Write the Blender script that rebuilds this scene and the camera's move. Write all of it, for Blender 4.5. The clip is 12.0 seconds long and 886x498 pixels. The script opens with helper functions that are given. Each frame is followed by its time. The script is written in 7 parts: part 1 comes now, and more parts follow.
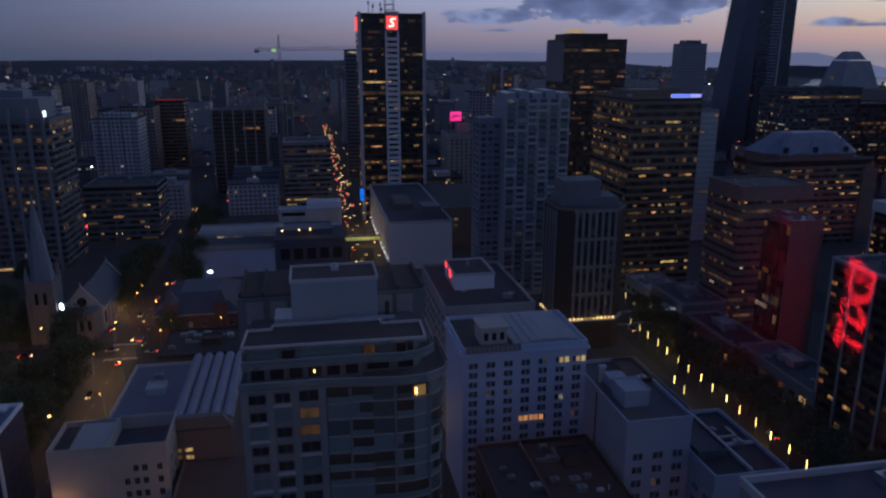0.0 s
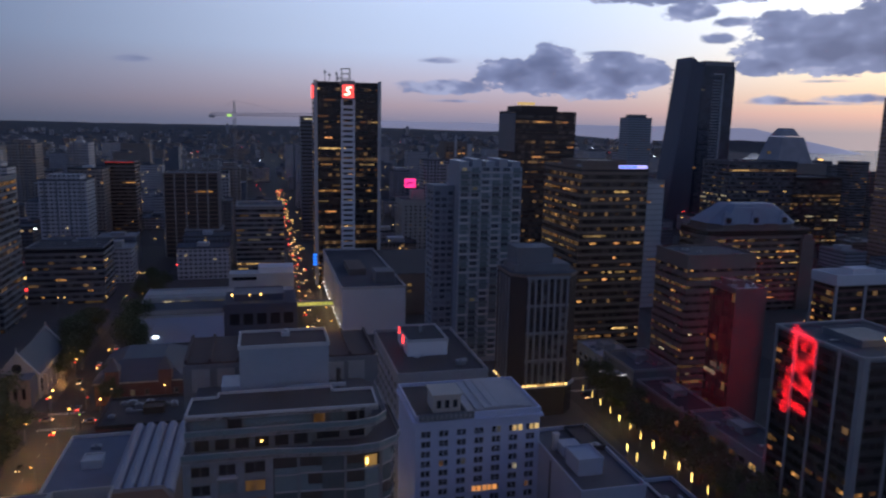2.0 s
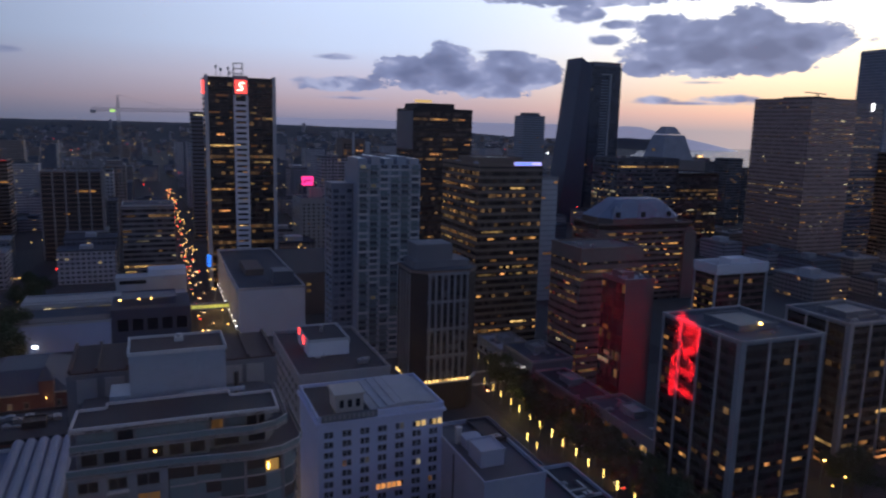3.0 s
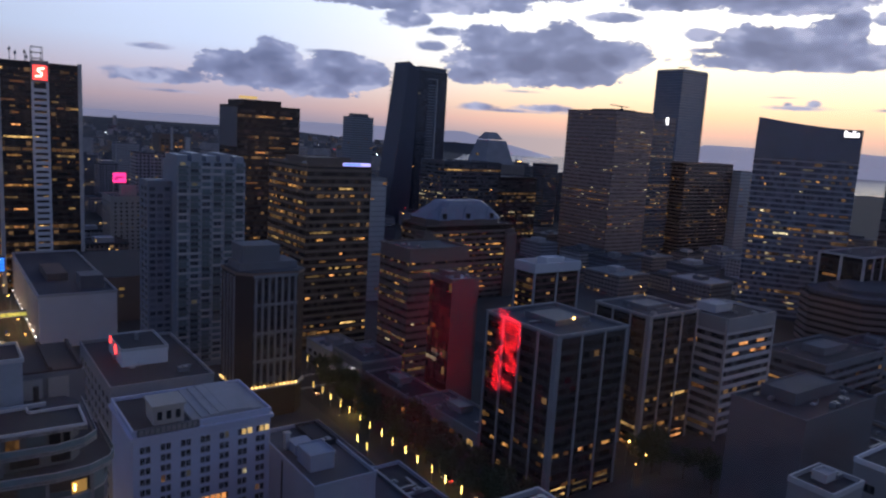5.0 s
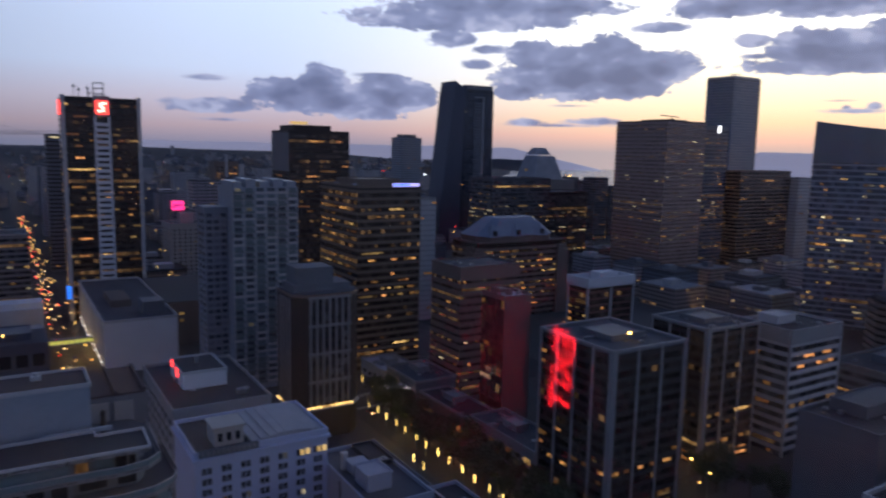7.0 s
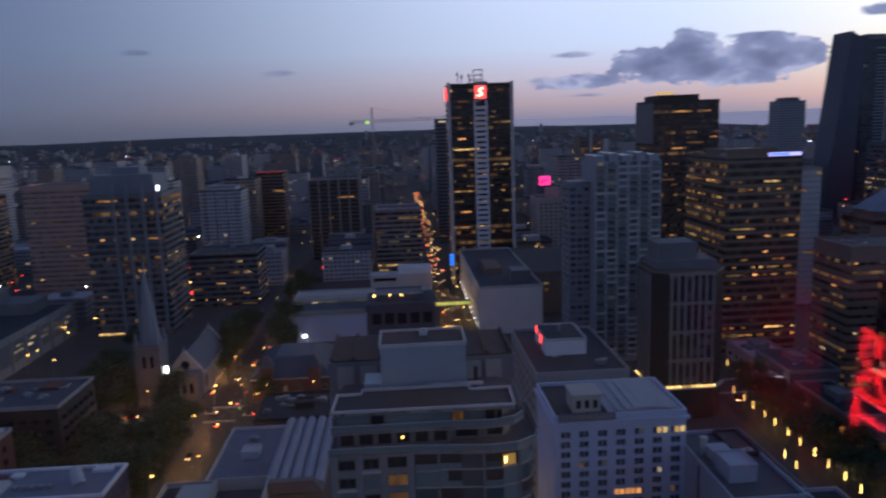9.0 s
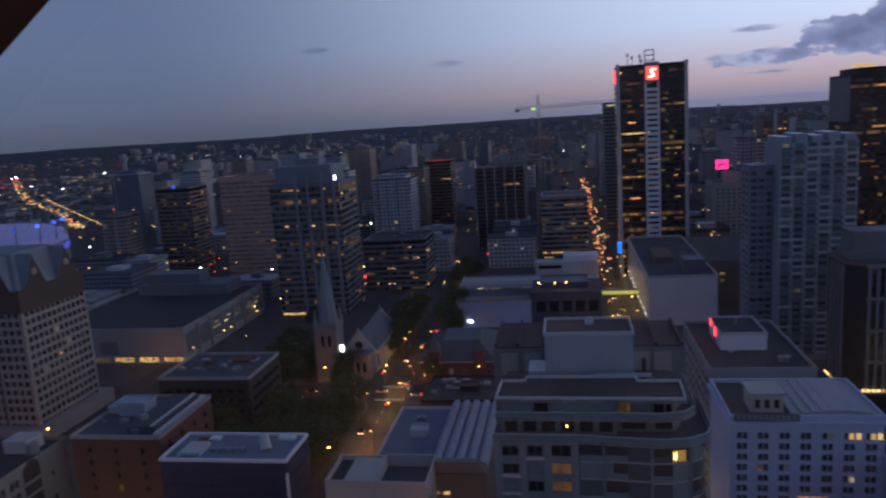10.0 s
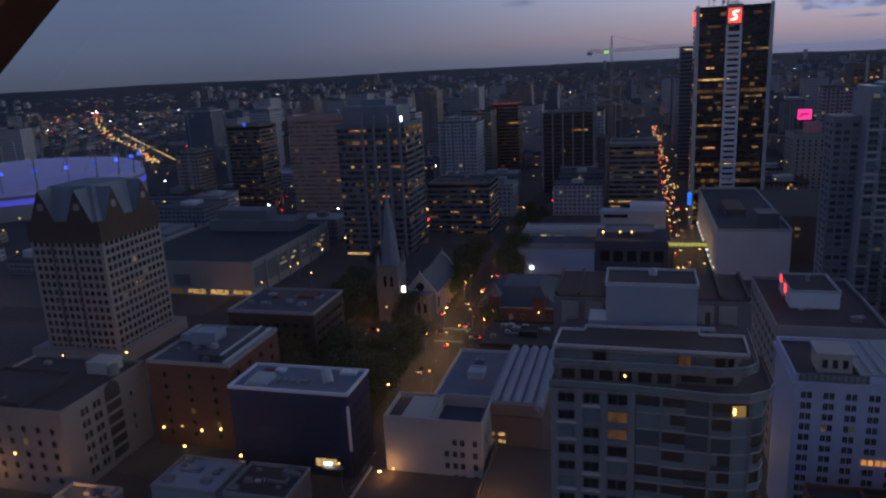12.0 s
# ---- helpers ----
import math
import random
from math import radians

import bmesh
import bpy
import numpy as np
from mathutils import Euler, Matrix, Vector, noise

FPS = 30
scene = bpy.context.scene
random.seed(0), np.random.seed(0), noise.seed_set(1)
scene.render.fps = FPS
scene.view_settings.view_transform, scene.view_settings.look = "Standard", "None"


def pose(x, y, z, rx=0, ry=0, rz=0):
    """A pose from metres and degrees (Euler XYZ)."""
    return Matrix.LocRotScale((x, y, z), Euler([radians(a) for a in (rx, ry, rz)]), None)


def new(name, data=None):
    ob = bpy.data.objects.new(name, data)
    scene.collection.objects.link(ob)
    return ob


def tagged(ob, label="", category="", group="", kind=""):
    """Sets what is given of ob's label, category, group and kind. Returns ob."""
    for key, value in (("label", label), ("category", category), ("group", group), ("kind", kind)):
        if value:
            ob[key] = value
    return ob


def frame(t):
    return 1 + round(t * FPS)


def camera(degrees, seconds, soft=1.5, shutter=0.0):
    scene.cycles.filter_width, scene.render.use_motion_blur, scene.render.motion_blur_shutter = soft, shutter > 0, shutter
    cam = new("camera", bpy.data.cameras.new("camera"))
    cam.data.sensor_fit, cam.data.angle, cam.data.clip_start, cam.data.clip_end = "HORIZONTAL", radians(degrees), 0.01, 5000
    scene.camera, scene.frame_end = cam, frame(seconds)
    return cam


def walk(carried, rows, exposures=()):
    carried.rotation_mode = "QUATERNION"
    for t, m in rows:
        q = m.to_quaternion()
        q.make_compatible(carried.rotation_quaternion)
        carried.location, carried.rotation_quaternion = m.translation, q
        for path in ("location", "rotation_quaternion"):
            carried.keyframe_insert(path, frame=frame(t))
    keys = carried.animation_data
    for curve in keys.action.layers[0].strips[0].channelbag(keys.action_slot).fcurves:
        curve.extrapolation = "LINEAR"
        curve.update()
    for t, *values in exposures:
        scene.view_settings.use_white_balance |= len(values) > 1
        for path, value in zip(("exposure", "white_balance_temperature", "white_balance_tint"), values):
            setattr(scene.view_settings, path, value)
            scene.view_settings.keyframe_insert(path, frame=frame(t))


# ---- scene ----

H = 115.0                      # eye height over the street
cam = camera(63.0, 12.0, soft=2.2, shutter=0.45)

# t, sideways, yaw, pitch, roll
PATH = [
    (0, 0, -10.45, -14.96, -0.00), (0.5, 0, -10.23, -12.60, -0.06), (1, 0, -10.42, -10.29, -0.40), (1.5, 0, -11.44, -9.71, -0.60),
    (2, 0, -13.96, -9.72, -1.18), (2.5, 0, -18.24, -9.49, -1.44), (3, 0, -21.94, -9.75, -1.45), (3.5, 0, -25.99, -9.65, -2.01),
    (3.7, 0, -27.32, -9.54, -2.19), (5.3, 0, -36.24, -9.00, -3.33), (5.5, 0, -36.60, -8.91, -3.17), (6, 0, -37.36, -8.55, -3.03),
    (6.5, 0, -36.00, -7.93, -2.29), (7, 0, -31.53, -7.85, -1.22), (7.2, 0.03, -28.75, -7.38, -0.66), (8.8, 0.37, -6.34, -9.54, 1.81),
    (9, 0.38, -3.57, -9.73, 1.95), (9.5, 0.37, 3.20, -9.97, 2.86), (10, 0.364, 9.35, -10.11, 3.76), (10.5, 0.354, 12.90, -9.45, 3.51),
    (11, 0.353, 14.39, -10.50, 3.11), (11.5, 0.371, 14.52, -12.30, 3.04), (12, 0.39, 14.65, -14.22, 2.86),
]
walk(cam, [(t, pose(x, 0, H, 90 + p, r, y)) for t, x, y, p, r in PATH],
     [(0, -0.62, 5750, 10), (0.5, -0.42, 5950, 10), (1.0, -0.23, 6150, 10), (1.5, -0.12, 6300, 10), (2.5, 0.06, 6600, 10), (5.5, 0.13, 6700, 10), (7.0, 0.11, 6650, 10),
      (9.0, 0.09, 6600, 10), (10.5, 0.0, 6550, 10), (11.2, -0.04, 6550, 10), (12, -0.2, 6500, 10)])

# ---- the sky at dusk ----
world = bpy.data.worlds.new("dusk_sky")
scene.world = world
world.use_nodes = True
wn, wl = world.node_tree.nodes, world.node_tree.links
wn.clear()


def wnode(kind, **inputs):
    nd = wn.new(kind)
    for k, v in inputs.items():
        if k == "op":
            nd.operation = v
        elif k.startswith("i"):
            if isinstance(v, bpy.types.NodeSocket):
                wl.new(v, nd.inputs[int(k[1:])])
            else:
                nd.inputs[int(k[1:])].default_value = v
    return nd


def wmath(op, a, b=0.0, c=0.0):
    return wnode("ShaderNodeMath", op=op, i0=a, i1=b, i2=c).outputs[0]


def wramp(fac, stops):
    nd = wn.new("ShaderNodeValToRGB")
    wl.new(fac, nd.inputs[0])
    el = nd.color_ramp.elements
    while len(el) < len(stops):
        el.new(0.5)
    for e, (p, col) in zip(el, stops):
        e.position, e.color = p, (*col, 1)
    return nd.outputs[0]


def wmix(fac, a, b):
    nd = wn.new("ShaderNodeMix")
    nd.data_type = "RGBA"
    for sock, v in ((nd.inputs[0], fac), (nd.inputs[6], a), (nd.inputs[7], b)):
        if isinstance(v, bpy.types.NodeSocket):
            wl.new(v, sock)
        else:
            sock.default_value = v
    return nd.outputs[2]


SUNSET = 62.0                  # bearing of the set sun, degrees to the right of the streets
way = wn.new("ShaderNodeTexCoord").outputs["Generated"]
sep = wnode("ShaderNodeSeparateXYZ", i0=way)
az = wmath("MULTIPLY", wmath("ARCTAN2", sep.outputs[0], sep.outputs[1]), 57.2958)
el = wmath("MULTIPLY", wmath("ARCSINE", sep.outputs[2]), 57.2958)
up = wmath("DIVIDE", el, 40.0)
cool = wramp(up, [(0.0, (0.082, 0.100, 0.158)), (0.05, (0.108, 0.138, 0.225)), (0.15, (0.120, 0.165, 0.288)), (0.32, (0.118, 0.172, 0.315)), (0.6, (0.085, 0.125, 0.265)), (1.0, (0.036, 0.056, 0.14))])
rose = wramp(up, [(0.0, (0.22, 0.23, 0.36)), (0.035, (0.46, 0.36, 0.43)), (0.08, (0.56, 0.52, 0.66)), (0.14, (0.60, 0.71, 0.97)), (0.30, (0.66, 0.82, 1.15)), (0.6, (0.12, 0.18, 0.39)), (1.0, (0.038, 0.066, 0.165))])
gold = wramp(up, [(0.0, (0.56, 0.45, 0.45)), (0.03, (1.02, 0.60, 0.46)), (0.06, (1.2, 0.82, 0.52)), (0.12, (1.40, 1.20, 0.86)), (0.2, (1.45, 1.40, 1.28)), (0.34, (1.35, 1.40, 1.48)), (0.6, (0.24, 0.34, 0.60)), (1.0, (0.06, 0.10, 0.22))])
off = wmath("ABSOLUTE", wmath("SUBTRACT", az, SUNSET))
off = wmath("MINIMUM", off, wmath("SUBTRACT", 360.0, off))
to_rose = wnode("ShaderNodeMapRange", i0=off, i1=95.0, i2=40.0, i3=0.0, i4=1.0)
to_rose.interpolation_type = "SMOOTHSTEP"
to_gold = wnode("ShaderNodeMapRange", i0=off, i1=46.0, i2=8.0, i3=0.0, i4=1.0)
to_gold.interpolation_type = "SMOOTHSTEP"
clear = wmix(to_gold.outputs[0], wmix(to_rose.outputs[0], cool, rose), gold)

# clouds: bearing, height, half width, half height, all in degrees
CLOUDS = [
    # the long cloud low over the middle
    (23.4, 3.4, 6.0, 1.2), (19.0, 3.9, 2.6, 1.1), (22.3, 4.4, 2.1, 1.6), (27.4, 3.9, 3.2, 1.6), (25.5, 3.1, 3.2, 1.2), (13.9, 2.8, 3.2, 0.6),
    (13.6, 4.85, 1.4, 0.26), (26.3, 5.5, 1.6, 0.22), (14.9, 1.86, 1.8, 0.12),
    # the broad heap to its right
    (42.6, 5.6, 6.3, 2.1), (38.1, 7.1, 1.9, 1.1), (44.0, 7.3, 2.1, 1.3), (47.8, 6.1, 2.7, 1.3), (37.4, 4.6, 1.8, 1.0),
    # the bank above
    (32.5, 9.7, 8.0, 1.0), (36.0, 10.6, 9.0, 0.9), (32.0, 8.3, 1.8, 0.7), (34.9, 7.6, 1.2, 0.42), (34.1, 6.47, 1.15, 0.42), (47.5, 9.1, 2.1, 0.42),
    (51.7, 10.4, 3.6, 0.95), (59.7, 10.2, 4.8, 1.0), (56.0, 11.8, 12.0, 0.8),
    # the ragged cloud with a level base
    (60.8, 6.2, 7.2, 0.75), (66.0, 6.6, 5.0, 0.9), (57.8, 7.3, 2.7, 1.4), (62.3, 7.5, 2.4, 1.3), (63.5, 8.8, 1.1, 1.0), (53.9, 8.0, 1.3, 0.5), (54.3, 6.97, 1.0, 0.22),
    (65.8, 9.0, 1.1, 0.5), (72.0, 7.5, 4.0, 1.6), (76.0, 10.5, 6.0, 1.4),
    # thin streaks along the horizon
    (37.9, 2.2, 1.3, 0.3), (43.0, 2.3, 2.0, 0.32), (40.4, 2.0, 3.5, 0.14), (61.0, 3.15, 1.9, 0.2), (61.9, 3.45, 0.45, 0.3), (60.2, 3.4, 0.3, 0.22), (59.8, 3.87, 0.75, 0.07), (66.4, 3.2, 0.7, 0.1), (41.2, 3.5, 1.1, 0.1),
    (-8.7, 4.2, 1.1, 0.26), (-18.6, 5.75, 1.0, 0.24),
]
place = wnode("ShaderNodeCombineXYZ", i0=az, i1=el).outputs[0]
flat = wnode("ShaderNodeVectorMath", op="MULTIPLY", i0=place, i1=(0.46, 0.85, 1.0)).outputs[0]
puff = wn.new("ShaderNodeTexNoise")
puff.inputs["Scale"].default_value, puff.inputs["Detail"].default_value, puff.inputs["Roughness"].default_value = 0.95, 8.0, 0.6
puff.inputs["Distortion"].default_value = 0.15
wl.new(flat, puff.inputs["Vector"])
wisp = wn.new("ShaderNodeTexNoise")
wisp.inputs["Scale"].default_value, wisp.inputs["Detail"].default_value, wisp.inputs["Roughness"].default_value = 2.6, 7.0, 0.66
wl.new(wnode("ShaderNodeVectorMath", op="ADD", i0=flat, i1=(4.0, 1.0, 7.0)).outputs[0], wisp.inputs["Vector"])
# each cloud is a flat-based oval, frayed by noise in keeping with its size
fray = wmath("ADD", wmath("MULTIPLY", wmath("SUBTRACT", puff.outputs[0], 0.5), 2.3), wmath("MULTIPLY", wmath("SUBTRACT", wisp.outputs[0], 0.5), 2.2))
edge = None
for ca, ce, ra, re in CLOUDS:
    v = wnode("ShaderNodeSeparateXYZ", i0=wnode("ShaderNodeVectorMath", op="SUBTRACT", i0=place, i1=(ca, ce, 0)).outputs[0])
    tall = wmath("MAXIMUM", wmath("DIVIDE", v.outputs[1], re), wmath("DIVIDE", v.outputs[1], -re * 0.72))
    v = wnode("ShaderNodeCombineXYZ", i0=wmath("DIVIDE", v.outputs[0], ra), i1=tall).outputs[0]
    d = wnode("ShaderNodeVectorMath", op="LENGTH", i0=v).outputs["Value"]
    d = wmath("MULTIPLY_ADD", fray, min(0.62, 0.5 * re), wmath("MULTIPLY", wmath("SUBTRACT", 1.14, d), re))
    edge = d if edge is None else wmath("SMOOTH_MAX", edge, d, 0.18)
cover = wnode("ShaderNodeMapRange", i0=edge, i1=-0.07, i2=0.15, i3=0.0, i4=0.96)
cover.interpolation_type = "SMOOTHSTEP"
body = wn.new("ShaderNodeTexNoise")
body.inputs["Scale"].default_value, body.inputs["Detail"].default_value, body.inputs["Roughness"].default_value = 0.9, 4.0, 0.5
wl.new(wnode("ShaderNodeVectorMath", op="ADD", i0=flat, i1=(0.0, 0.35, 3.0)).outputs[0], body.inputs["Vector"])
depth = wmath("ADD", wmath("MULTIPLY", edge, 0.42), wmath("ADD", wmath("MULTIPLY", wmath("SUBTRACT", 0.55, body.outputs[0]), 2.6), wmath("MULTIPLY", wmath("SUBTRACT", 0.5, wisp.outputs[0]), 1.1)))
shade = wramp(wnode("ShaderNodeMapRange", i0=depth, i1=-0.1, i2=0.9, i3=0.0, i4=1.0).outputs[0],
              [(0.0, (0.40, 0.44, 0.66)), (0.35, (0.22, 0.265, 0.47)), (1.0, (0.125, 0.155, 0.30))])
shade = wmix(wmath("MULTIPLY", to_rose.outputs[0], 1.0), (0.135, 0.165, 0.28, 1), shade)
sky = wmix(cover.outputs[0], clear, shade)
shine = wnode("ShaderNodeBackground", i0=sky, i1=1.0)
wl.new(shine.outputs[0], wn.new("ShaderNodeOutputWorld").inputs[0])

# ---- materials ----


def mat(name, col, rough=0.7, metal=0.0, vary=0.18, scale=0.5, bump=0.15, spec=0.5, grain=6.0):
    m = bpy.data.materials.new(name)
    m.use_nodes = True
    n, l = m.node_tree.nodes, m.node_tree.links
    b = n["Principled BSDF"]
    b.inputs["Roughness"].default_value, b.inputs["Metallic"].default_value = rough, metal
    b.inputs["Specular IOR Level"].default_value = spec
    pos = n.new("ShaderNodeNewGeometry").outputs["Position"]
    big, fine = n.new("ShaderNodeTexNoise"), n.new("ShaderNodeTexNoise")
    for t, s, d in ((big, scale * 0.25, 4), (fine, grain * 0.3, 6)):
        t.inputs["Scale"].default_value, t.inputs["Detail"].default_value = s, d
        l.new(pos, t.inputs["Vector"])
    add = n.new("ShaderNodeMath")
    add.operation = "ADD"
    l.new(big.outputs[0], add.inputs[0])
    l.new(fine.outputs[0], add.inputs[1])
    rnd = n.new("ShaderNodeObjectInfo").outputs["Random"]
    add2 = n.new("ShaderNodeMath")
    add2.operation = "MULTIPLY_ADD"
    l.new(rnd, add2.inputs[0])
    add2.inputs[1].default_value = 0.25
    l.new(add.outputs[0], add2.inputs[2])
    mr = n.new("ShaderNodeMapRange")
    l.new(add2.outputs[0], mr.inputs[0])
    mr.inputs[1].default_value, mr.inputs[2].default_value = 0.6, 1.65
    mr.inputs[3].default_value, mr.inputs[4].default_value = 1 - vary, 1 + vary
    mul = n.new("ShaderNodeVectorMath")
    mul.operation = "SCALE"
    mul.inputs[0].default_value = col
    l.new(mr.outputs[0], mul.inputs["Scale"])
    l.new(mul.outputs[0], b.inputs["Base Color"])
    if bump:
        bp = n.new("ShaderNodeBump")
        bp.inputs["Strength"].default_value, bp.inputs["Distance"].default_value = bump, 0.05
        l.new(fine.outputs[0], bp.inputs["Height"])
        l.new(bp.outputs[0], b.inputs["Normal"])
    return m


def glow(name, col, power, spread=0.8, curve=1.0):
    """A lit thing; each object of it shines a little differently."""
    m = bpy.data.materials.new(name)
    m.use_nodes = True
    n, l = m.node_tree.nodes, m.node_tree.links
    b = n["Principled BSDF"]
    b.inputs["Base Color"].default_value = (*[0.5 * c for c in col], 1)
    b.inputs["Emission Color"].default_value = (*col, 1)
    rnd = n.new("ShaderNodeObjectInfo").outputs["Random"]
    pw_ = n.new("ShaderNodeMath")
    pw_.operation = "POWER"
    l.new(rnd, pw_.inputs[0])
    pw_.inputs[1].default_value = curve
    mr = n.new("ShaderNodeMapRange")
    mr.inputs[3].default_value, mr.inputs[4].default_value = power * (1 - spread), power * (1 + spread)
    l.new(pw_.outputs[0], mr.inputs[0])
    l.new(mr.outputs[0], b.inputs["Emission Strength"])
    return m


def lit_window(name, col, power):
    """A lit room behind glass: lamps, blinds and furniture make it patchy."""
    m = glow(name, col, power, 0.92, 3.0)
    n, l = m.node_tree.nodes, m.node_tree.links
    b = n["Principled BSDF"]
    t = n.new("ShaderNodeTexNoise")
    t.inputs["Scale"].default_value, t.inputs["Detail"].default_value = 0.6, 4
    l.new(n.new("ShaderNodeNewGeometry").outputs["Position"], t.inputs["Vector"])
    mr = n.new("ShaderNodeMapRange")
    l.new(t.outputs[0], mr.inputs[0])
    mr.inputs[1].default_value, mr.inputs[2].default_value, mr.inputs[3].default_value, mr.inputs[4].default_value = 0.38, 0.70, 0.05, 1.9
    mul = n.new("ShaderNodeMath")
    mul.operation = "MULTIPLY"
    l.new(b.inputs["Emission Strength"].links[0].from_socket, mul.inputs[0])
    l.new(mr.outputs[0], mul.inputs[1])
    l.new(mul.outputs[0], b.inputs["Emission Strength"])
    b.inputs["Roughness"].default_value = 0.2
    return m


def city_wall(name, col, glass, chance, warm):
    """Wall of a far building: rows of panes too small to pick apart, a few of them lit."""
    # colour lifted 1.8 times so the far walls carry the distance haze
    m = mat(name, [1.8 * c for c in col], 0.7, vary=0.25)
    n, l = m.node_tree.nodes, m.node_tree.links
    b = n["Principled BSDF"]
    sp = n.new("ShaderNodeSeparateXYZ")
    l.new(n.new("ShaderNodeNewGeometry").outputs["Position"], sp.inputs[0])

    def mth(op, a, c=0.0):
        nd = n.new("ShaderNodeMath")
        nd.operation = op
        for i, v in enumerate((a, c)):
            if isinstance(v, bpy.types.NodeSocket):
                l.new(v, nd.inputs[i])
            else:
                nd.inputs[i].default_value = v
        return nd.outputs[0]
    u = mth("DIVIDE", mth("ADD", sp.outputs[0], sp.outputs[1]), 3.4)
    v = mth("DIVIDE", sp.outputs[2], 3.2)
    fu, fv = mth("FRACT", u), mth("FRACT", v)
    pane = mth("MULTIPLY", mth("MULTIPLY", mth("GREATER_THAN", fu, 0.18), mth("LESS_THAN", fu, 0.82)),
               mth("MULTIPLY", mth("GREATER_THAN", fv, 0.3), mth("LESS_THAN", fv, 0.8)))
    cell = n.new("ShaderNodeCombineXYZ")
    l.new(mth("FLOOR", u), cell.inputs[0])
    l.new(mth("FLOOR", v), cell.inputs[1])
    wh = n.new("ShaderNodeTexWhiteNoise")
    l.new(cell.outputs[0], wh.inputs["Vector"])
    on = mth("MULTIPLY", pane, mth("GREATER_THAN", wh.outputs["Value"], 1 - chance))
    mix = n.new("ShaderNodeMix")
    mix.data_type = "RGBA"
    l.new(pane, mix.inputs[0])
    l.new(b.inputs["Base Color"].links[0].from_socket, mix.inputs[6])
    mix.inputs[7].default_value = (*glass, 1)
    l.new(mix.outputs[2], b.inputs["Base Color"])
    b.inputs["Emission Color"].default_value = (*warm, 1)
    sepc = n.new("ShaderNodeSeparateColor")
    l.new(wh.outputs["Color"], sepc.inputs[0])
    l.new(mth("MULTIPLY", on, mth("MULTIPLY", sepc.outputs[1], 0.5)), b.inputs["Emission Strength"])
    return m


def panes_of(name, dark, light, rough=0.15, spec=0.6):
    """Window panes of one building: most dark, some with pale blinds drawn."""
    m = bpy.data.materials.new(name)
    m.use_nodes = True
    n, l = m.node_tree.nodes, m.node_tree.links
    b = n["Principled BSDF"]
    b.inputs["Roughness"].default_value, b.inputs["Specular IOR Level"].default_value = rough, spec
    pw_ = n.new("ShaderNodeMath")
    pw_.operation = "POWER"
    l.new(n.new("ShaderNodeNewGeometry").outputs["Random Per Island"], pw_.inputs[0])
    pw_.inputs[1].default_value = 2.2
    mix = n.new("ShaderNodeMix")
    mix.data_type = "RGBA"
    l.new(pw_.outputs[0], mix.inputs[0])
    mix.inputs[6].default_value, mix.inputs[7].default_value = (*dark, 1), (*light, 1)
    l.new(mix.outputs[2], b.inputs["Base Color"])
    return m


ASPHALT = mat("asphalt", (0.05, 0.05, 0.052), 0.85, vary=0.3)
PAVING = mat("paving", (0.085, 0.082, 0.08), 0.85, vary=0.25)
CONCRETE = mat("concrete", (0.32, 0.32, 0.32), 0.8)
PALE = mat("pale_concrete", (0.55, 0.55, 0.55), 0.75)
WHITE = mat("white_paint", (0.80, 0.80, 0.82), 0.6, vary=0.1)
CREAM = mat("cream_render", (0.50, 0.47, 0.43), 0.75, vary=0.15)
GREY = mat("grey_cladding", (0.165, 0.178, 0.20), 0.6)
DARK = mat("dark_cladding", (0.052, 0.046, 0.046), 0.6, spec=0.25)
BROWN = mat("brown_stone", (0.205, 0.155, 0.13), 0.65)
TAN = mat("tan_cladding", (0.215, 0.165, 0.125), 0.6)
ROSE_STONE = mat("rose_brown_stone", (0.50, 0.32, 0.265), 0.6)
BRICK = mat("red_brick", (0.165, 0.062, 0.045), 0.85, vary=0.25, grain=14)
BRICK_DK = mat("dark_red_granite", (0.15, 0.066, 0.06), 0.55)
GRANITE = mat("rose_granite", (0.20, 0.115, 0.11), 0.55)
ROOF = mat("roof_gravel", (0.095, 0.104, 0.122), 0.9, vary=0.35, grain=9)
ROOF_DK = mat("roof_tar", (0.042, 0.046, 0.056), 0.8, vary=0.35)
ROOF_LT = mat("roof_membrane", (0.42, 0.43, 0.46), 0.7, vary=0.3)
COPPER = mat("weathered_copper", (0.29, 0.33, 0.41), 0.6, vary=0.25)
BLUE = mat("blue_cladding", (0.004, 0.027, 0.095), 0.45, vary=0.25)
NAVY_PANE = mat("navy_window_glass", (0.006, 0.018, 0.06), 0.3, vary=0.3, bump=0)
TEAL = mat("teal_spandrel_glass", (0.175, 0.23, 0.245), 0.25, vary=0.15, bump=0)
TOWER_BLUE = mat("blue_grey_panel", (0.34, 0.385, 0.44), 0.4, vary=0.15)
METAL = mat("dull_metal", (0.35, 0.36, 0.38), 0.45, 0.7)
GLASS = mat("dark_window_glass", (0.020, 0.022, 0.028), 0.12, vary=0.3, bump=0, spec=0.6)
GLASS_BLUE = mat("blue_curtain_glass", (0.020, 0.031, 0.052), 0.12, vary=0.3, bump=0, spec=0.7)
GLASS_BLACK = mat("black_curtain_glass", (0.012, 0.011, 0.012), 0.15, vary=0.3, bump=0, spec=0.5)
GLASS_BRONZE = mat("bronze_curtain_glass", (0.05, 0.035, 0.028), 0.18, vary=0.3, bump=0, spec=0.5)
BLUE_WHITE = mat("blue_white_paint", (0.57, 0.635, 0.81), 0.6, vary=0.12)
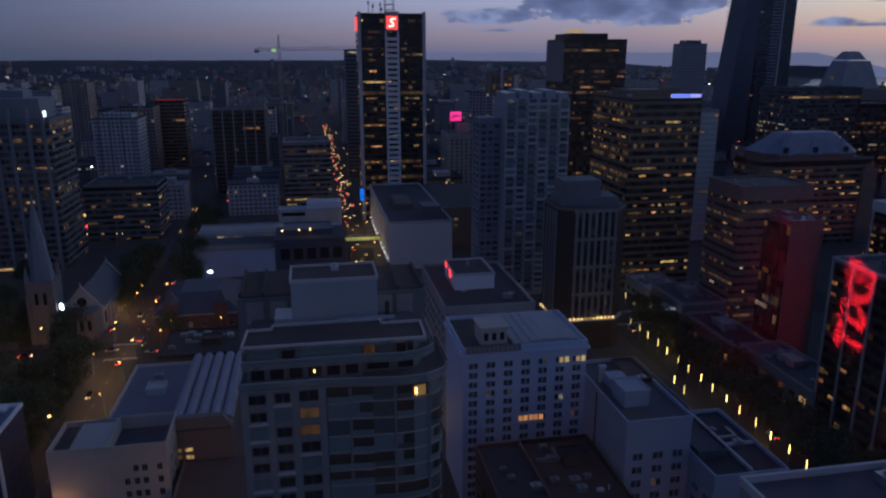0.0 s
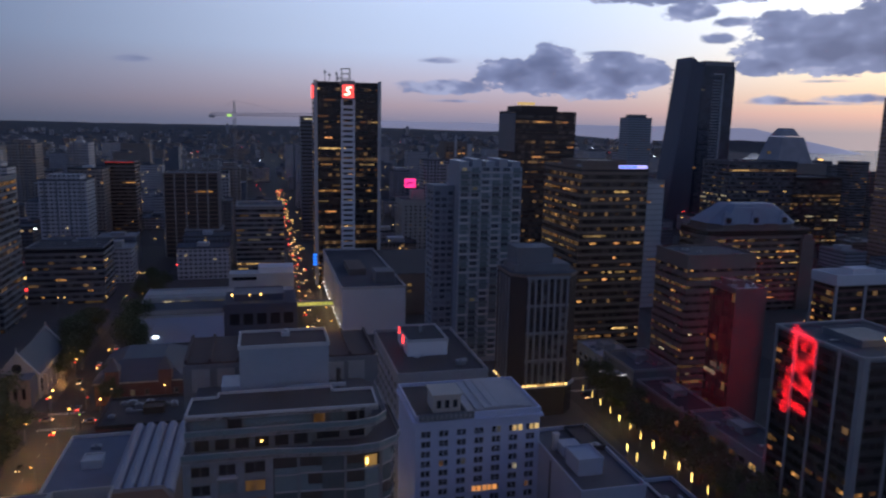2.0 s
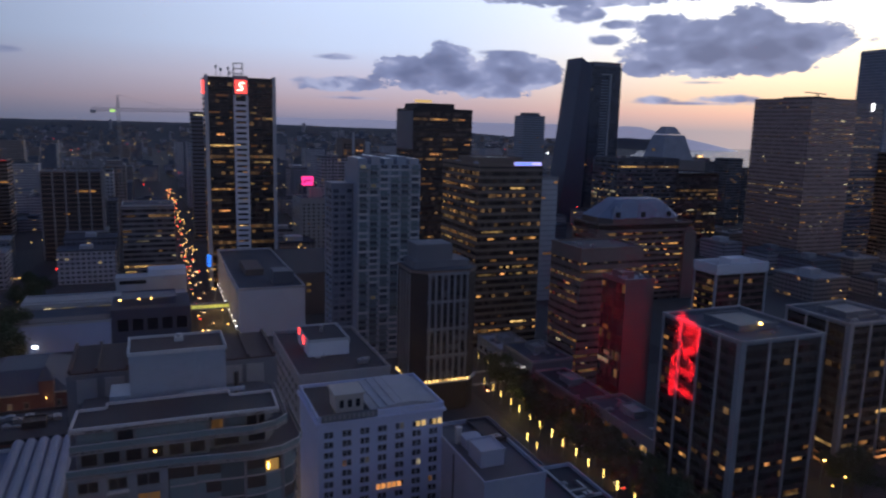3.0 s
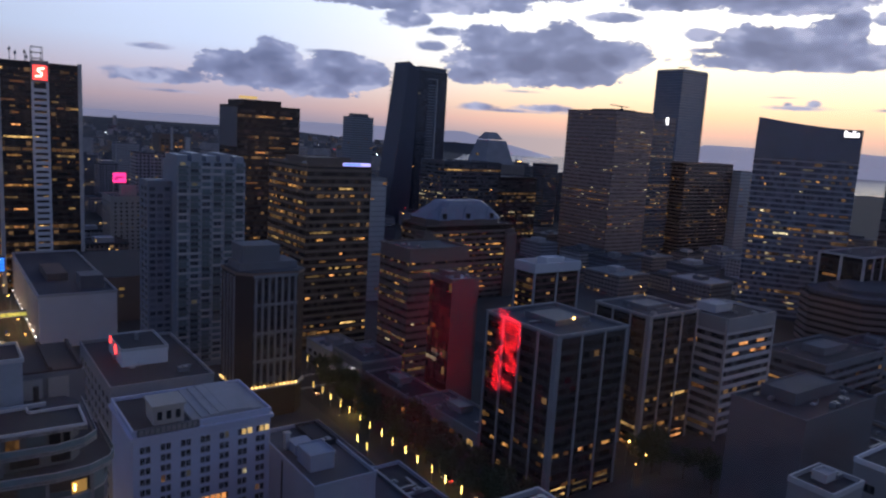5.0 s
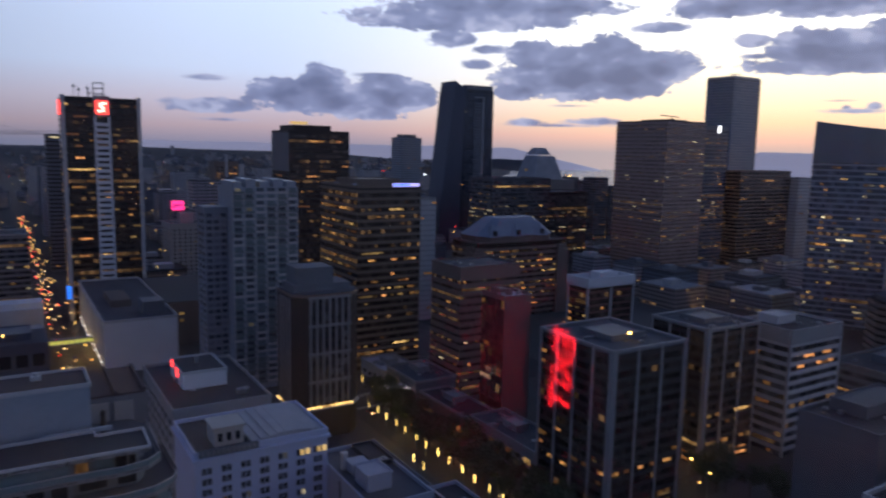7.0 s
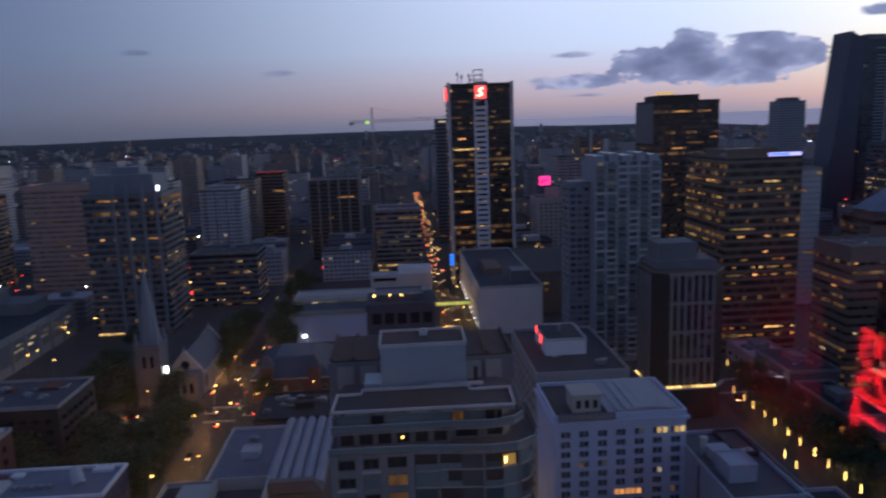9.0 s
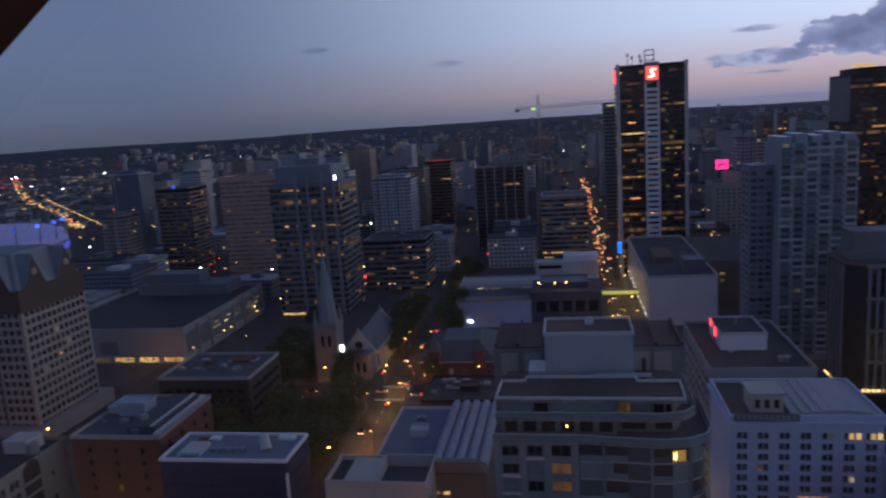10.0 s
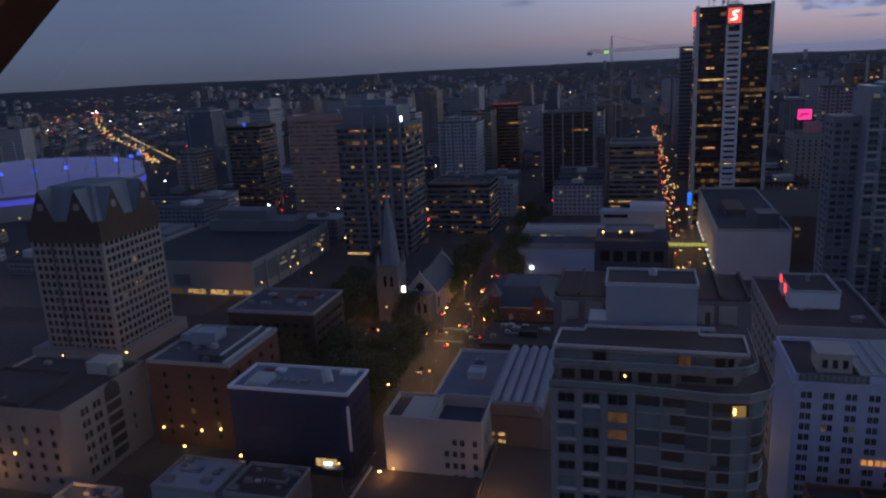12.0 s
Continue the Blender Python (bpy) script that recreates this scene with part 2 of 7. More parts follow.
GLASS_PALE = mat("pale_blue_curtain_glass", (0.17, 0.21, 0.27), 0.25, vary=0.25, bump=0, spec=0.7)
GLASS_MID = mat("grey_blue_window_glass", (0.075, 0.092, 0.112), 0.15, vary=0.4, bump=0, spec=0.6)
WING = mat("slate_grey_render", (0.21, 0.24, 0.28), 0.6, vary=0.2)
COLUMN = mat("weathered_column_concrete", (0.37, 0.36, 0.355), 0.8)
ROOF_RED = mat("dark_maroon_roofing", (0.075, 0.05, 0.052), 0.85, vary=0.3)
HOTEL = mat("pale_hotel_stone", (0.31, 0.275, 0.26), 0.75)
CHURCH = mat("sooty_sandstone", (0.20, 0.195, 0.20), 0.85)
SPIRE = mat("pale_slate", (0.21, 0.24, 0.29), 0.7)
COPPER_DK = mat("dark_weathered_copper", (0.19, 0.23, 0.27), 0.65, vary=0.3)
MANSARD = mat("dark_brown_mansard", (0.075, 0.052, 0.045), 0.7, vary=0.3)
TEAL_DK = mat("dark_teal_spandrel_glass", (0.085, 0.115, 0.122), 0.22, vary=0.25, bump=0)
PIER = mat("grey_render", (0.22, 0.235, 0.25), 0.75)
SLAB_WALL = mat("stained_concrete_slab", (0.125, 0.132, 0.148), 0.8, vary=0.3)
BLUE_ROOF = mat("blue_grey_roof_sheet", (0.20, 0.22, 0.275), 0.75, vary=0.35)
VAULT = mat("pale_vault_roofing", (0.33, 0.33, 0.38), 0.6, vary=0.2)
PARTY = mat("blue_grey_party_wall", (0.40, 0.44, 0.53), 0.7, vary=0.15)
BARK = mat("bark", (0.10, 0.075, 0.05), 0.9)
LEAF = mat("leaves", (0.06, 0.085, 0.035), 0.8, vary=0.45, scale=2.0, bump=0)
STONE = mat("weathered_sandstone", (0.27, 0.245, 0.23), 0.85)
SLATE_BLUE = mat("slate_blue_cladding", (0.075, 0.09, 0.135), 0.5, vary=0.25)
SLATE = mat("slate", (0.09, 0.10, 0.12), 0.6)
def dim_rooms(name, col, power):
    """Rooms with a little light on behind tinted glass, each its own brightness."""
    m = panes_of(name, (0.03, 0.024, 0.02), (0.10, 0.08, 0.06))
    n, l = m.node_tree.nodes, m.node_tree.links
    b = n["Principled BSDF"]
    b.inputs["Emission Color"].default_value = (*col, 1)
    t = n.new("ShaderNodeTexNoise")
    t.inputs["Scale"].default_value, t.inputs["Detail"].default_value = 0.8, 3
    g = n.new("ShaderNodeNewGeometry")
    l.new(g.outputs["Position"], t.inputs["Vector"])
    a, c = n.new("ShaderNodeMapRange"), n.new("ShaderNodeMath")
    l.new(t.outputs[0], a.inputs[0])
    a.inputs[1].default_value, a.inputs[2].default_value, a.inputs[3].default_value, a.inputs[4].default_value = 0.35, 0.7, 0.1, 2.0 * power
    c.operation = "MULTIPLY"
    l.new(a.outputs[0], c.inputs[0])
    l.new(g.outputs["Random Per Island"], c.inputs[1])
    l.new(c.outputs[0], b.inputs["Emission Strength"])
    return m


DIM = dim_rooms("dim_amber_rooms", (1.0, 0.54, 0.22), 0.085)
P_BRONZE = panes_of("bronze_panes", (0.030, 0.021, 0.017), (0.16, 0.12, 0.095))
P_BLACK = panes_of("black_panes", (0.016, 0.013, 0.012), (0.085, 0.066, 0.058))
P_GREY = panes_of("grey_panes", (0.022, 0.025, 0.032), (0.20, 0.20, 0.21))
P_BLUE = panes_of("blue_panes", (0.018, 0.028, 0.046), (0.10, 0.13, 0.18))
P_PALE = panes_of("pale_blue_panes", (0.055, 0.072, 0.10), (0.24, 0.27, 0.33), 0.22)
P_SKY = panes_of("sky_blue_panes", (0.13, 0.17, 0.235), (0.23, 0.27, 0.34), 0.3)
P_ROSE = panes_of("rose_brown_panes", (0.18, 0.115, 0.095), (0.45, 0.30, 0.24), 0.25)
WARM = lit_window("warm_lit_window", (1.0, 0.46, 0.13), 0.44)
YELLOW = lit_window("yellow_lit_window", (1.0, 0.60, 0.20), 0.58)
PALE_LIT = lit_window("pale_lit_window", (0.95, 0.78, 0.45), 0.46)
ORANGE = lit_window("orange_lit_window", (1.0, 0.40, 0.13), 0.42)
AMBER = glow("amber_lamp", (1.0, 0.52, 0.12), 9.0)
GOLD = glow("yellow_lamp", (1.0, 0.68, 0.18), 5.0)
COLD = glow("white_lamp", (0.85, 0.95, 1.0), 8.0)
RED = glow("red_lamp", (1.0, 0.04, 0.04), 3.6)
REDSIGN = glow("red_sign", (1.0, 0.07, 0.06), 2.2, 0.1)
PINK = glow("pink_sign", (1.0, 0.04, 0.26), 1.7, 0.1)
BLUESIGN = glow("blue_sign", (0.02, 0.20, 1.0), 1.5, 0.1)
LILAC = glow("lilac_white_sign", (0.45, 0.42, 1.0), 1.6, 0.1)
GREEN = glow("green_lamp", (0.55, 1.0, 0.25), 2.6)
BLUELAMP = glow("blue_lamp", (0.05, 0.11, 1.0), 2.6)
ORANGE_ROOM = glow("orange_room", (1.0, 0.40, 0.12), 0.62, 0.35)
YELLOW_ROOM = glow("yellow_room", (1.0, 0.66, 0.25), 0.6, 0.35)
WHITESIGN = glow("white_sign", (0.95, 0.95, 1.0), 2.5, 0.1)

# ---- mesh building ----


class Shape:
    def __init__(self):
        self.v, self.f, self.m = [], [], []

    def box(self, x0, x1, y0, y1, z0, z1, mi=0):
        n = len(self.v)
        self.v += [(x, y, z) for z in (z0, z1) for x, y in ((x0, y0), (x1, y0), (x1, y1), (x0, y1))]
        self.f += [[n + i for i in q] for q in ((3, 2, 1, 0), (4, 5, 6, 7), (0, 1, 5, 4), (1, 2, 6, 5), (2, 3, 7, 6), (3, 0, 4, 7))]
        self.m += [mi] * 6
        return self

    def prism(self, pts, z0, z1, top=1.0, mi=0, centre=None):
        """An upright prism over pts (counter-clockwise), its top drawn in by the factor top."""
        n, k = len(self.v), len(pts)
        cx, cy = centre or (sum(p[0] for p in pts) / k, sum(p[1] for p in pts) / k)
        self.v += [(x, y, z0) for x, y in pts] + [(cx + (x - cx) * top, cy + (y - cy) * top, z1) for x, y in pts]
        self.f += [[n + i, n + (i + 1) % k, n + k + (i + 1) % k, n + k + i] for i in range(k)]
        self.f += [[n + i for i in reversed(range(k))], [n + k + i for i in range(k)]]
        self.m += [mi] * (k + 2)
        return self

    def ring(self, x0, x1, y0, y1, z0, z1, th, mi=0):
        """A closed band th thick, its outside at the given sides."""
        self.box(x0, x1, y0, y0 + th, z0, z1, mi).box(x0, x1, y1 - th, y1, z0, z1, mi)
        return self.box(x0, x0 + th, y0 + th, y1 - th, z0, z1, mi).box(x1 - th, x1, y0 + th, y1 - th, z0, z1, mi)

    def tube(self, a, b, r0, r1, k=6, mi=0):
        a, b = Vector(a), Vector(b)
        q = (b - a).to_track_quat("Z", "Y")
        n = len(self.v)
        for c, r in ((a, r0), (b, r1)):
            self.v += [tuple(c + q @ Vector((r * math.cos(6.2832 * i / k), r * math.sin(6.2832 * i / k), 0))) for i in range(k)]
        self.f += [[n + i, n + (i + 1) % k, n + k + (i + 1) % k, n + k + i] for i in range(k)]
        self.f += [[n + i for i in reversed(range(k))], [n + k + i for i in range(k)]]
        self.m += [mi] * (k + 2)
        return self

    def pane(self, face, w, d, u, z, wide, high):
        """A thin pane on a wall of a building w wide and d deep, 3 cm proud."""
        a, b = u - wide / 2, u + wide / 2
        if face == "S":
            return self.box(a, b, -d / 2 - 0.03, -d / 2 + 0.02, z, z + high)
        if face == "N":
            return self.box(a, b, d / 2 - 0.02, d / 2 + 0.03, z, z + high)
        if face == "W":
            return self.box(-w / 2 - 0.03, -w / 2 + 0.02, a, b, z, z + high)
        return self.box(w / 2 - 0.02, w / 2 + 0.03, a, b, z, z + high)

    def mesh(self, name, *mats):
        me = bpy.data.meshes.new(name)
        me.from_pydata(self.v, [], self.f)
        for mm in mats:
            me.materials.append(mm)
        if len(mats) > 1:
            me.polygons.foreach_set("material_index", self.m)
        me.update()
        return me


BLOCKS_X = ((-420, -208), (-196, -84), (-69, 20), (35, 127), (153, 236), (250, 345), (360, 450))
BLOCKS_Y = ((20, 150), (163, 280), (299, 545), (566, 700))


def kerb(x, y):
    """Height of the pavement or road at x, y."""
    return 0.15 if any(a < x < b for a, b in BLOCKS_X) and any(a < y < b for a, b in BLOCKS_Y) else 0.0


def thing(name, x, y, z=0.0, rz=0.0, label="", category="", group="", kind=""):
    ob = new(name)
    ob.matrix_basis = pose(x, y, z, 0, 0, rz)
    ob.empty_display_size = 0.5
    return tagged(ob, label, category, group, kind)


def part(name, shape, material, parent=None, label="", at=None, kind=""):
    """One mesh object under a thing; shape is a Shape or a mesh that several parts share."""
    me = shape if isinstance(shape, bpy.types.Mesh) else shape.mesh(name, *(material if isinstance(material, tuple) else (material,)))
    ob = new(name, me)
    ob.parent = parent
    if at is not None:
        ob.matrix_basis = at
    return tagged(ob, label, kind=kind)


def solid(name, shape, material, label, category="", group="", kind=""):
    ob = new(name, shape.mesh(name, *(material if isinstance(material, tuple) else (material,))))
    return tagged(ob, label, category, group, kind)


rng = random.Random(7)
PANES = {}


def pane_mesh(w, h, glass, frame_mat, deep=0.12):
    key = (round(w, 2), round(h, 2), glass.name, frame_mat.name)
    if key not in PANES:
        s = Shape().box(-w / 2, w / 2, -0.03, 0.05, 0, h)
        t = min(0.14, w * 0.1)
        s.box(-w / 2 - t, -w / 2, -deep, 0.05, -t, h + t, 1).box(w / 2, w / 2 + t, -deep, 0.05, -t, h + t, 1)
        s.box(-w / 2, w / 2, -deep, 0.05, -t, 0, 1).box(-w / 2, w / 2, -deep, 0.05, h, h + t, 1)
        s.box(-0.04, 0.04, -0.06, 0.0, 0, h, 1)
        PANES[key] = s.mesh("window", glass, frame_mat)
    return PANES[key]


def lit_mesh(w, h, glass):
    key = (round(w, 1), round(h, 1), glass.name)
    if key not in PANES:
        PANES[key] = Shape().box(-w / 2, w / 2, -0.06, 0.05, 0, h).mesh("lit_window", glass)
    return PANES[key]


def face_at(face, w, d, u, z):
    """A pose on a wall of a building w wide and d deep: u along the wall, z up."""
    return {"S": pose(u, -d / 2, z), "W": pose(-w / 2, u, z, 0, 0, -90), "E": pose(w / 2, u, z, 0, 0, 90), "N": pose(u, d / 2, z, 0, 0, 180)}[face]


def span(face, w, d):
    return w if face in "SN" else d


def roof_top(ob, w, d, h, roof_mat, edge_mat, box=None, units=3, r=None):
    """Parapet, roof sheet, plant room and small plant."""
    r = r or rng
    part("parapet", Shape().ring(-w / 2 - 0.15, w / 2 + 0.15, -d / 2 - 0.15, d / 2 + 0.15, h - 0.2, h + 1.0, 0.45), edge_mat, ob)
    part("roof", Shape().box(-w / 2 + 0.3, w / 2 - 0.3, -d / 2 + 0.3, d / 2 - 0.3, h - 0.3, h + 0.06), roof_mat, ob)
    if box:
        bx, by, bw, bd, bh = box
        part("plant_room", Shape().box(bx - bw / 2, bx + bw / 2, by - bd / 2, by + bd / 2, h, h + bh).ring(
            bx - bw / 2 - 0.1, bx + bw / 2 + 0.1, by - bd / 2 - 0.1, by + bd / 2 + 0.1, h + bh - 0.1, h + bh + 0.5, 0.3), edge_mat, ob)
    if units > 3 and w > 14:
        dx, dy = r.uniform(-0.25, 0.2) * w, r.uniform(-0.3, 0.3) * d
        part("roof_duct", Shape().box(dx - w * 0.16, dx + w * 0.16, dy - 0.35, dy + 0.35, h + 0.06, h + 0.75).box(dx + w * 0.16 - 0.7, dx + w * 0.16, dy, dy + d * 0.15, h + 0.06, h + 0.75), METAL, ob)
        part("roof_hatch", Shape().box(-dx - 0.8, -dx + 0.8, -dy - 0.6, -dy + 0.6, h, h + 0.5), PALE, ob)
        part("vent_pipe", Shape().tube((-dx + 2, -dy, h), (-dx + 2, -dy, h + 1.3), 0.2, 0.2, 8), PALE, ob)
    for i in range(units):
        ux, uy, s = r.uniform(-0.4, 0.4) * w, r.uniform(-0.4, 0.4) * d, r.uniform(0.6, 1.5)
        part("roof_unit", Shape().box(ux - s, ux + s, uy - s * 0.7, uy + s * 0.7, h, h + s).tube((ux, uy, h + s), (ux, uy, h + s + 0.4), s * 0.4, s * 0.4, 8), METAL, ob)


def lights_on(ob, w, d, faces, z0, floor, count, bay, lit, mats, height=1.5, r=None, sill=0.9, runs=0.4):
    """Lit panes scattered over the floors, often several side by side."""
    r = r or rng
    for face in faces:
        n = max(1, int(span(face, w, d) / bay))
        for k in range(count):
            busy = r.random() ** 3 * 3.2
            i = 0
            while i < n:
                if r.random() < lit * busy:
                    run = 1
                    while r.random() < runs and i + run < n and run < 8:
                        run += 1
                    wide = bay * run * 0.94 - r.choice((0, 0, 0.5)) * bay
                    u = -span(face, w, d) / 2 + (i + run / 2) * bay + (span(face, w, d) - n * bay) / 2
                    part("lit_window", lit_mesh(wide, height, r.choice(mats)), None, ob, at=face_at(face, w, d, u, z0 + k * floor + sill))
                    i += run
                i += 1


PANE_KINDS = {GLASS: P_GREY, GLASS_BRONZE: P_BRONZE, GLASS_BLACK: P_BLACK, GLASS_BLUE: P_BLUE, GLASS_PALE: P_PALE}


def office(label, x0, x1, y0, y1, h, floor=3.7, body=GLASS, band=CONCRETE, band_h=1.5, faces="SW", lit=0.08, mats=(WARM, YELLOW),
           bay=2.8, fins=0.0, fin=None, fin_w=0.5, rz=0.0, roof=ROOF, edge=None, box=None, name="office_tower", base=0.0, units=3, seed=1, runs=0.4, panes=None):
    """A tower of glass and floor bands, with or without upright fins."""
    r = random.Random(seed)
    w, d = x1 - x0, y1 - y0
    ob = thing(name, (x0 + x1) / 2, (y0 + y1) / 2, 0, rz, label, "building")
    part("wall", Shape().box(-w / 2, w / 2, -d / 2, d / 2, 0, h - 0.2), body, ob)
    n = int((h - base) / floor)
    if band_h:
        ring = Shape().ring(-w / 2 - 0.12, w / 2 + 0.12, -d / 2 - 0.12, d / 2 + 0.12, 0, band_h, 0.2).mesh("spandrel", band)
        if math.hypot(x0, y0) > 470:
            bands = Shape()
            for k in range(n):
                z = base + (k + 1) * floor
                bands.ring(-w / 2 - 0.12, w / 2 + 0.12, -d / 2 - 0.12, d / 2 + 0.12, z - band_h, z, 0.2)
            part("floor_bands", bands, band, ob, kind="stuff")
        else:
            for k in range(n):
                part("spandrel", ring, None, ob, at=pose(0, 0, base + k * floor + floor - band_h))
    panes = panes or PANE_KINDS.get(body)
    if panes:
        grid, dim = Shape(), Shape()
        for face in faces:
            m = max(1, int(span(face, w, d) / bay))
            step = span(face, w, d) / m
            for k in range(n):
                z = base + k * floor + 0.08
                busy = r.random() ** 6 * 8.0
                for i in range(m):
                    u = -span(face, w, d) / 2 + (i + 0.5) * step
                    (dim if r.random() < lit * busy else grid).pane(face, w, d, u, z, step * 0.9, floor - band_h - 0.16)
        part("window_panes", grid, panes, ob, kind="stuff")
        if dim.v:
            part("dim_rooms", dim, DIM, ob, "dimly lit amber rooms", kind="stuff")
    if fins:
        for face in faces:
            m = max(1, round(span(face, w, d) / fins))
            rod = Shape().box(-fin_w / 2, fin_w / 2, -0.45, 0.1, 0, h - base + 0.6).mesh("fin", fin or band)
            for i in range(m + 1):
                part("fin", rod, None, ob, at=face_at(face, w, d, -span(face, w, d) / 2 + i * span(face, w, d) / m, base))
    lights_on(ob, w, d, faces, base, floor, n, bay, lit, mats, max(0.9, (floor - band_h) * 0.5), r, 0.6, runs)
    roof_top(ob, w, d, h, roof, edge or band, box, units, r)
    return ob


def punched(label, x0, x1, y0, y1, h, floor=3.4, wall=CONCRETE, faces="SW", step=3.4, win=(1.5, 1.8), lit=0.05, mats=(WARM, YELLOW, PALE_LIT),
            rz=0.0, roof=ROOF, edge=None, box=None, name="apartment_block", base=3.0, top=1.5, units=3, seed=1, glass=GLASS, frame_mat=None, pairs=False, margin=1.5):
    """A solid building with single windows."""
    r = random.Random(seed)
    w, d = x1 - x0, y1 - y0
    ob = thing(name, (x0 + x1) / 2, (y0 + y1) / 2, 0, rz, label, "building")
    part("wall", Shape().box(-w / 2, w / 2, -d / 2, d / 2, 0, h - 0.2), wall, ob)
    for face in faces:
        run = span(face, w, d) - 2 * margin
        m = max(1, int(run / step))
        for k in range(int((h - top - base) / floor)):
            for i in range(m):
                u = -run / 2 + (i + 0.5) * run / m
                for du in ((-win[0] * 0.62, win[0] * 0.62) if pairs else (0,)):
                    g = r.choice(mats) if r.random() < lit else glass
                    part("window", pane_mesh(win[0], win[1], g, frame_mat or wall), None, ob, at=face_at(face, w, d, u + du, base + k * floor + 0.8))
    roof_top(ob, w, d, h, roof, edge or wall, box, units, r)
    return ob


# ---- ground, water and distance ----
solid("ground", Shape().box(-4600, 2400, -600, 4700, -1.0, 0.0), ASPHALT, "dark asphalt city ground at dusk", "ground", kind="structure")


def ridge(name, a0, a1, r0, r1, top, mat_, label, seed, rough=12.0, wave=0.35):
    """Rolling land seen far off: rises from r0 to its crest at r1."""
    s, k = Shape(), 90
    rows = [(r0, 0.0), (r0 + (r1 - r0) * 0.45, 0.42), (r0 + (r1 - r0) * 0.8, 0.85), (r1, 1.0)]
    for i in range(k + 1):
        a = radians(a0 + (a1 - a0) * i / k)
        fade = min(1.0, 6 * i / k, 6 * (k - i) / k)
        for rr, q in rows:
            lump = noise.noise(Vector((i * wave * 0.3, rr * 0.002, seed))) * rough + noise.noise(Vector((i * wave * 2.2, rr * 0.01, seed))) * rough * 0.3
            s.v.append((rr * math.sin(a), rr * math.cos(a), max(-0.5, (top + lump) * q * fade)))
    for i in range(k):
        for j in range(3):
            n = i * 4 + j
            s.f.append([n, n + 4, n + 5, n + 1])
            s.m.append(0)
    return solid(name, s, mat_, label, "hills", kind="structure")


# blue-grey distance haze is mixed into the base colour of the woods
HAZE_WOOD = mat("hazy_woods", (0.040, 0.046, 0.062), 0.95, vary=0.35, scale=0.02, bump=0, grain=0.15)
# distance haze over the mountains, put in as an even blue emission
FAR_HAZE = glow("far_haze_glow", (0.19, 0.20, 0.31), 1.0, 0.0)
WATER = mat("bay_water", (0.03, 0.045, 0.06), 0.22, vary=0.2, scale=0.02, bump=0.25, grain=0.4)
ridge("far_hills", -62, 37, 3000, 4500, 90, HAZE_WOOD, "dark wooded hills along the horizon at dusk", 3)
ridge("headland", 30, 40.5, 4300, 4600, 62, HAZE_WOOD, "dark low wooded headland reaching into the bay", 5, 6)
ridge("far_mountains", 2, 44, 4700, 4850, 132, FAR_HAZE, "distant mountains drawn as pale blue haze on the horizon", 9, 13)
ridge("far_mountains", 50, 80, 4600, 4800, 134, FAR_HAZE, "distant shore hills drawn as blue haze beyond the bay", 11, 10)
bay_shape = Shape()
bay_shape.prism([(1250, 1150), (4700, 900), (4700, 4700), (1900, 4700), (1300, 2000)], 0.1, 0.4)
solid("water", bay_shape, WATER, "calm bay water reflecting the evening sky", "water", kind="structure")

for bx0, bx1 in BLOCKS_X:
    for by0, by1 in BLOCKS_Y:
        s = Shape().box(bx0, bx1, by0, by1, -0.2, 0.15)
        solid("pavement", s, PAVING, "grey concrete city block pavement with raised kerb", "pavement", kind="structure")
dash = Shape()
for xs in (-76.5, 27.5, 140):
    for k in range(60):
        dash.box(xs - 0.08, xs + 0.08, 60 + k * 9, 63 + k * 9, 0.0, 0.006)
tagged(solid("lane_marking", dash, PALE, "worn white lane lines on the streets", "road marking", kind="structure"))
zebra = Shape()
for xs, half in ((-76.5, 6.5), (27.5, 6.0), (140, 11)):
    for yc in (281.8, 297.0, 151.5, 161.5):
        k = -half
        while k < half:
            zebra.box(xs + k, xs + k + 0.5, yc - 1.2, yc + 1.2, 0.0, 0.006)
            k += 1.1
solid("crosswalk", zebra, PALE, "white striped crosswalks at the junctions", "crosswalk", kind="structure")

# ---- the bank tower with the pale centre strip ----


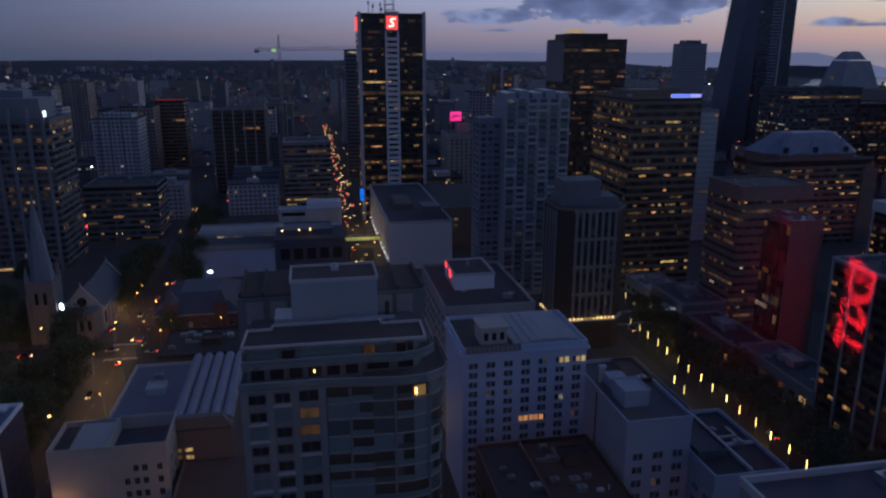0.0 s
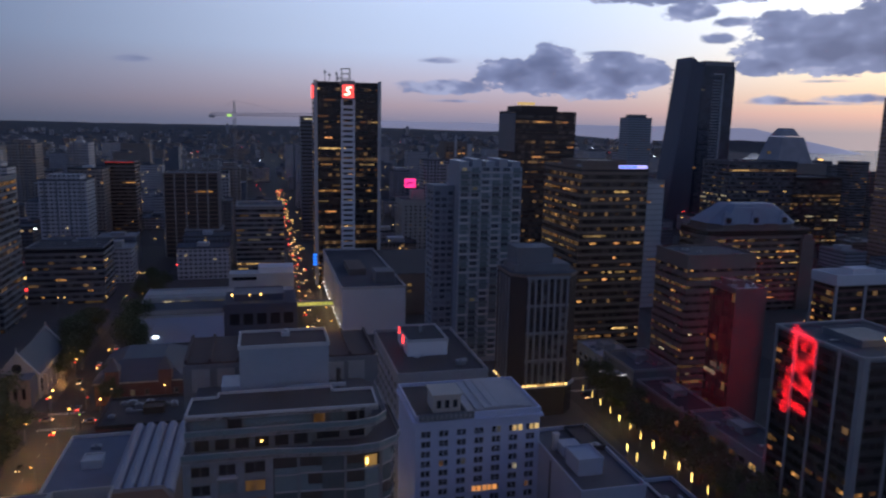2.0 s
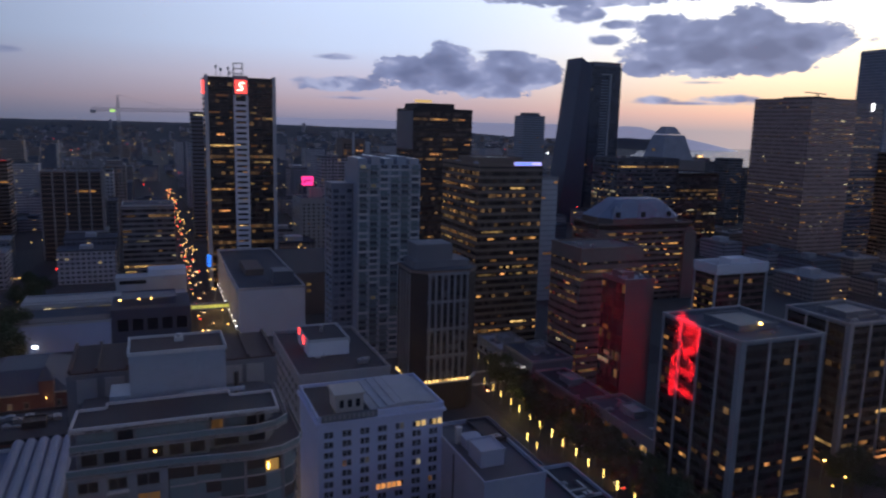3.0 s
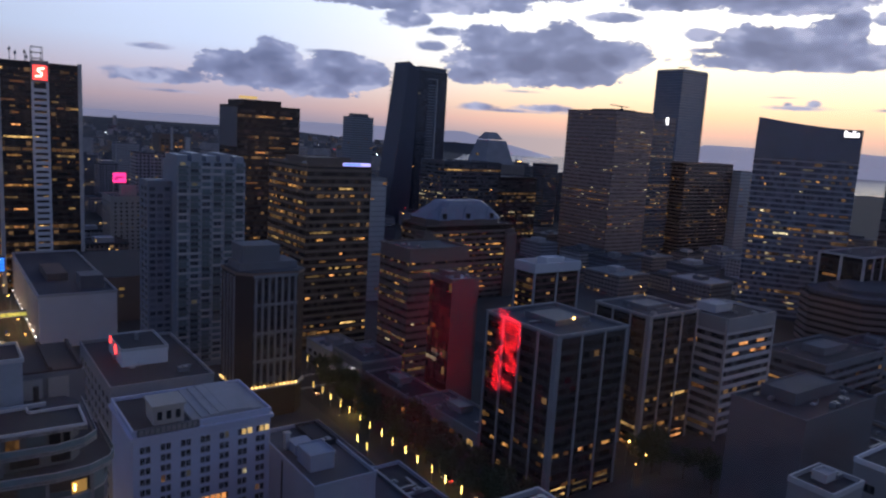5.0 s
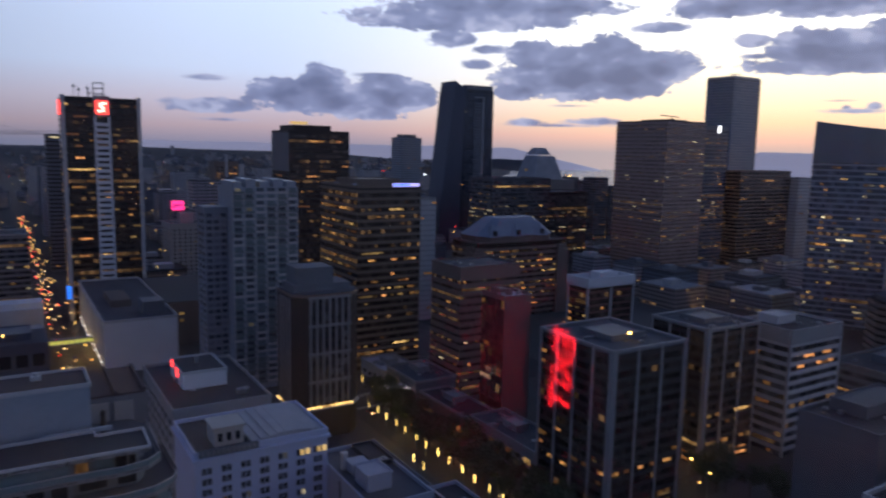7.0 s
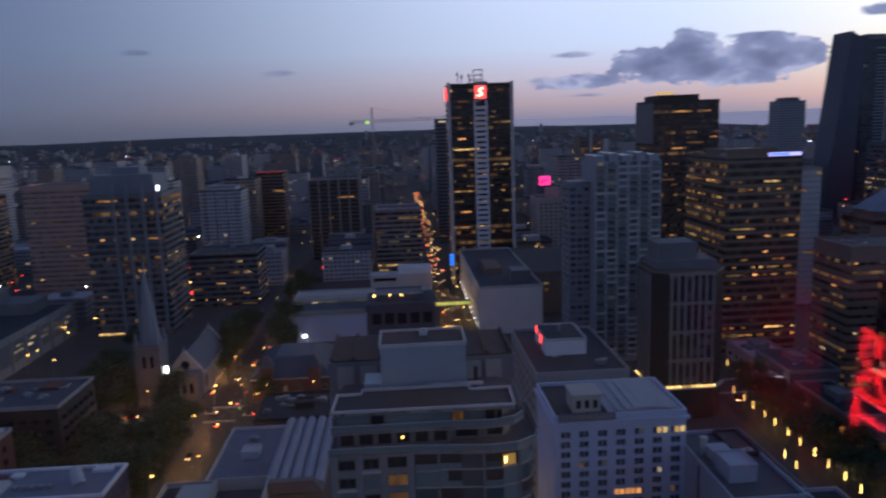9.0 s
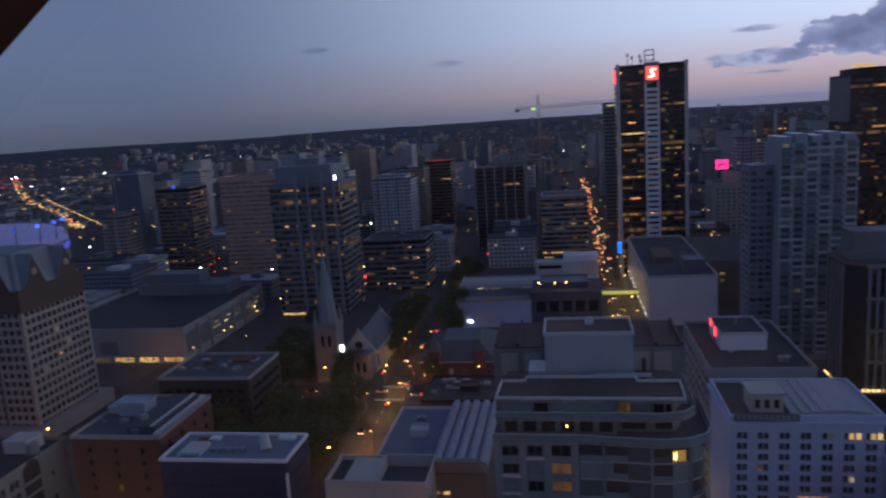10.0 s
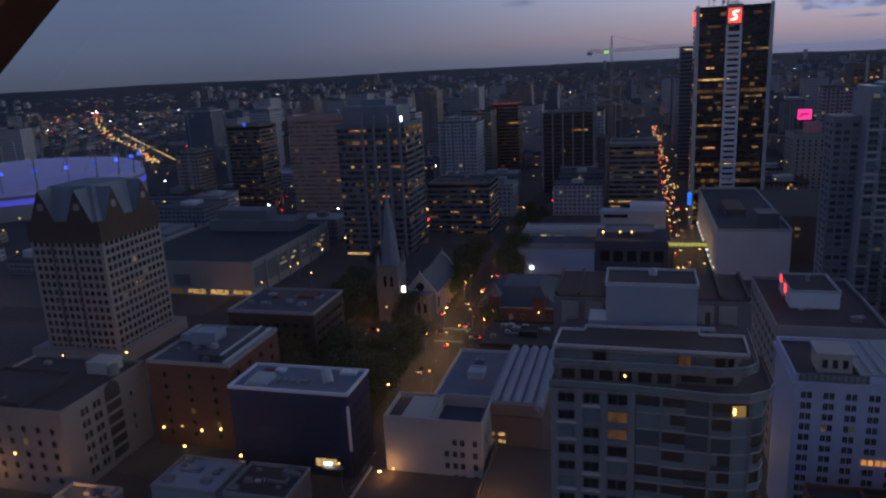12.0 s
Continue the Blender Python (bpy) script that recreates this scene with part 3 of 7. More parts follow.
def bank_tower():
    x0, x1, y0, y1, h = 37, 81.4, 514, 550, 144
    ob = office("tall black bank tower with pale centre strip and red sign", x0, x1, y0, y1, h - 2, 3.7, GLASS_BLACK, DARK, 1.3, "SWE", 0.22, (WARM, YELLOW, YELLOW, ORANGE), 2.7,
                name="bank_tower", roof=ROOF_DK, edge=DARK, units=4, seed=11, runs=0.55)
    w, d = x1 - x0, y1 - y0
    part("centre_strip", Shape().box(-4.8, -3.4, -d / 2 - 1.3, -d / 2 + 0.2, 0, h).box(3.4, 4.8, -d / 2 - 1.3, -d / 2 + 0.2, 0, h), WHITE, ob, "pale concrete strip")
    rung = Shape().box(-3.4, 3.4, -d / 2 - 1.0, -d / 2 + 0.1, 0, 2.1).mesh("strip_panel", WHITE)
    for k in range(34):
        part("strip_panel", rung, None, ob, at=pose(0, 0, 3 + k * 3.7))
    for sx in (-1, 1):
        part("corner_pier", Shape().box(sx * w / 2 - 1.1, sx * w / 2 + 1.1, -d / 2 - 0.9, -d / 2 + 1.5, 0, h), PALE, ob)
    part("sign_housing", Shape().box(-4.8, 4.8, -d / 2 - 1.4, -d / 2 - 0.2, h - 13, h), CONCRETE, ob)
    sign = part("sign", Shape().box(-3.8, 3.8, -d / 2 - 1.7, -d / 2 - 1.4, h - 11.6, h - 2.9), REDSIGN, ob, "glowing red square sign")
    curl = Shape()
    bends = [(2.5, -4.6), (-0.6, -4.9), (-1.1, -6.3), (1.1, -7.7), (0.7, -9.3), (-2.6, -9.7)]
    for (xa, za), (xb, zb) in zip(bends, bends[1:]):
        curl.tube((xa, -d / 2 - 1.75, h + za), (xb, -d / 2 - 1.75, h + zb), 0.62, 0.62, 6)
    part("sign_mark", curl, glow("sign_mark_white", (1.0, 0.72, 0.55), 3.0, 0.1), sign, "warm white slanted mark")
    part("side_sign", Shape().box(-w / 2 - 1.4, -w / 2 - 0.2, -6, 3, h - 12, h - 3), REDSIGN, ob, "glowing red side sign")
    rack = Shape()
    for ax, ay in ((-3, -8), (3, -8), (-3, 0), (3, 0)):
        rack.tube((ax, ay, h - 2), (ax, ay, h + 9), 0.25, 0.2, 4)
    for z in (h + 2, h + 5.5, h + 9):
        for a, b in (((-3, -8), (3, -8)), ((3, -8), (3, 0)), ((3, 0), (-3, 0)), ((-3, 0), (-3, -8))):
            rack.tube((*a, z), (*b, z), 0.18, 0.18, 4)
    part("antenna_frame", rack, METAL, ob)
    for ax, az_ in ((-15, 8), (-12, 6), (-7, 7), (-6, 4)):
        part("antenna", Shape().tube((ax, -10, h - 2), (ax, -10, h + az_), 0.3, 0.15, 5).box(ax - 0.7, ax + 0.7, -10.3, -9.7, h + az_ - 3, h + az_ - 1.2), METAL, ob)


bank_tower()


# ---- towers round the middle distance ----
def black_tower():
    ob = office("black glass office tower with lit roof edge", 187, 236, 525, 564, 126, 3.8, GLASS_BRONZE, DARK, 1.5, "SW", 0.10, (WARM, ORANGE), 2.6, roof=ROOF_DK, edge=DARK, seed=21, runs=0.7)
    part("roof_block", Shape().box(-19.5, 10, -17.5, 15.5, 126, 131), DARK, ob)
    part("roof_lantern", Shape().box(-20.5, -8.5, -16.5, -10.5, 131.5, 133.5), YELLOW_ROOM, ob, "lit roof lantern")
    part("wall_panel", Shape().box(-24.8, -24.3, -19.5, 19.5, 96, 125), GREY, ob)


def tan_office():
    ob = office("brown office slab with many lit window rows", 154, 190.5, 332, 381, 95, 3.75, DARK, TAN, 1.5, "SW", 0.21, (WARM, WARM, YELLOW, ORANGE), 1.9, roof=ROOF_DK, edge=TAN,
                box=(2, 6, 26, 26, 3.0), seed=31, runs=0.55, panes=P_BRONZE)
    part("sign", Shape().box(1.5, 17.2, -24.9, -24.5, 95.4, 97.0), LILAC, ob, "lilac white roof sign")
    for k in range(6):
        part("sign_bar", Shape().box(2.0 + k * 1.6, 3.2 + k * 1.6, -25.0, -24.9, 95.7, 96.7), BLUESIGN, ob)


black_tower()
tan_office()
office("pale narrow concrete slab building", 238, 250, 415, 443, 82, 3.4, PALE, CONCRETE, 0.5, "SW", 0.02, (WARM,), 3, seed=32)


def apartment_tower():
    """Blue-grey flats with stacked balconies, and a lower wing."""
    x0, x1, y0, y1, h = 90, 121, 328, 351, 96
    w, d = x1 - x0, y1 - y0
    ob = thing("apartment_tower", (x0 + x1) / 2, (y0 + y1) / 2, 0, 0, "blue-grey apartment tower with stacked balconies and glass", "building")
    part("wall", Shape().box(-w / 2, w / 2, -d / 2, d / 2, 0, h), TOWER_BLUE, ob)
    part("wing", Shape().box(-w / 2 - 10.5, -w / 2, -d / 2 + 8, d / 2, 0, 86.5), WING, ob)
    r = random.Random(41)
    side = Shape()
    for k in range(27):
        for i in range(3):
            side.box(-w / 2 - 9.6 + i * 3.2, -w / 2 - 7.2 + i * 3.2, -d / 2 + 7.95, -d / 2 + 8.05, 4 + k * 3.0, 5.7 + k * 3.0)
        for i in range(2):
            side.box(-w / 2 - 10.55, -w / 2 - 10.45, -d / 2 + 9.5 + i * 6, -d / 2 + 13 + i * 6, 4 + k * 3.0, 5.7 + k * 3.0)
    part("wing_windows", side, P_PALE, ob, kind="stuff")
    slab = Shape().box(-2.3, 2.3, -1.5, 0.0, 0, 0.22).mesh("balcony", CONCRETE)
    rail = Shape().box(-2.3, 2.3, -1.5, -1.42, 0.22, 1.2).mesh("rail", TEAL)
    win = pane_mesh(3.4, 1.7, GLASS_MID, TOWER_BLUE)
    blind = pane_mesh(3.4, 1.7, TEAL, TOWER_BLUE)
    band = Shape().box(-w / 2, w / 2, -0.35, 0.1, 0, 0.85).mesh("floor_band", PALE)
    for k in range(31):
        z = 3 + k * 3.0
        part("floor_band", band, None, ob, at=face_at("S", w, d, 0, z))
        for i in range(6):
            u = -w / 2 + (i + 0.5) * w / 6
            g = r.random()
            if g < 0.05:
                part("lit_window", lit_mesh(2.4, 1.5, r.choice((WARM, PALE_LIT))), None, ob, at=face_at("S", w, d, u, z + 1.0))
            else:
                part("window", win if r.random() < 0.5 else blind, None, ob, at=face_at("S", w, d, u, z + 0.95))
            if r.random() < (0.85 if (i + k // 6) % 3 else 0.25):
                b = part("balcony", slab, None, ob, at=face_at("S", w, d, u, z))
                part("rail", rail, None, b)
    for i in range(5):
        part("roof_frame", Shape().box(-w / 2 + i * 6.4, -w / 2 + i * 6.4 + 4.5, -d / 2, d / 2 - 4, h, h + 2.6 + (i % 2)), TOWER_BLUE, ob)


apartment_tower()


def deco_tower():
    """Dark tower with pale ribs, cut corners and a lit ledge."""
    x0, x1, y0, y1, h = 94, 122, 258, 279, 58.5
    w, d = x1 - x0, y1 - y0
    c = 5.0
    ob = thing("office_tower", (x0 + x1) / 2, (y0 + y1) / 2, 0, 0, "dark stone tower with pale ribs and lit ledge", "building")

    def outline(g):
        a, b = w / 2 + g, d / 2 + g
        return [(-a + c, -b), (a - c, -b), (a, -b + c), (a, b), (-a, b), (-a, -b + c)]
    part("wall", Shape().prism(outline(0), 0, h), DARK, ob)
    part("roof", Shape().prism(outline(-0.4), h, h + 0.2), ROOF, ob)
    part("parapet", Shape().prism(outline(0.3), h - 1.2, h - 0.1), BROWN, ob)
    part("plant_room", Shape().box(-11, 4, -4, 8, h, h + 9.5).box(-12.5, 11, -5, 8.4, h, h + 3), GREY, ob)
    part("ledge", Shape().prism(outline(0.8), 12.2, 13.0), PALE, ob)
    rib = Shape().box(-0.45, 0.45, -0.6, 0.2, 0, h - 16).mesh("rib", PIER)
    for i in range(7):
        part("rib", rib, None, ob, at=face_at("S", w, d, -w / 2 + c + 1 + i * (w - 2 * c - 2) / 6, 14))
    for i in range(4):
        part("rib", rib, None, ob, at=face_at("W", w, d, -d / 2 + c + 1 + i * 3.6, 14))
    tie = Shape().box(-w / 2 + c, w / 2 - c, -0.5, 0.2, 0, 1.1).mesh("tie", PIER)
    for k in range(4):
        part("tie", tie, None, ob, at=face_at("S", w, d, 0, 23 + k * 11.2))
    lights_on(ob, w - 2 * c, d, "S", 16, 3.7, 11, 2.2, 0.03, (PALE_LIT, WARM), 1.8, random.Random(4))
    lamp = Shape().box(-0.45, 0.45, -1.0, -0.5, 0, 0.8).mesh("ledge_lamp", glow("ledge_gold", (1.0, 0.62, 0.2), 1.5, 0.85))
    sheet = Shape()
    for k in range(12):
        for i in range(6):
            sheet.pane("S", w, d, -w / 2 + c + 1 + (i + 0.5) * (w - 2 * c - 2) / 6, 14.6 + k * 3.7, 1.7, 2.4)
        for i in range(3):
            sheet.pane("W", w, d, -d / 2 + c + 1 + (i + 0.5) * 3.6, 14.6 + k * 3.7, 2.0, 2.4)
    part("window_panes", sheet, P_GREY, ob, kind="stuff")
    for i in range(12):
        part("ledge_lamp", lamp, None, ob, at=face_at("S", w, d, -w / 2 + c + i * (w - 2 * c) / 11, 13.0))
    for i in range(6):
        part("ledge_lamp", lamp, None, ob, at=face_at("W", w, d, -d / 2 + c + i * 2.8, 13.0))


deco_tower()


def slanted_tower():
    """The tallest glass tower: a prism with a raised blade at one side."""
    x0, x1, y0, y1, h = 486, 546, 768, 801, 194
    w, d = x1 - x0, y1 - y0
    ob = thing("glass_tower", (x0 + x1) / 2, (y0 + y1) / 2, 0, 0, "very tall dark blue glass tower with slanted top", "building")
    part("wall", Shape().prism([(-w / 2 + 4, -d / 2), (w / 2, -d / 2), (w / 2, d / 2), (-w / 2, d / 2), (-w / 2, -d / 2 + 6)], 0, h - 4, 0.97), GLASS_BLUE, ob)
    blade = Shape()
    blade.v = [(-w / 2 - 22, -d / 2 - 1, 0), (-w / 2 + 10, -d / 2 - 1, 0), (-w / 2 + 10, d / 2, 0), (-w / 2 - 22, d / 2, 0),
               (-w / 2 + 1, -d / 2 - 1, h + 5), (-w / 2 + 16, -d / 2 - 1, h - 5), (-w / 2 + 16, d / 2, h - 5), (-w / 2 + 1, d / 2, h + 5)]
    blade.f = [[3, 2, 1, 0], [4, 5, 6, 7], [0, 1, 5, 4], [1, 2, 6, 5], [2, 3, 7, 6], [3, 0, 4, 7]]
    blade.m = [0] * 6
    part("blade", blade, SLATE_BLUE, ob, "slate blue slanting blade")
    lines = Shape()
    for k in range(52):
        lines.box(-w / 2 + 16, w / 2 - 0.4, -d / 2 - 0.1, -d / 2 + 0.3, 6 + k * 3.5, 6.7 + k * 3.5)
    part("floor_lines", lines, SLATE_BLUE, ob, kind="stuff")
    sheet = Shape()
    for k in range(52):
        for i in range(15):
            sheet.pane("S", w, d, -w / 2 + 17.5 + i * 2.9, 6.8 + k * 3.5, 2.6, 2.6)
    part("window_panes", sheet, P_BLUE, ob, kind="stuff")
    part("crown", Shape().box(-w / 2 + 20, w / 2 - 1, -d / 2 + 2, d / 2 - 2, h - 4, h + 1.5), GREY, ob)
    strip = Shape().box(-6.0, 6.0, -0.9, 0.2, 0, 0.9).mesh("balcony_edge", TOWER_BLUE)
    for k in range(46):
        part("balcony_edge", strip, None, ob, at=face_at("S", w, d, 6.5, 15 + k * 3.5))
    part("edge_strip", Shape().box(12.8, 14.2, -d / 2 - 1.4, -d / 2 + 0.4, 10, h - 14).box(0.5, 14.2, -d / 2 - 1.4, -d / 2 + 0.4, h - 14, h - 12.8), PALE, ob, "pale upright strip")
    tick = Shape().box(-1.6, 1.6, -6.5, 0.4, 0, 0.7).mesh("fin", METAL)
    for k in range(9):
        part("fin", tick, None, ob, at=face_at("W", w, d, d / 2 - 2, h - 52 + k * 5.4))
    lights_on(ob, w, d, "S", 10, 3.5, 46, 4, 0.012, (WARM, PALE_LIT), 1.4, random.Random(3))


slanted_tower()
# pale blue-grey body stands for the distance haze on this tower
office("grey far tower with flat crown", 529, 566, 987, 1016, 131, 3.5, TOWER_BLUE, GREY, 1.6, "SW", 0.02, (WARM,), 3.2, box=(0, 0, 24, 18, 5), seed=51)


def copper_roof_tower():
    """Stepped brown tower under a pale hipped roof with gables."""
    ob = office("brown stepped office tower with pale hipped copper roof", 270, 345, 394, 424, 53, 3.8, GLASS_BRONZE, BROWN, 1.8, "SW", 0.16, (WARM, ORANGE, YELLOW), 2.6, roof=ROOF, edge=BROWN,
                name="copper_roofed_tower", units=0, seed=61)
    a, b = 37.5, 15
    cut = [(-a + 8, -b), (a - 8, -b), (a, -b + 8), (a, b), (-a, b), (-a, -b + 8)]
    part("upper_wall", Shape().prism([(x * 0.86, y * 0.86) for x, y in cut], 53, 57), BROWN, ob)
    part("hipped_roof", Shape().prism([(x * 0.88, y * 0.9) for x, y in cut], 57, 67, 0.6).prism([(x * 0.53, y * 0.54) for x, y in cut], 67, 69, 0.85), COPPER, ob)
    for gx in (-22, -2, 19):
        part("gable", Shape().prism([(gx - 5, -b * 0.9 - 0.5), (gx + 5, -b * 0.9 - 0.5), (gx + 5, -b + 9), (gx - 5, -b + 9)], 56.5, 65, 0.12), COPPER, ob)
        part("gable_window", Shape().box(gx - 1.4, gx + 1.4, -b * 0.9 - 0.6, -b + 2, 57.5, 61), DARK, ob)
    for sx in (-1, 1):
        part("corner_turret", Shape().box(sx * 36 - 5, sx * 36 + 5, -b - 2, -b + 9, 0, 47).box(sx * 36 - 3.5, sx * 36 + 3.5, -b - 1, -b + 7, 47, 50), BROWN, ob)


copper_roof_tower()
office("dark red granite building with stepped top", 174, 188, 233, 249, 55, 3.6, GRANITE, GRANITE, 0.0, "W", 0.06, (WARM, PALE_LIT), 2.0, panes=P_BLACK, roof=ROOF_LT, edge=GRANITE, box=(-2, 1, 6, 7, 2.5), seed=62)
office("brown brick office building with small lit windows", 178, 212, 272, 298, 61, 3.6, BROWN, BROWN, 2.1, "SW", 0.13, (WARM, PALE_LIT), 1.9, panes=P_BRONZE, runs=0.15, roof=ROOF, edge=BROWN, seed=63)
wt = office("dark office building with broad white top", 277, 312, 294, 310, 40, 3.8, GLASS_BRONZE, BRICK_DK, 1.2, "SW", 0.3, (WARM, ORANGE, YELLOW), 3, fins=17, fin=PALE, fin_w=1.2, roof=ROOF_LT, edge=WHITE,
            box=(2, 0, 14, 8, 7), seed=64)
wt_cap = Shape().ring(-18.3, 18.3, -8.8, 8.8, 40.5, 45.5, 1.0)
part("fascia", wt_cap, WHITE, wt, "broad white fascia")

hs = office("brown office tower with scattered lit windows", 528, 582, 467, 531, 145, 3.7, ROSE_STONE, ROSE_STONE, 1.7, "SW", 0.06, (WARM, PALE_LIT, PALE_LIT), 2.2, roof=ROOF_DK, edge=BROWN, box=(4, 0, 30, 30, 2.5), seed=71, runs=0.3, panes=P_ROSE)
part("window_crane", Shape().tube((-8, -20, 145), (-8, -20, 151), 0.5, 0.5, 5).tube((-24, -20, 151), (2, -20, 150), 0.4, 0.4, 4).box(-11, -6, -22, -18, 145, 148), DARK, hs)
ns = office("narrow pale office slab with lit sign", 585, 628, 476, 530, 143, 3.7, GREY, GREY, 1.5, "SW", 0.14, (WARM, YELLOW, PALE_LIT), 2.4, seed=72, panes=P_BLUE)
bt = office("tall blue glass tower under construction at dusk", 823, 876, 621, 664, 215, 3.6, GREY, TOWER_BLUE, 0.7, "SW", 0.0, (WARM,), 2.6, box=(0, 0, 18, 16, 4), seed=73, panes=P_SKY, name="glass_tower")
office("dark brown office block", 637, 720, 465, 490, 99, 3.7, GLASS_BLACK, BROWN, 1.5, "SW", 0.05, (WARM,), 3, roof=ROOF_DK, seed=74)
office("pale concrete office slab", 722, 755, 456, 482, 92, 3.6, PALE, CONCRETE, 1.2, "SW", 0.01, (WARM,), 3, seed=75)


tick = Shape().box(-1.6, 1.6, -1.4, 0.4, 0, 1.3).mesh("balcony", DARK)
for k in range(44):
    part("balcony", tick, None, bt, at=face_at("S", 53, 43, 25.8, 58 + k * 3.6))
part("hoist_mast", Shape().box(26.6, 28.2, -21, -19, 0, 217), METAL, bt)
part("roof_crane", Shape().tube((4, 0, 215), (4, 0, 223), 0.6, 0.5, 5).tube((-10, 0, 222), (16, 0, 224), 0.5, 0.4, 4), DARK, bt)
part("roof_rail", Shape().ring(-26, 26, -21, 21, 216.2, 218, 0.3), METAL, bt)


def sign_tower():
    """Office tower with a curved glass crown and a white roof sign."""
    ob = office("grey glass office tower with curved crown and white sign", 466, 530, 253, 283, 128, 3.7, GREY, TOWER_BLUE, 1.1, "SWE", 0.10, (WARM, PALE_LIT, PALE_LIT, YELLOW), 2.3, rz=-58, panes=P_PALE,
                roof=ROOF_DK, edge=GREY, seed=76)
    s = Shape()
    for i in range(12):
        u0, u1 = -32 + i * 5.33, -32 + (i + 1) * 5.33
        z0, z1 = (139 - 6 * math.sin(math.pi * 0.5 * (i + k) / 12) for k in (0, 1))
        n = len(s.v)
        s.v += [(u0, -15.3, 112), (u1, -15.3, 112), (u1, -15.3, z1), (u0, -15.3, z0), (u0, -14.3, 112), (u1, -14.3, 112), (u1, -14.3, z1), (u0, -14.3, z0)]
        s.f += [[n, n + 1, n + 2, n + 3], [n + 5, n + 4, n + 7, n + 6], [n + 3, n + 2, n + 6, n + 7], [n + 1, n + 5, n + 6, n + 2], [n + 4, n, n + 3, n + 7], [n + 4, n + 5, n + 1, n]]
        s.m += [0] * 6
    part("crown", s, GLASS_PALE, ob)
    sign = part("sign_board", Shape().box(20, 31, -15.6, -15.35, 127, 133), GLASS_BLUE, ob)
    for k in range(4):
        part("sign_mark", Shape().box(21 + k * 2.4, 22.6 + k * 2.4, -15.9, -15.6, 128.2, 132.2 - (k % 2) * 1.2), WHITESIGN, sign)


sign_tower()
part("sign", Shape().box(5, 8.5, -27.6, -27.1, 137, 144), WHITESIGN, ns, "bright white square sign")


# ---- the pair of dark towers with white columns, and their neighbours ----
def column_tower(label, x0, x1, y0, y1, h, seed, lit):
    ob = office(label, x0, x1, y0, y1, h - 0.5, 3.6, GLASS_BLACK, DARK, 1.5, "SW", lit, (WARM, ORANGE), 2.4, fins=9.6, fin=COLUMN, fin_w=0.8, roof=ROOF, edge=GREY, units=5, seed=seed,
                name="column_tower", box=(2, 2, (x1 - x0) * 0.5, (y1 - y0) * 0.45, 1.6))
    w, d = x1 - x0, y1 - y0
    part("corner_column", Shape().box(-w / 2 - 0.8, -w / 2 + 1.1, -d / 2 - 0.8, -d / 2 + 1.1, 0, h + 0.9), CONCRETE, ob)
    part("roof_rim", Shape().ring(-w / 2 - 0.6, w / 2 + 0.6, -d / 2 - 0.6, d / 2 + 0.6, h + 0.2, h + 0.9, 0.7), COLUMN, ob)
    return ob


ct = column_tower("dark glass office tower with white columns and lit lobby", 156, 187.5, 153, 187, 55, 81, 0.03)
part("roof_lamp", Shape().box(0, 0.6, -8, -7.4, 57, 57.7), AMBER, ct)
ct2 = column_tower("dark glass office tower with slim white columns", 216, 245, 166, 192, 52, 82, 0.03)
lc = random.Random(9)
lights_on(ct2, 29, 26, "SW", 0, 3.6, 6, 2.2, 0.28, (WARM, YELLOW), 1.2, lc, 0.7, 0.4)
lights_on(ct, 31.5, 34, "SW", 0, 3.6, 5, 2.2, 0.16, (WARM, ORANGE), 1.2, lc, 0.7, 0.4)
for xx in range(3):
    part("lobby_window", lit_mesh(6.5, 3.0, YELLOW), None, ct, at=face_at("S", 31.5, 34, -10 + xx * 10, 1.2))
for u in (-8, 0, 8):
    part("lobby_window", lit_mesh(6.0, 3.2, ORANGE), None, ct2, at=face_at("W", 29, 26, u, 1.0))
for k in range(3):
    part("lobby_window", lit_mesh(6.5, 3.0, ORANGE), None, ct2, at=face_at("S", 29, 26, -9 + k * 9, 1.2))
wb_ = office("white banded office block with dark ribbon windows", 252.3, 285.6, 157, 180, 49, 3.75, GLASS, PALE, 1.7, "SW", 0.05, (WARM, ORANGE), 3, fins=33, fin=PALE, fin_w=0.9, roof=ROOF_DK, edge=PALE, box=(-3, 4, 12, 9, 3), seed=83)
part("fascia", Shape().ring(-17.0, 17.0, -12.0, 12.0, 44.5, 50.2, 0.6), CONCRETE, wb_, "broad white fascia")
for k, (u, wd) in enumerate(((-9, 4), (3, 2.6), (11, 3), (-4, 6), (8, 5))):
    part("lit_window", lit_mesh(wd, 1.2, ORANGE_ROOM), None, wb_, at=face_at("S", 33.0, 23.2, u, 34.6 + 3.75 * (k // 3)))
part("lit_window", lit_mesh(5, 1.2, ORANGE_ROOM), None, wb_, at=face_at("W", 33.2, 23, 2, 38.3))
office("low dark office building with dark parapet", 306, 359, 143, 172, 27, 3.8, GLASS, GREY, 1.8, "SW", 0.03, (WARM,), 3, roof=ROOF_DK, edge=GREY, box=(0, 0, 20, 10, 3), seed=84)
punched("plain grey concrete slab building with blank wall", 178, 216, 86, 107, 48, 3.6, SLAB_WALL, "E", 4, (1.6, 1.6), 0.0, roof=ROOF_DK, edge=SLAB_WALL, box=(3, 3, 24, 10, 3.0), seed=85, units=9)
punched("small white-framed building with dark roof terrace", 139, 151, 60, 69, 50.2, 3.6, CONCRETE, "SW", 5, (3.2, 2.2), 0.02, roof=ROOF_DK, edge=PALE, box=(1, 1, 4, 3, 1.5), seed=86)
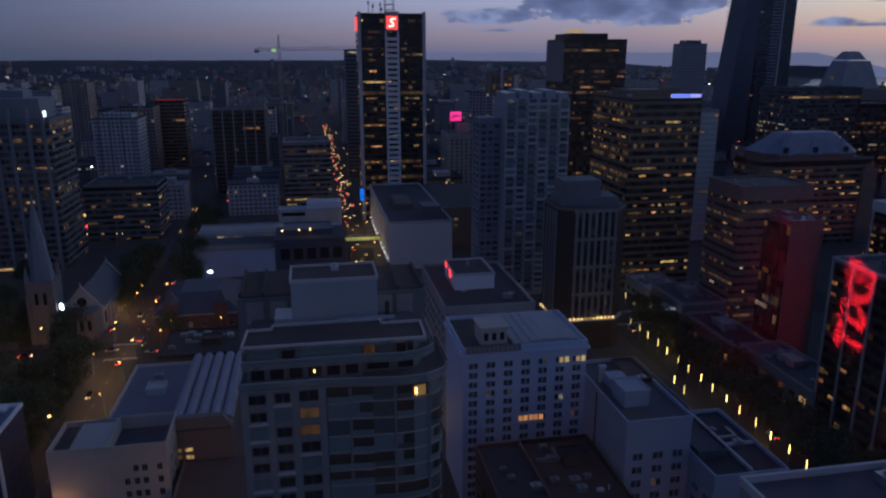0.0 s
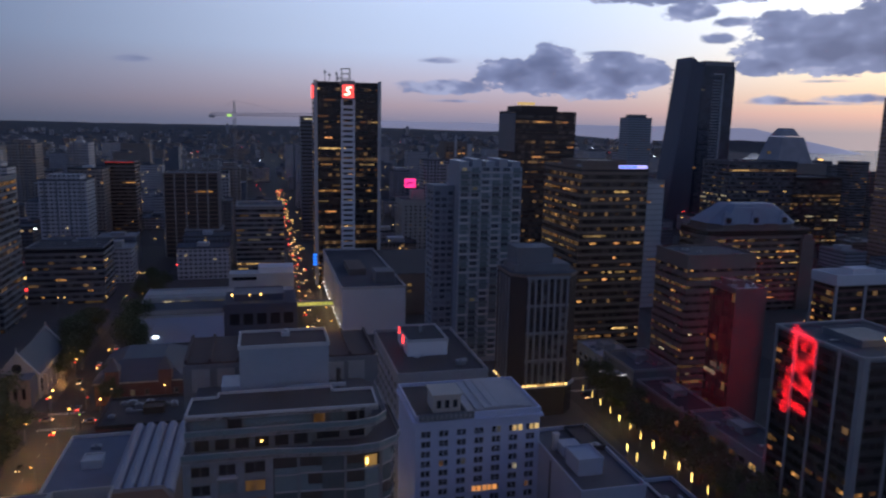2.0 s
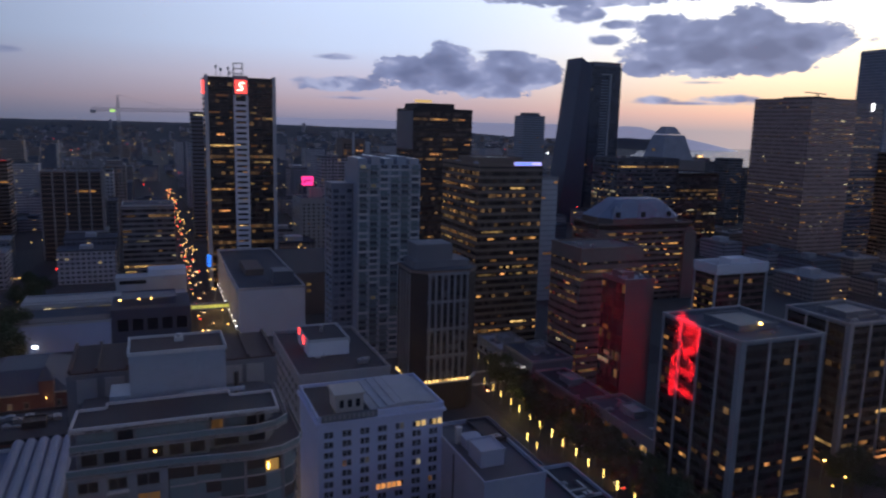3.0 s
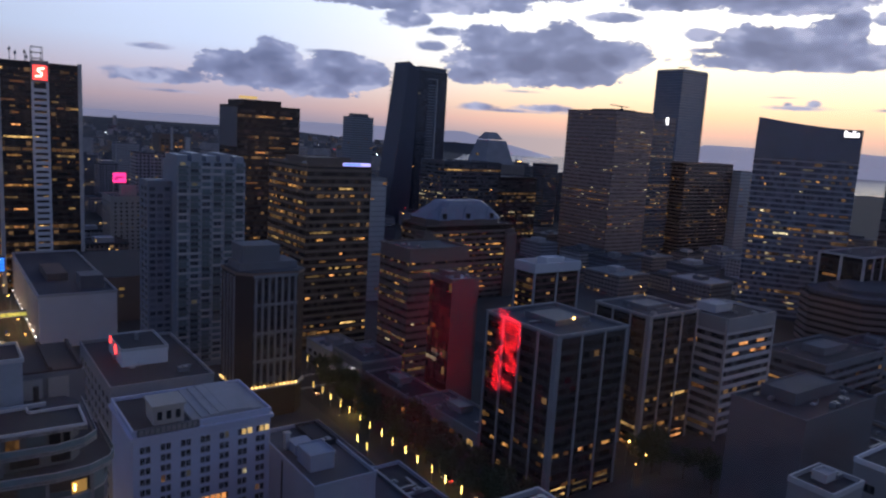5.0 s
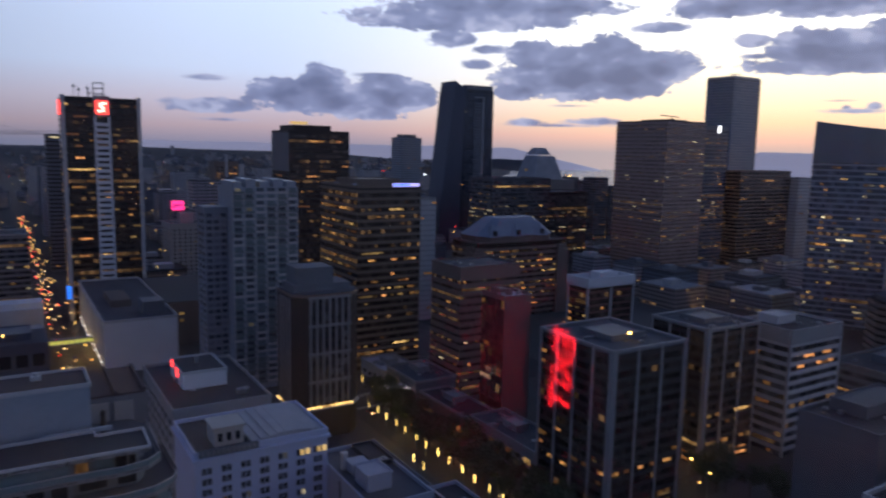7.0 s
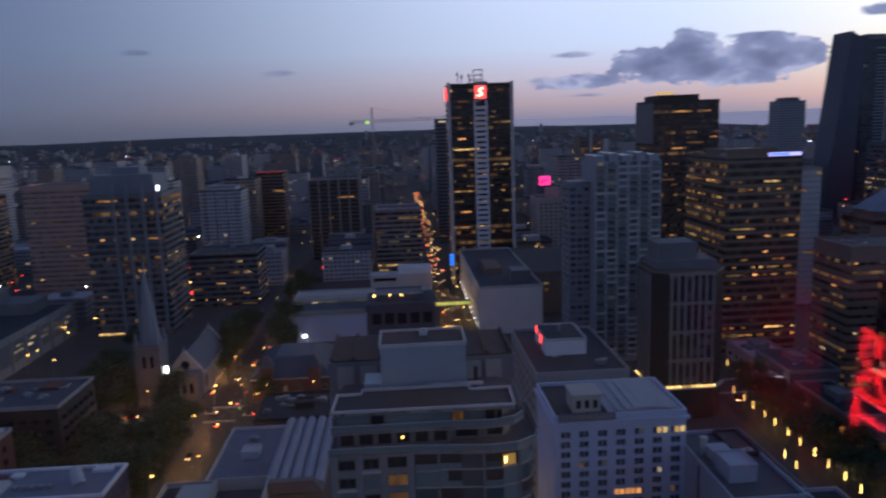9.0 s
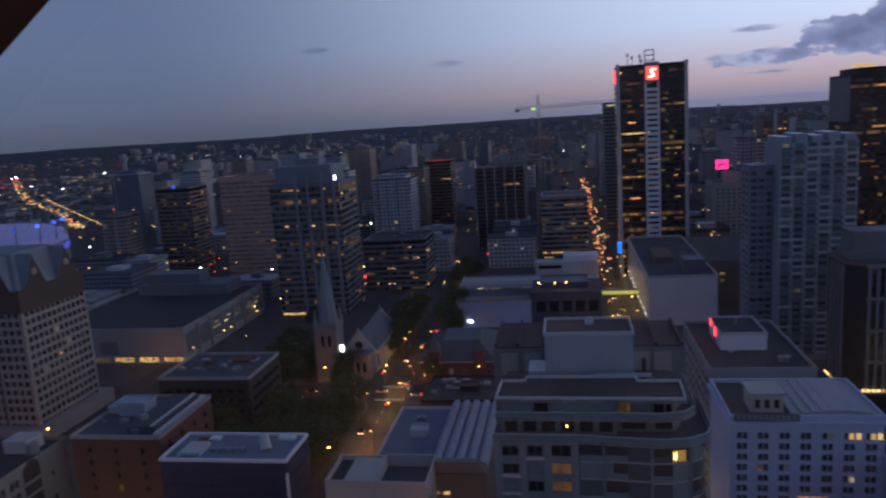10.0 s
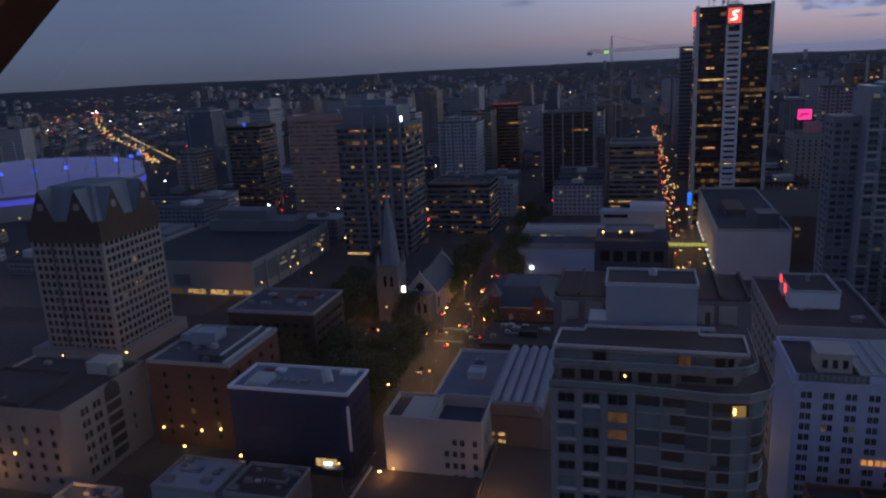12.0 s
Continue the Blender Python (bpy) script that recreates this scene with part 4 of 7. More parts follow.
punched("white stepped building with dark roof", 172, 206, 58, 71, 46, 3.6, CONCRETE, "W", 5, (2.4, 2.0), 0.0, roof=ROOF_DK, edge=WHITE, seed=87)
punched("pale roofed building with white parapet", 52, 73, 49, 73, 62.4, 3.6, CONCRETE, "W", 4, (2, 1.8), 0.0, roof=ROOF, edge=PALE, seed=88, units=4)


for a, b, c, d_, hh, sd, wl_ in ((217, 246, 82, 108, 30, 187, BROWN), (250, 290, 92, 120, 16, 188, GREY), (296, 340, 100, 132, 14, 189, CONCRETE), (345, 395, 112, 140, 13, 190, BROWN), (362, 420, 146, 172, 22, 191, GREY)):
    punched("low mixed shop building with cluttered dark roof", a, b, c, d_, hh, 3.8, wl_, "SW", 5, (2.2, 1.7), 0.06, roof=(ROOF, ROOF_DK)[sd % 2], edge=wl_, box=(2, 3, 8, 6, 2.4), name="shop_building", seed=sd, units=7)


def banded_block():
    """Wide low block with cut corners and floor bands."""
    ob = thing("office_block", 442, 190, 0, 0, "wide brown banded office block with cut corners", "building")
    a, b, c = 36, 26, 12

    def ring(g):
        return [(-a - g + c, -b - g), (a + g - c, -b - g), (a + g, -b - g + c), (a + g, b + g - c), (a + g - c, b + g), (-a - g + c, b + g), (-a - g, b + g - c), (-a - g, -b - g + c)]
    part("wall", Shape().prism(ring(0), 0, 38), GLASS_BRONZE, ob)
    band = Shape().prism(ring(0.5), 0, 1.9).mesh("spandrel", BROWN)
    for k in range(10):
        part("spandrel", band, None, ob, at=pose(0, 0, 1.5 + k * 3.7))
    part("roof", Shape().prism(ring(-2), 38, 40).prism(ring(-10), 40, 42.5), ROOF, ob)


banded_block()
office("dark columned office block", 452, 520, 198, 225, 56, 3.8, GLASS_BLACK, DARK, 0.9, "SWN", 0.03, (WARM,), 3, fins=11, fin=PALE, fin_w=1.6, roof=ROOF, edge=PALE, seed=91)
office("tall dark columned office tower", 500, 545, 165, 190, 72, 3.8, GLASS_BLACK, DARK, 0.9, "SWN", 0.03, (WARM,), 3, fins=9, fin=PALE, fin_w=1.6, roof=ROOF, edge=PALE, seed=92)
office("dark glass tower with rounded roof edge", 540, 600, 205, 240, 117, 3.8, GLASS, GREY, 1.3, "SW", 0.02, (WARM,), 3, seed=93, rz=20)
office("dark stepped office building with lit floors", 400, 470, 560, 600, 88, 3.8, DARK, SLATE, 1.5, "SW", 0.20, (PALE_LIT, YELLOW), 3, panes=P_GREY, roof=ROOF_DK, edge=SLATE, seed=94)
office("dark office building with lit floors", 468, 520, 560, 600, 74, 3.8, GLASS, DARK, 1.6, "SW", 0.11, (PALE_LIT, YELLOW), 3, seed=95)
office("dark shoreline apartment tower with few lights", 667, 688, 760, 784, 80, 3.3, GLASS, GREY, 1.2, "SW", 0.05, (WARM, PALE_LIT), 3, seed=872)
office("dark shoreline apartment tower with few lights", 747, 763, 820, 844, 72, 3.3, GLASS, GREY, 1.2, "SW", 0.05, (WARM, PALE_LIT), 3, seed=896)
office("dark shoreline apartment tower with few lights", 663, 686, 700, 724, 82, 3.3, GLASS, GREY, 1.2, "SW", 0.05, (WARM, PALE_LIT), 3, seed=922)
office("dark shoreline apartment tower with few lights", 729, 747, 740, 764, 68, 3.3, GLASS, GREY, 1.2, "SW", 0.05, (WARM, PALE_LIT), 3, seed=946)
office("dark shoreline apartment tower with few lights", 768, 791, 620, 644, 75, 3.3, GLASS, GREY, 1.2, "SW", 0.05, (WARM, PALE_LIT), 3, seed=1098)
office("dark shoreline apartment tower with few lights", 974, 1000, 700, 724, 68, 3.3, GLASS, BROWN, 1.2, "SW", 0.05, (WARM, PALE_LIT), 3, seed=1175)
steep = thing("hotel", 560, 690, 0, 0, "old hotel with steep pale copper roof", "building")
part("wall", Shape().box(-40, 40, -20, 20, 0, 82), STONE, steep)
part("roof", Shape().prism([(-21, -18), (23, -18), (23, 18), (-21, 18)], 82, 110, 0.62).prism([(-13, -9.5), (11, -9.5), (11, 9.5), (-13, 9.5)], 111, 119.5, 0.5), ROOF_LT, steep)
part("roof_lamp", Shape().box(-36, -33, -20.5, -18, 92, 95), YELLOW, steep)


# ---- near middle: the flats, the white block and the street between them ----
def condo():
    ob = thing("apartment_building", 3.5, 116.5, 0, 0, "grey and teal glass apartment building with rounded balconies", "building")
    r = random.Random(101)
    front = [(-2.6, -11.9), (1.0, -12.1), (4.5, -12.4), (8.0, -12.7), (11.0, -12.6), (13.6, -12.0), (15.4, -10.7), (16.3, -8.4), (16.3, -3.0)]
    part("wall", Shape().box(-15.5, -2.6, -11.5, 11.5, 0, 65.6), PIER, ob)
    part("bay_wall", Shape().prism([(x - 0.25, y + 0.3) for x, y in front] + [(16.0, 11.5), (-2.6, 11.5)], 0, 65.4), DARK, ob)

    def strip(pts, z0, z1, deep):
        """A band that follows pts, deep thick towards the house."""
        sh = Shape()
        for (ax, ay), (bx, by) in zip(pts, pts[1:]):
            k = deep / math.hypot(bx - ax, by - ay)
            nx, ny = -(by - ay) * k, (bx - ax) * k
            sh.prism([(ax, ay), (bx, by), (bx + nx, by + ny), (ax + nx, ay + ny)], z0, z1)
        return sh
    # two stepped top storeys with decks and rails
    part("storey", Shape().box(-14.6, 3.2, -9.9, -3.4, 65.6, 71.4).prism([(3.2, -8.6), (11.5, -8.8), (13.0, -6.5), (13.0, -3.6), (6.8, -3.6), (6.8, -1.6), (3.2, -1.6)], 65.6, 71.4), GREY, ob)
    decks = (([(-15.3, -10.9), (3.4, -11.0), (9.5, -11.3), (13.0, -10.4), (15.0, -8.2), (15.3, 6)], 68.6), ([(-15.8, -12.0), (-2.6, -12.2), (4.5, -13.0), (9.0, -13.5), (13.2, -13.0), (16.2, -11.0), (17.3, -8.2), (17.3, 4)], 65.5))
    for pts, z in decks:
        part("deck", Shape().prism(pts + [(13, 11), (-15, 11)], z, z + 0.35), ROOF, ob)
        part("deck_edge", strip(pts, z - 0.15, z + 0.45, 0.35), CONCRETE, ob)
        part("rail", strip(pts, z + 0.45, z + 1.25, 0.06), TEAL, ob, "teal glass rail")
        part("handrail", strip(pts, z + 1.25, z + 1.34, 0.1), PALE, ob)
    roof_line = [(-15.3, -10.7), (3.6, -11.0), (13.3, -11.2), (13.5, -3.4), (7.0, -3.4), (7.0, -1.4), (-11.0, -1.4), (-11.0, -3.2), (-14.9, -3.2)]
    part("roof", Shape().prism(roof_line, 71.4, 71.9), ROOF_DK, ob)
    part("roof_rim", strip(roof_line + roof_line[:1], 71.4, 72.3, 0.3), PALE, ob)
    for u0, u1, m in ((-14.2, -9.6, TEAL), (-9.2, -7.2, GLASS), (-6.8, 2.8, TEAL)):
        part("window", Shape().box(u0, u1, -10.1, -9.8, 69.2, 71.2).box(u0, u1, -10.15, -10.1, 70.2, 70.3), m, ob)
    for u0, u1, m in ((3.6, 5.2, WARM), (6.0, 8.4, TEAL), (8.8, 10.2, GLASS), (10.6, 11.4, GLASS)):
        part("window", Shape().box(u0, u1, -9.0, -8.5, 69.0, 71.0), m, ob)
    for k in range(6):
        part("window", Shape().box(-14 + k * 2.9, -12 + k * 2.9, -10.1, -9.8, 66.4, 68.2), GLASS, ob)
    for u0, u1 in ((4.0, 7.5), (9.0, 11.4)):
        part("window", Shape().box(u0, u1, -9.0, -8.5, 66.4, 68.2), GLASS, ob)
    part("lamp", Shape().box(-4.5, -4.25, -10.4, -10.15, 67.2, 67.5), AMBER, ob)
    for u in (-15.1, -11.3, -7.5, -3.3):
        part("pier", Shape().box(u - 0.55, u + 0.55, -12.0, -11.4, 0, 65.3), PIER, ob)
    edge = strip(front, 0, 0.3, 0.7).mesh("slab_edge", CONCRETE)
    seg = [(a, b) for a, b in zip(front, front[1:])]
    for k in range(22):
        z = 0.4 + k * 2.95
        for j, (u, ww, hh) in enumerate(((-13.2, 2.5, 1.5), (-9.4, 2.3, 1.6), (-5.4, 2.9, 1.7))):
            g = GLASS if r.random() > 0.2 else TEAL
            if k in (19, 20) and j == 2:
                g = WARM if k == 20 else ORANGE
            part("window", pane_mesh(ww, hh, g, GREY), None, ob, at=pose(u, -11.5, z + 0.7))
            if r.random() < 0.35:
                part("ledge", Shape().box(u - ww / 2 - 0.3, u + ww / 2 + 0.3, -12.3, -11.5, z + 0.3, z + 0.5), PALE, ob)
        part("slab_edge", edge, None, ob, at=pose(0, 0, z))
        for j, (a, b) in enumerate(seg):
            if k < 11 and j % 2:
                continue
            (ax, ay), (bx, by) = a, b
            q = r.random()
            if k == 21 and j == 4:
                mid = (ax * 0.25 + bx * 0.75, ay * 0.25 + by * 0.75)
                part("lit_window", strip([a, mid], z + 0.45, z + 2.2, 0.12), glow("corner_room", (1.0, 0.56, 0.15), 0.2, 0.0), ob, "warmly lit corner room")
                part("room_lamp", Shape().box(ax + 0.2, ax + 0.5, ay - 0.12, ay, z + 0.9, z + 1.9), GOLD, ob)
            elif q < 0.45:
                part("glass_panel", strip([a, b], z + 0.3, z + 2.95, 0.12), r.choice((TEAL, TEAL, TEAL_DK)), ob)
            elif q < 0.8:
                part("glass_panel", strip([a, b], z + 0.3, z + 1.2, 0.12), r.choice((TEAL, TEAL_DK)), ob)
                m = ((ax * 0.6 + bx * 0.4), (ay * 0.6 + by * 0.4))
                if r.random() < 0.5:
                    part("glass_panel", strip([a, m], z + 1.2, z + 2.95, 0.1), r.choice((TEAL, TEAL_DK)), ob)
            else:
                part("balcony_rail", strip([(ax, ay - 0.4), (bx, by - 0.4)], z + 0.3, z + 1.3, 0.06), TEAL, ob)
                part("balcony_slab", strip([(ax, ay - 0.5), (bx, by - 0.5)], z + 0.05, z + 0.28, 0.6), CONCRETE, ob)
    for u in (1.0, 8.0, 13.6):
        yy = {1.0: -12.1, 8.0: -12.7, 13.6: -12.0}[u]
        part("pier", Shape().box(u - 0.22, u + 0.22, yy - 0.18, yy + 0.2, 0, 65), GREY, ob)
    # plant room and the rear block
    part("plant_room", Shape().box(-7.7, 6.8, 1.5, 10.4, 65.4, 78.3), TOWER_BLUE, ob)
    part("plant_rim", Shape().ring(-7.9, 7.0, 1.3, 10.6, 78.2, 78.8, 0.25), PALE, ob)
    part("plant_roof", Shape().box(-7.5, 6.6, 1.7, 10.2, 78.3, 78.45), ROOF_RED, ob)
    part("roof_vent", Shape().box(-0.8, 0.6, 7, 8.2, 78.45, 79.1).tube((0, 7.6, 79.1), (0, 7.6, 79.6), 0.4, 0.5, 8), PALE, ob)
    part("low_wall", Shape().box(-10.6, -7.7, 0.4, 6, 65.4, 72.4).box(0.2, 9.4, -1.4, -1.0, 71.9, 72.5), TOWER_BLUE, ob)
    part("rear_block", Shape().box(-17.5, 16.5, 10.5, 27, 0, 73), GREY, ob)
    part("rear_roof", Shape().box(-17.1, 16.1, 10.8, 26.6, 73, 73.3), ROOF_RED, ob)
    part("rear_terrace", Shape().box(-15.3, 14.0, -3.4, 10.5, 60, 66.2), GREY, ob)
    for u in (-14.5, -10.3, 8.8, 12.6):
        part("rear_panel", Shape().box(u - 1.5, u + 1.5, 10.2, 10.5, 68.2, 72.2), CONCRETE, ob)
    for u in (-17, -13, -8.2, 7.2, 11.5, 16):
        part("rear_beam", Shape().box(u - 0.25, u + 0.25, 10.7, 26.5, 73.3, 73.9), ROOF_RED, ob)
    part("flue", Shape().tube((8.6, 3, 66.2), (8.6, 3, 73.6), 0.45, 0.4, 8), DARK, ob)


condo()


def white_block():
    x0, x1, y0, y1, h = 35.4, 68, 164, 187, 43.5
    w, d = x1 - x0, y1 - y0
    ob = punched("white older office building with paired windows", x0, x1, y0, y1, h, 2.6, BLUE_WHITE, "S", 4.05, (0.98, 1.6), 0.025, (WARM, PALE_LIT), roof=ROOF_DK, edge=BLUE_WHITE, name="white_office_building",
                 base=1.5, top=2.6, seed=111, pairs=True, margin=0.3, units=0)
    for u in (-0.9, 0.4, 1.9, 3.2, 4.6):
        part("lit_window", lit_mesh(1.0, 1.35, ORANGE_ROOM), None, ob, at=pose(u, -d / 2 - 0.14, 23.2))
    part("cornice", Shape().ring(-w / 2 - 0.7, w / 2 + 0.7, -d / 2 - 0.7, d / 2 + 0.7, h - 1.3, h - 0.6, 0.9), BLUE_WHITE, ob)
    board = part("name_board", Shape().box(-15.5, -1.5, -d / 2 - 0.5, -d / 2 - 0.2, h - 0.4, h + 1.4), GREY, ob, "dark name board")
    for k in range(11):
        part("sign_bar", Shape().box(-15 + k * 1.2, -14.2 + k * 1.2, -d / 2 - 0.62, -d / 2 - 0.5, h - 0.1, h + 1.1), CONCRETE, board)
    part("roof_house", Shape().box(-11, -4, -8, -1, h, h + 4.4).box(-11.5, -3.5, -8.5, -0.5, h + 4.4, h + 4.9), CREAM, ob)
    for u in (-9.6, -7.5, -5.4):
        part("roof_house_window", Shape().box(u - 0.55, u + 0.55, -8.1, -7.9, h + 1.2, h + 3.2), GLASS, ob)
    cover = Shape()
    for q in range(9):
        a, b = -2.5 + q * 2.1, -2.5 + (q + 1) * 2.1
        za, zb = (0.3 + 1.3 * math.sin(math.pi * min(1.0, (v + 2.5) / 19.0)) for v in (a, b))
        cover.prism([(a, -10), (b, -10), (b, 10.5), (a, 10.5)], h, h + (za + zb) / 2)
    part("roof_cover", cover, ROOF_LT, ob, "pale humped roof membrane")
    for u, z in ((9.5, 39), (11.0, 39), (14.0, 39), (15.4, 39)):
        part("lit_window", lit_mesh(1.0, 1.4, YELLOW_ROOM), None, ob, at=pose(u, -d / 2 - 0.14, 38.8))


white_block()

db = punched("grey flat-roofed office building with broad dark roof", 38, 66, 202, 249, 41, 3.6, CONCRETE, "SW", 5, (2.6, 1.8), 0.03, roof=ROOF_DK, edge=CONCRETE, name="office_building", seed=112, units=4)
part("penthouse", Shape().box(-7.4, 5.7, -5.5, 12.5, 41, 46), WHITE, db, "white roof house")
part("penthouse_roof", Shape().box(-7, 5.3, -5.1, 12.1, 46, 46.2), ROOF_DK, db)
part("penthouse_rim", Shape().ring(-7.6, 5.9, -5.7, 12.7, 45.8, 46.6, 0.3), PALE, db)
part("roof_lamp", Shape().box(-7.9, -7.6, 1.4, 2.2, 43.4, 46.2).box(-7.9, -7.6, 8.2, 8.9, 44.8, 47.0), RED, db, "glowing red strip lamp")
part("roof_vent", Shape().box(-1.6, -0.6, 4, 5, 46.2, 48.4), METAL, db)
part("front_terrace", Shape().box(-12, -3, -29, -23.5, 0, 35).box(1, 12, -28, -23.5, 0, 34), CONCRETE, db)

nb = punched("blue-grey office building with blank party wall", 68, 84, 138, 172, 34, 3.5, PARTY, "S", 4.6, (1.05, 1.8), 0.04, roof=ROOF, edge=PARTY, name="office_building", seed=113, pairs=True, margin=0.6, top=3.2)
part("wall_slot", Shape().box(-8.12, -7.9, 0.6, 1.3, 2, 33.6), DARK, nb, "dark upright slot")
part("stair_house", Shape().box(-5.2, 1.0, -9, -1.5, 34, 38).ring(-5.4, 1.2, -9.2, -1.3, 37.9, 38.4, 0.25), PARTY, nb)
part("stair_house", Shape().box(-4.5, 0.4, 1, 6, 34, 36.6), PARTY, nb)
part("chimney", Shape().box(-5.5, -4.3, 5, 6.2, 34, 38.2).box(-5.7, -4.1, 4.8, 6.4, 38.2, 38.6), PALE, nb)
part("roof_step", Shape().box(2.2, 7.6, 3, 16, 34, 34.8).ring(2.0, 7.8, 2.8, 16.2, 34.8, 35.4, 0.3), ROOF_DK, nb)
n2 = punched("low blue-roofed office building with paired windows", 84.2, 102, 127, 156, 25, 3.5, PARTY, "SW", 4.4, (1.05, 1.8), 0.05, roof=ROOF_DK, edge=PARTY, name="office_building", seed=114, pairs=True, margin=0.6, units=4)
part("roof_step", Shape().box(-8, -1, -6, 12, 25, 26.4).ring(-8.2, -0.8, -6.2, 12.2, 26.4, 27, 0.3), ROOF, n2)
part("roof_kerb", Shape().box(0.5, 1.1, -13, 13, 25, 25.9).box(1.1, 8.4, -2, -1.4, 25, 25.7), PALE, n2)
punched("low flat-roofed shop building", 102.2, 117, 128, 160, 9, 4, GREY, "SW", 5, (2, 2), 0.03, roof=ROOF_DK, edge=CONCRETE, box=(0, 4, 8, 8, 2), name="shop_building", seed=115)
punched("low flat-roofed shop building", 74, 112, 185, 226, 9, 4, GREY, "SW", 5, (2, 2), 0.03, roof=ROOF_DK, edge=CONCRETE, box=(0, 4, 8, 8, 2), name="shop_building", seed=116)
punched("low dark shop building", 36, 47, 128, 152, 23.5, 4, BRICK_DK, "SW", 5, (2, 2), 0.03, roof=ROOF_DK, edge=BRICK_DK, name="shop_building", seed=117)
punched("low brown brick building beside the white block", 70, 92, 176, 184, 9, 4, BRICK_DK, "S", 5, (2, 2), 0.03, roof=ROOF_DK, edge=BRICK_DK, name="shop_building", seed=118)

punched("low dark shop building with cluttered roof", 48, 66.5, 126, 158, 20, 4, BRICK_DK, "SW", 5, (2, 2), 0.03, roof=ROOF_RED, edge=DARK, name="shop_building", seed=120, units=9, box=(2, 6, 6, 5, 2.5))
for a, b, c, hh, sd, rf in ((187, 228, 172, 10, 119, ROOF), (231, 268, 170, 8, 219, ROOF_DK), (271, 300, 176, 11, 319, ROOF), (302, 329, 174, 7, 419, ROOF_LT)):
    punched("low flat-roofed shop building along the lantern street", 155, c, a, b, hh, 3.6, (BROWN, GREY, CONCRETE)[sd % 3], "SW", 5, (3.2, 2.0), 0.3, (WARM, YELLOW, ORANGE), roof=rf, edge=CONCRETE, name="shop_building", seed=sd,
            units=6, box=(1, 3, 6, 9, 2.2), base=0.6)
sl = thing("light_canopy", 149, 281, 0, 0, "shop canopy strung with white lights", "canopy")
part("roof", Shape().box(-4, 5, -5, 5, 7.6, 8.0), PALE, sl)
for cx_ in (-3.6, 4.6):
    for cy_ in (-4.6, 4.6):
        part("post", Shape().tube((cx_, cy_, 0.15), (cx_, cy_, 7.6), 0.15, 0.15, 6), METAL, sl)
for k in range(9):
    part("bulb", Shape().box(-4.2 + k * 1.1, -3.7 + k * 1.1, -5.3, -5.0, 7.7, 8.2), WHITESIGN, sl)
    if k % 2:
        part("bulb", Shape().box(-4.3, -4.0, -4.8 + k * 1.1, -4.3 + k * 1.1, 7.7, 8.2), WHITESIGN, sl)
solid("lawn", Shape().box(-131, -86, 203, 277, 0.15, 0.2), mat("lawn_grass", (0.045, 0.06, 0.03), 0.95, vary=0.4), "dark park lawn", "lawn", kind="structure")


def department_store():
    ob = thing("department_store", 59, 430, 0, 0, "white windowless department store with flat roof", "building")
    part("wall", Shape().box(-18, 17, -46, 78, 0, 26), WHITE, ob)
    part("rear_wing", Shape().box(17, 58, -8, 78, 0, 25.5), BROWN, ob)
    part("parapet", Shape().ring(-18.3, 17.3, -46.3, 78.3, 26, 27.2, 0.6), PALE, ob)
    part("roof", Shape().box(-17.5, 16.8, -45.5, 77.5, 26, 26.2), ROOF, ob)
    part("wing_roof", Shape().box(17.3, 57.7, -7.5, 77.5, 25.5, 25.8), ROOF_DK, ob)
    part("plant_room", Shape().box(2, 13, -35, -22, 26, 33), GREY, ob)
    part("plant_room", Shape().box(-10, 0, -10, 20, 26, 30), BROWN, ob)
    rib = Shape().box(-18.5, -18.0, -0.3, 0.3, 2, 25).mesh("rib", PALE)
    for k in range(20):
        part("rib", rib, None, ob, at=pose(0, -44 + k * 6, 0))
        if k % 2:
            part("wall_lamp", Shape().box(-19.0, -18.5, -44.2 + k * 6, -43.9 + k * 6, 4.6, 5.0), COLD, ob)
    for u in (22, 27):
        for z in (10, 14, 18):
            if (u, z) != (27, 10):
                part("lit_window", lit_mesh(2.4, 1.6, YELLOW), None, ob, at=pose(u, -8.05, z))


department_store()

bridge = thing("footbridge", 31, 428, 0, 0, "lit enclosed footbridge across the street", "bridge")
part("deck", Shape().box(-12, 9, -2, 2, 6.6, 7.2), CONCRETE, bridge)
part("glazing", Shape().box(-12, 9, -1.9, 1.9, 7.2, 9.2), glow("greenish_light", (0.75, 0.8, 0.2), 0.5, 0.1), bridge)
part("roof", Shape().box(-12, 9, -2, 2, 9.2, 9.7), GREY, bridge)
for k in range(8):
    part("mullion", Shape().box(-12 + k * 3 - 0.1, -12 + k * 3 + 0.1, -2.05, -1.9, 7.2, 9.2), GREY, bridge)

mall = thing("shopping_mall", -24, 400, 0, 0, "low white-walled mall with flat roofs and lamps", "building")
part("wall", Shape().box(-42, 3, -14, 50, 0, 14), BLUE_WHITE, mall)
part("blue_wall", Shape().box(3, 41, -13, 18, 0, 19), SLATE_BLUE, mall, "dark blue wing")
part("roof", Shape().box(-41.5, 2.5, -13.5, 49.5, 14, 14.3).box(3.5, 40.5, -12.5, 17.5, 19, 19.3), ROOF, mall)
part("parapet", Shape().ring(-42.3, 3.3, -14.3, 50.3, 14, 15, 0.5), PALE, mall)
beige = Shape()
for k in range(6):
    a, b = math.pi * k / 6, math.pi * (k + 1) / 6
    ya, yb = (29.0 - 10.7 * math.cos(t) for t in (a, b))
    beige.prism([(-40.5, ya), (40.6, ya), (40.6, yb), (-40.5, yb)], 13.5, 15.4 + 1.8 * math.sin((a + b) / 2))
part("long_roof", beige, CREAM, mall, "long rounded beige roof")
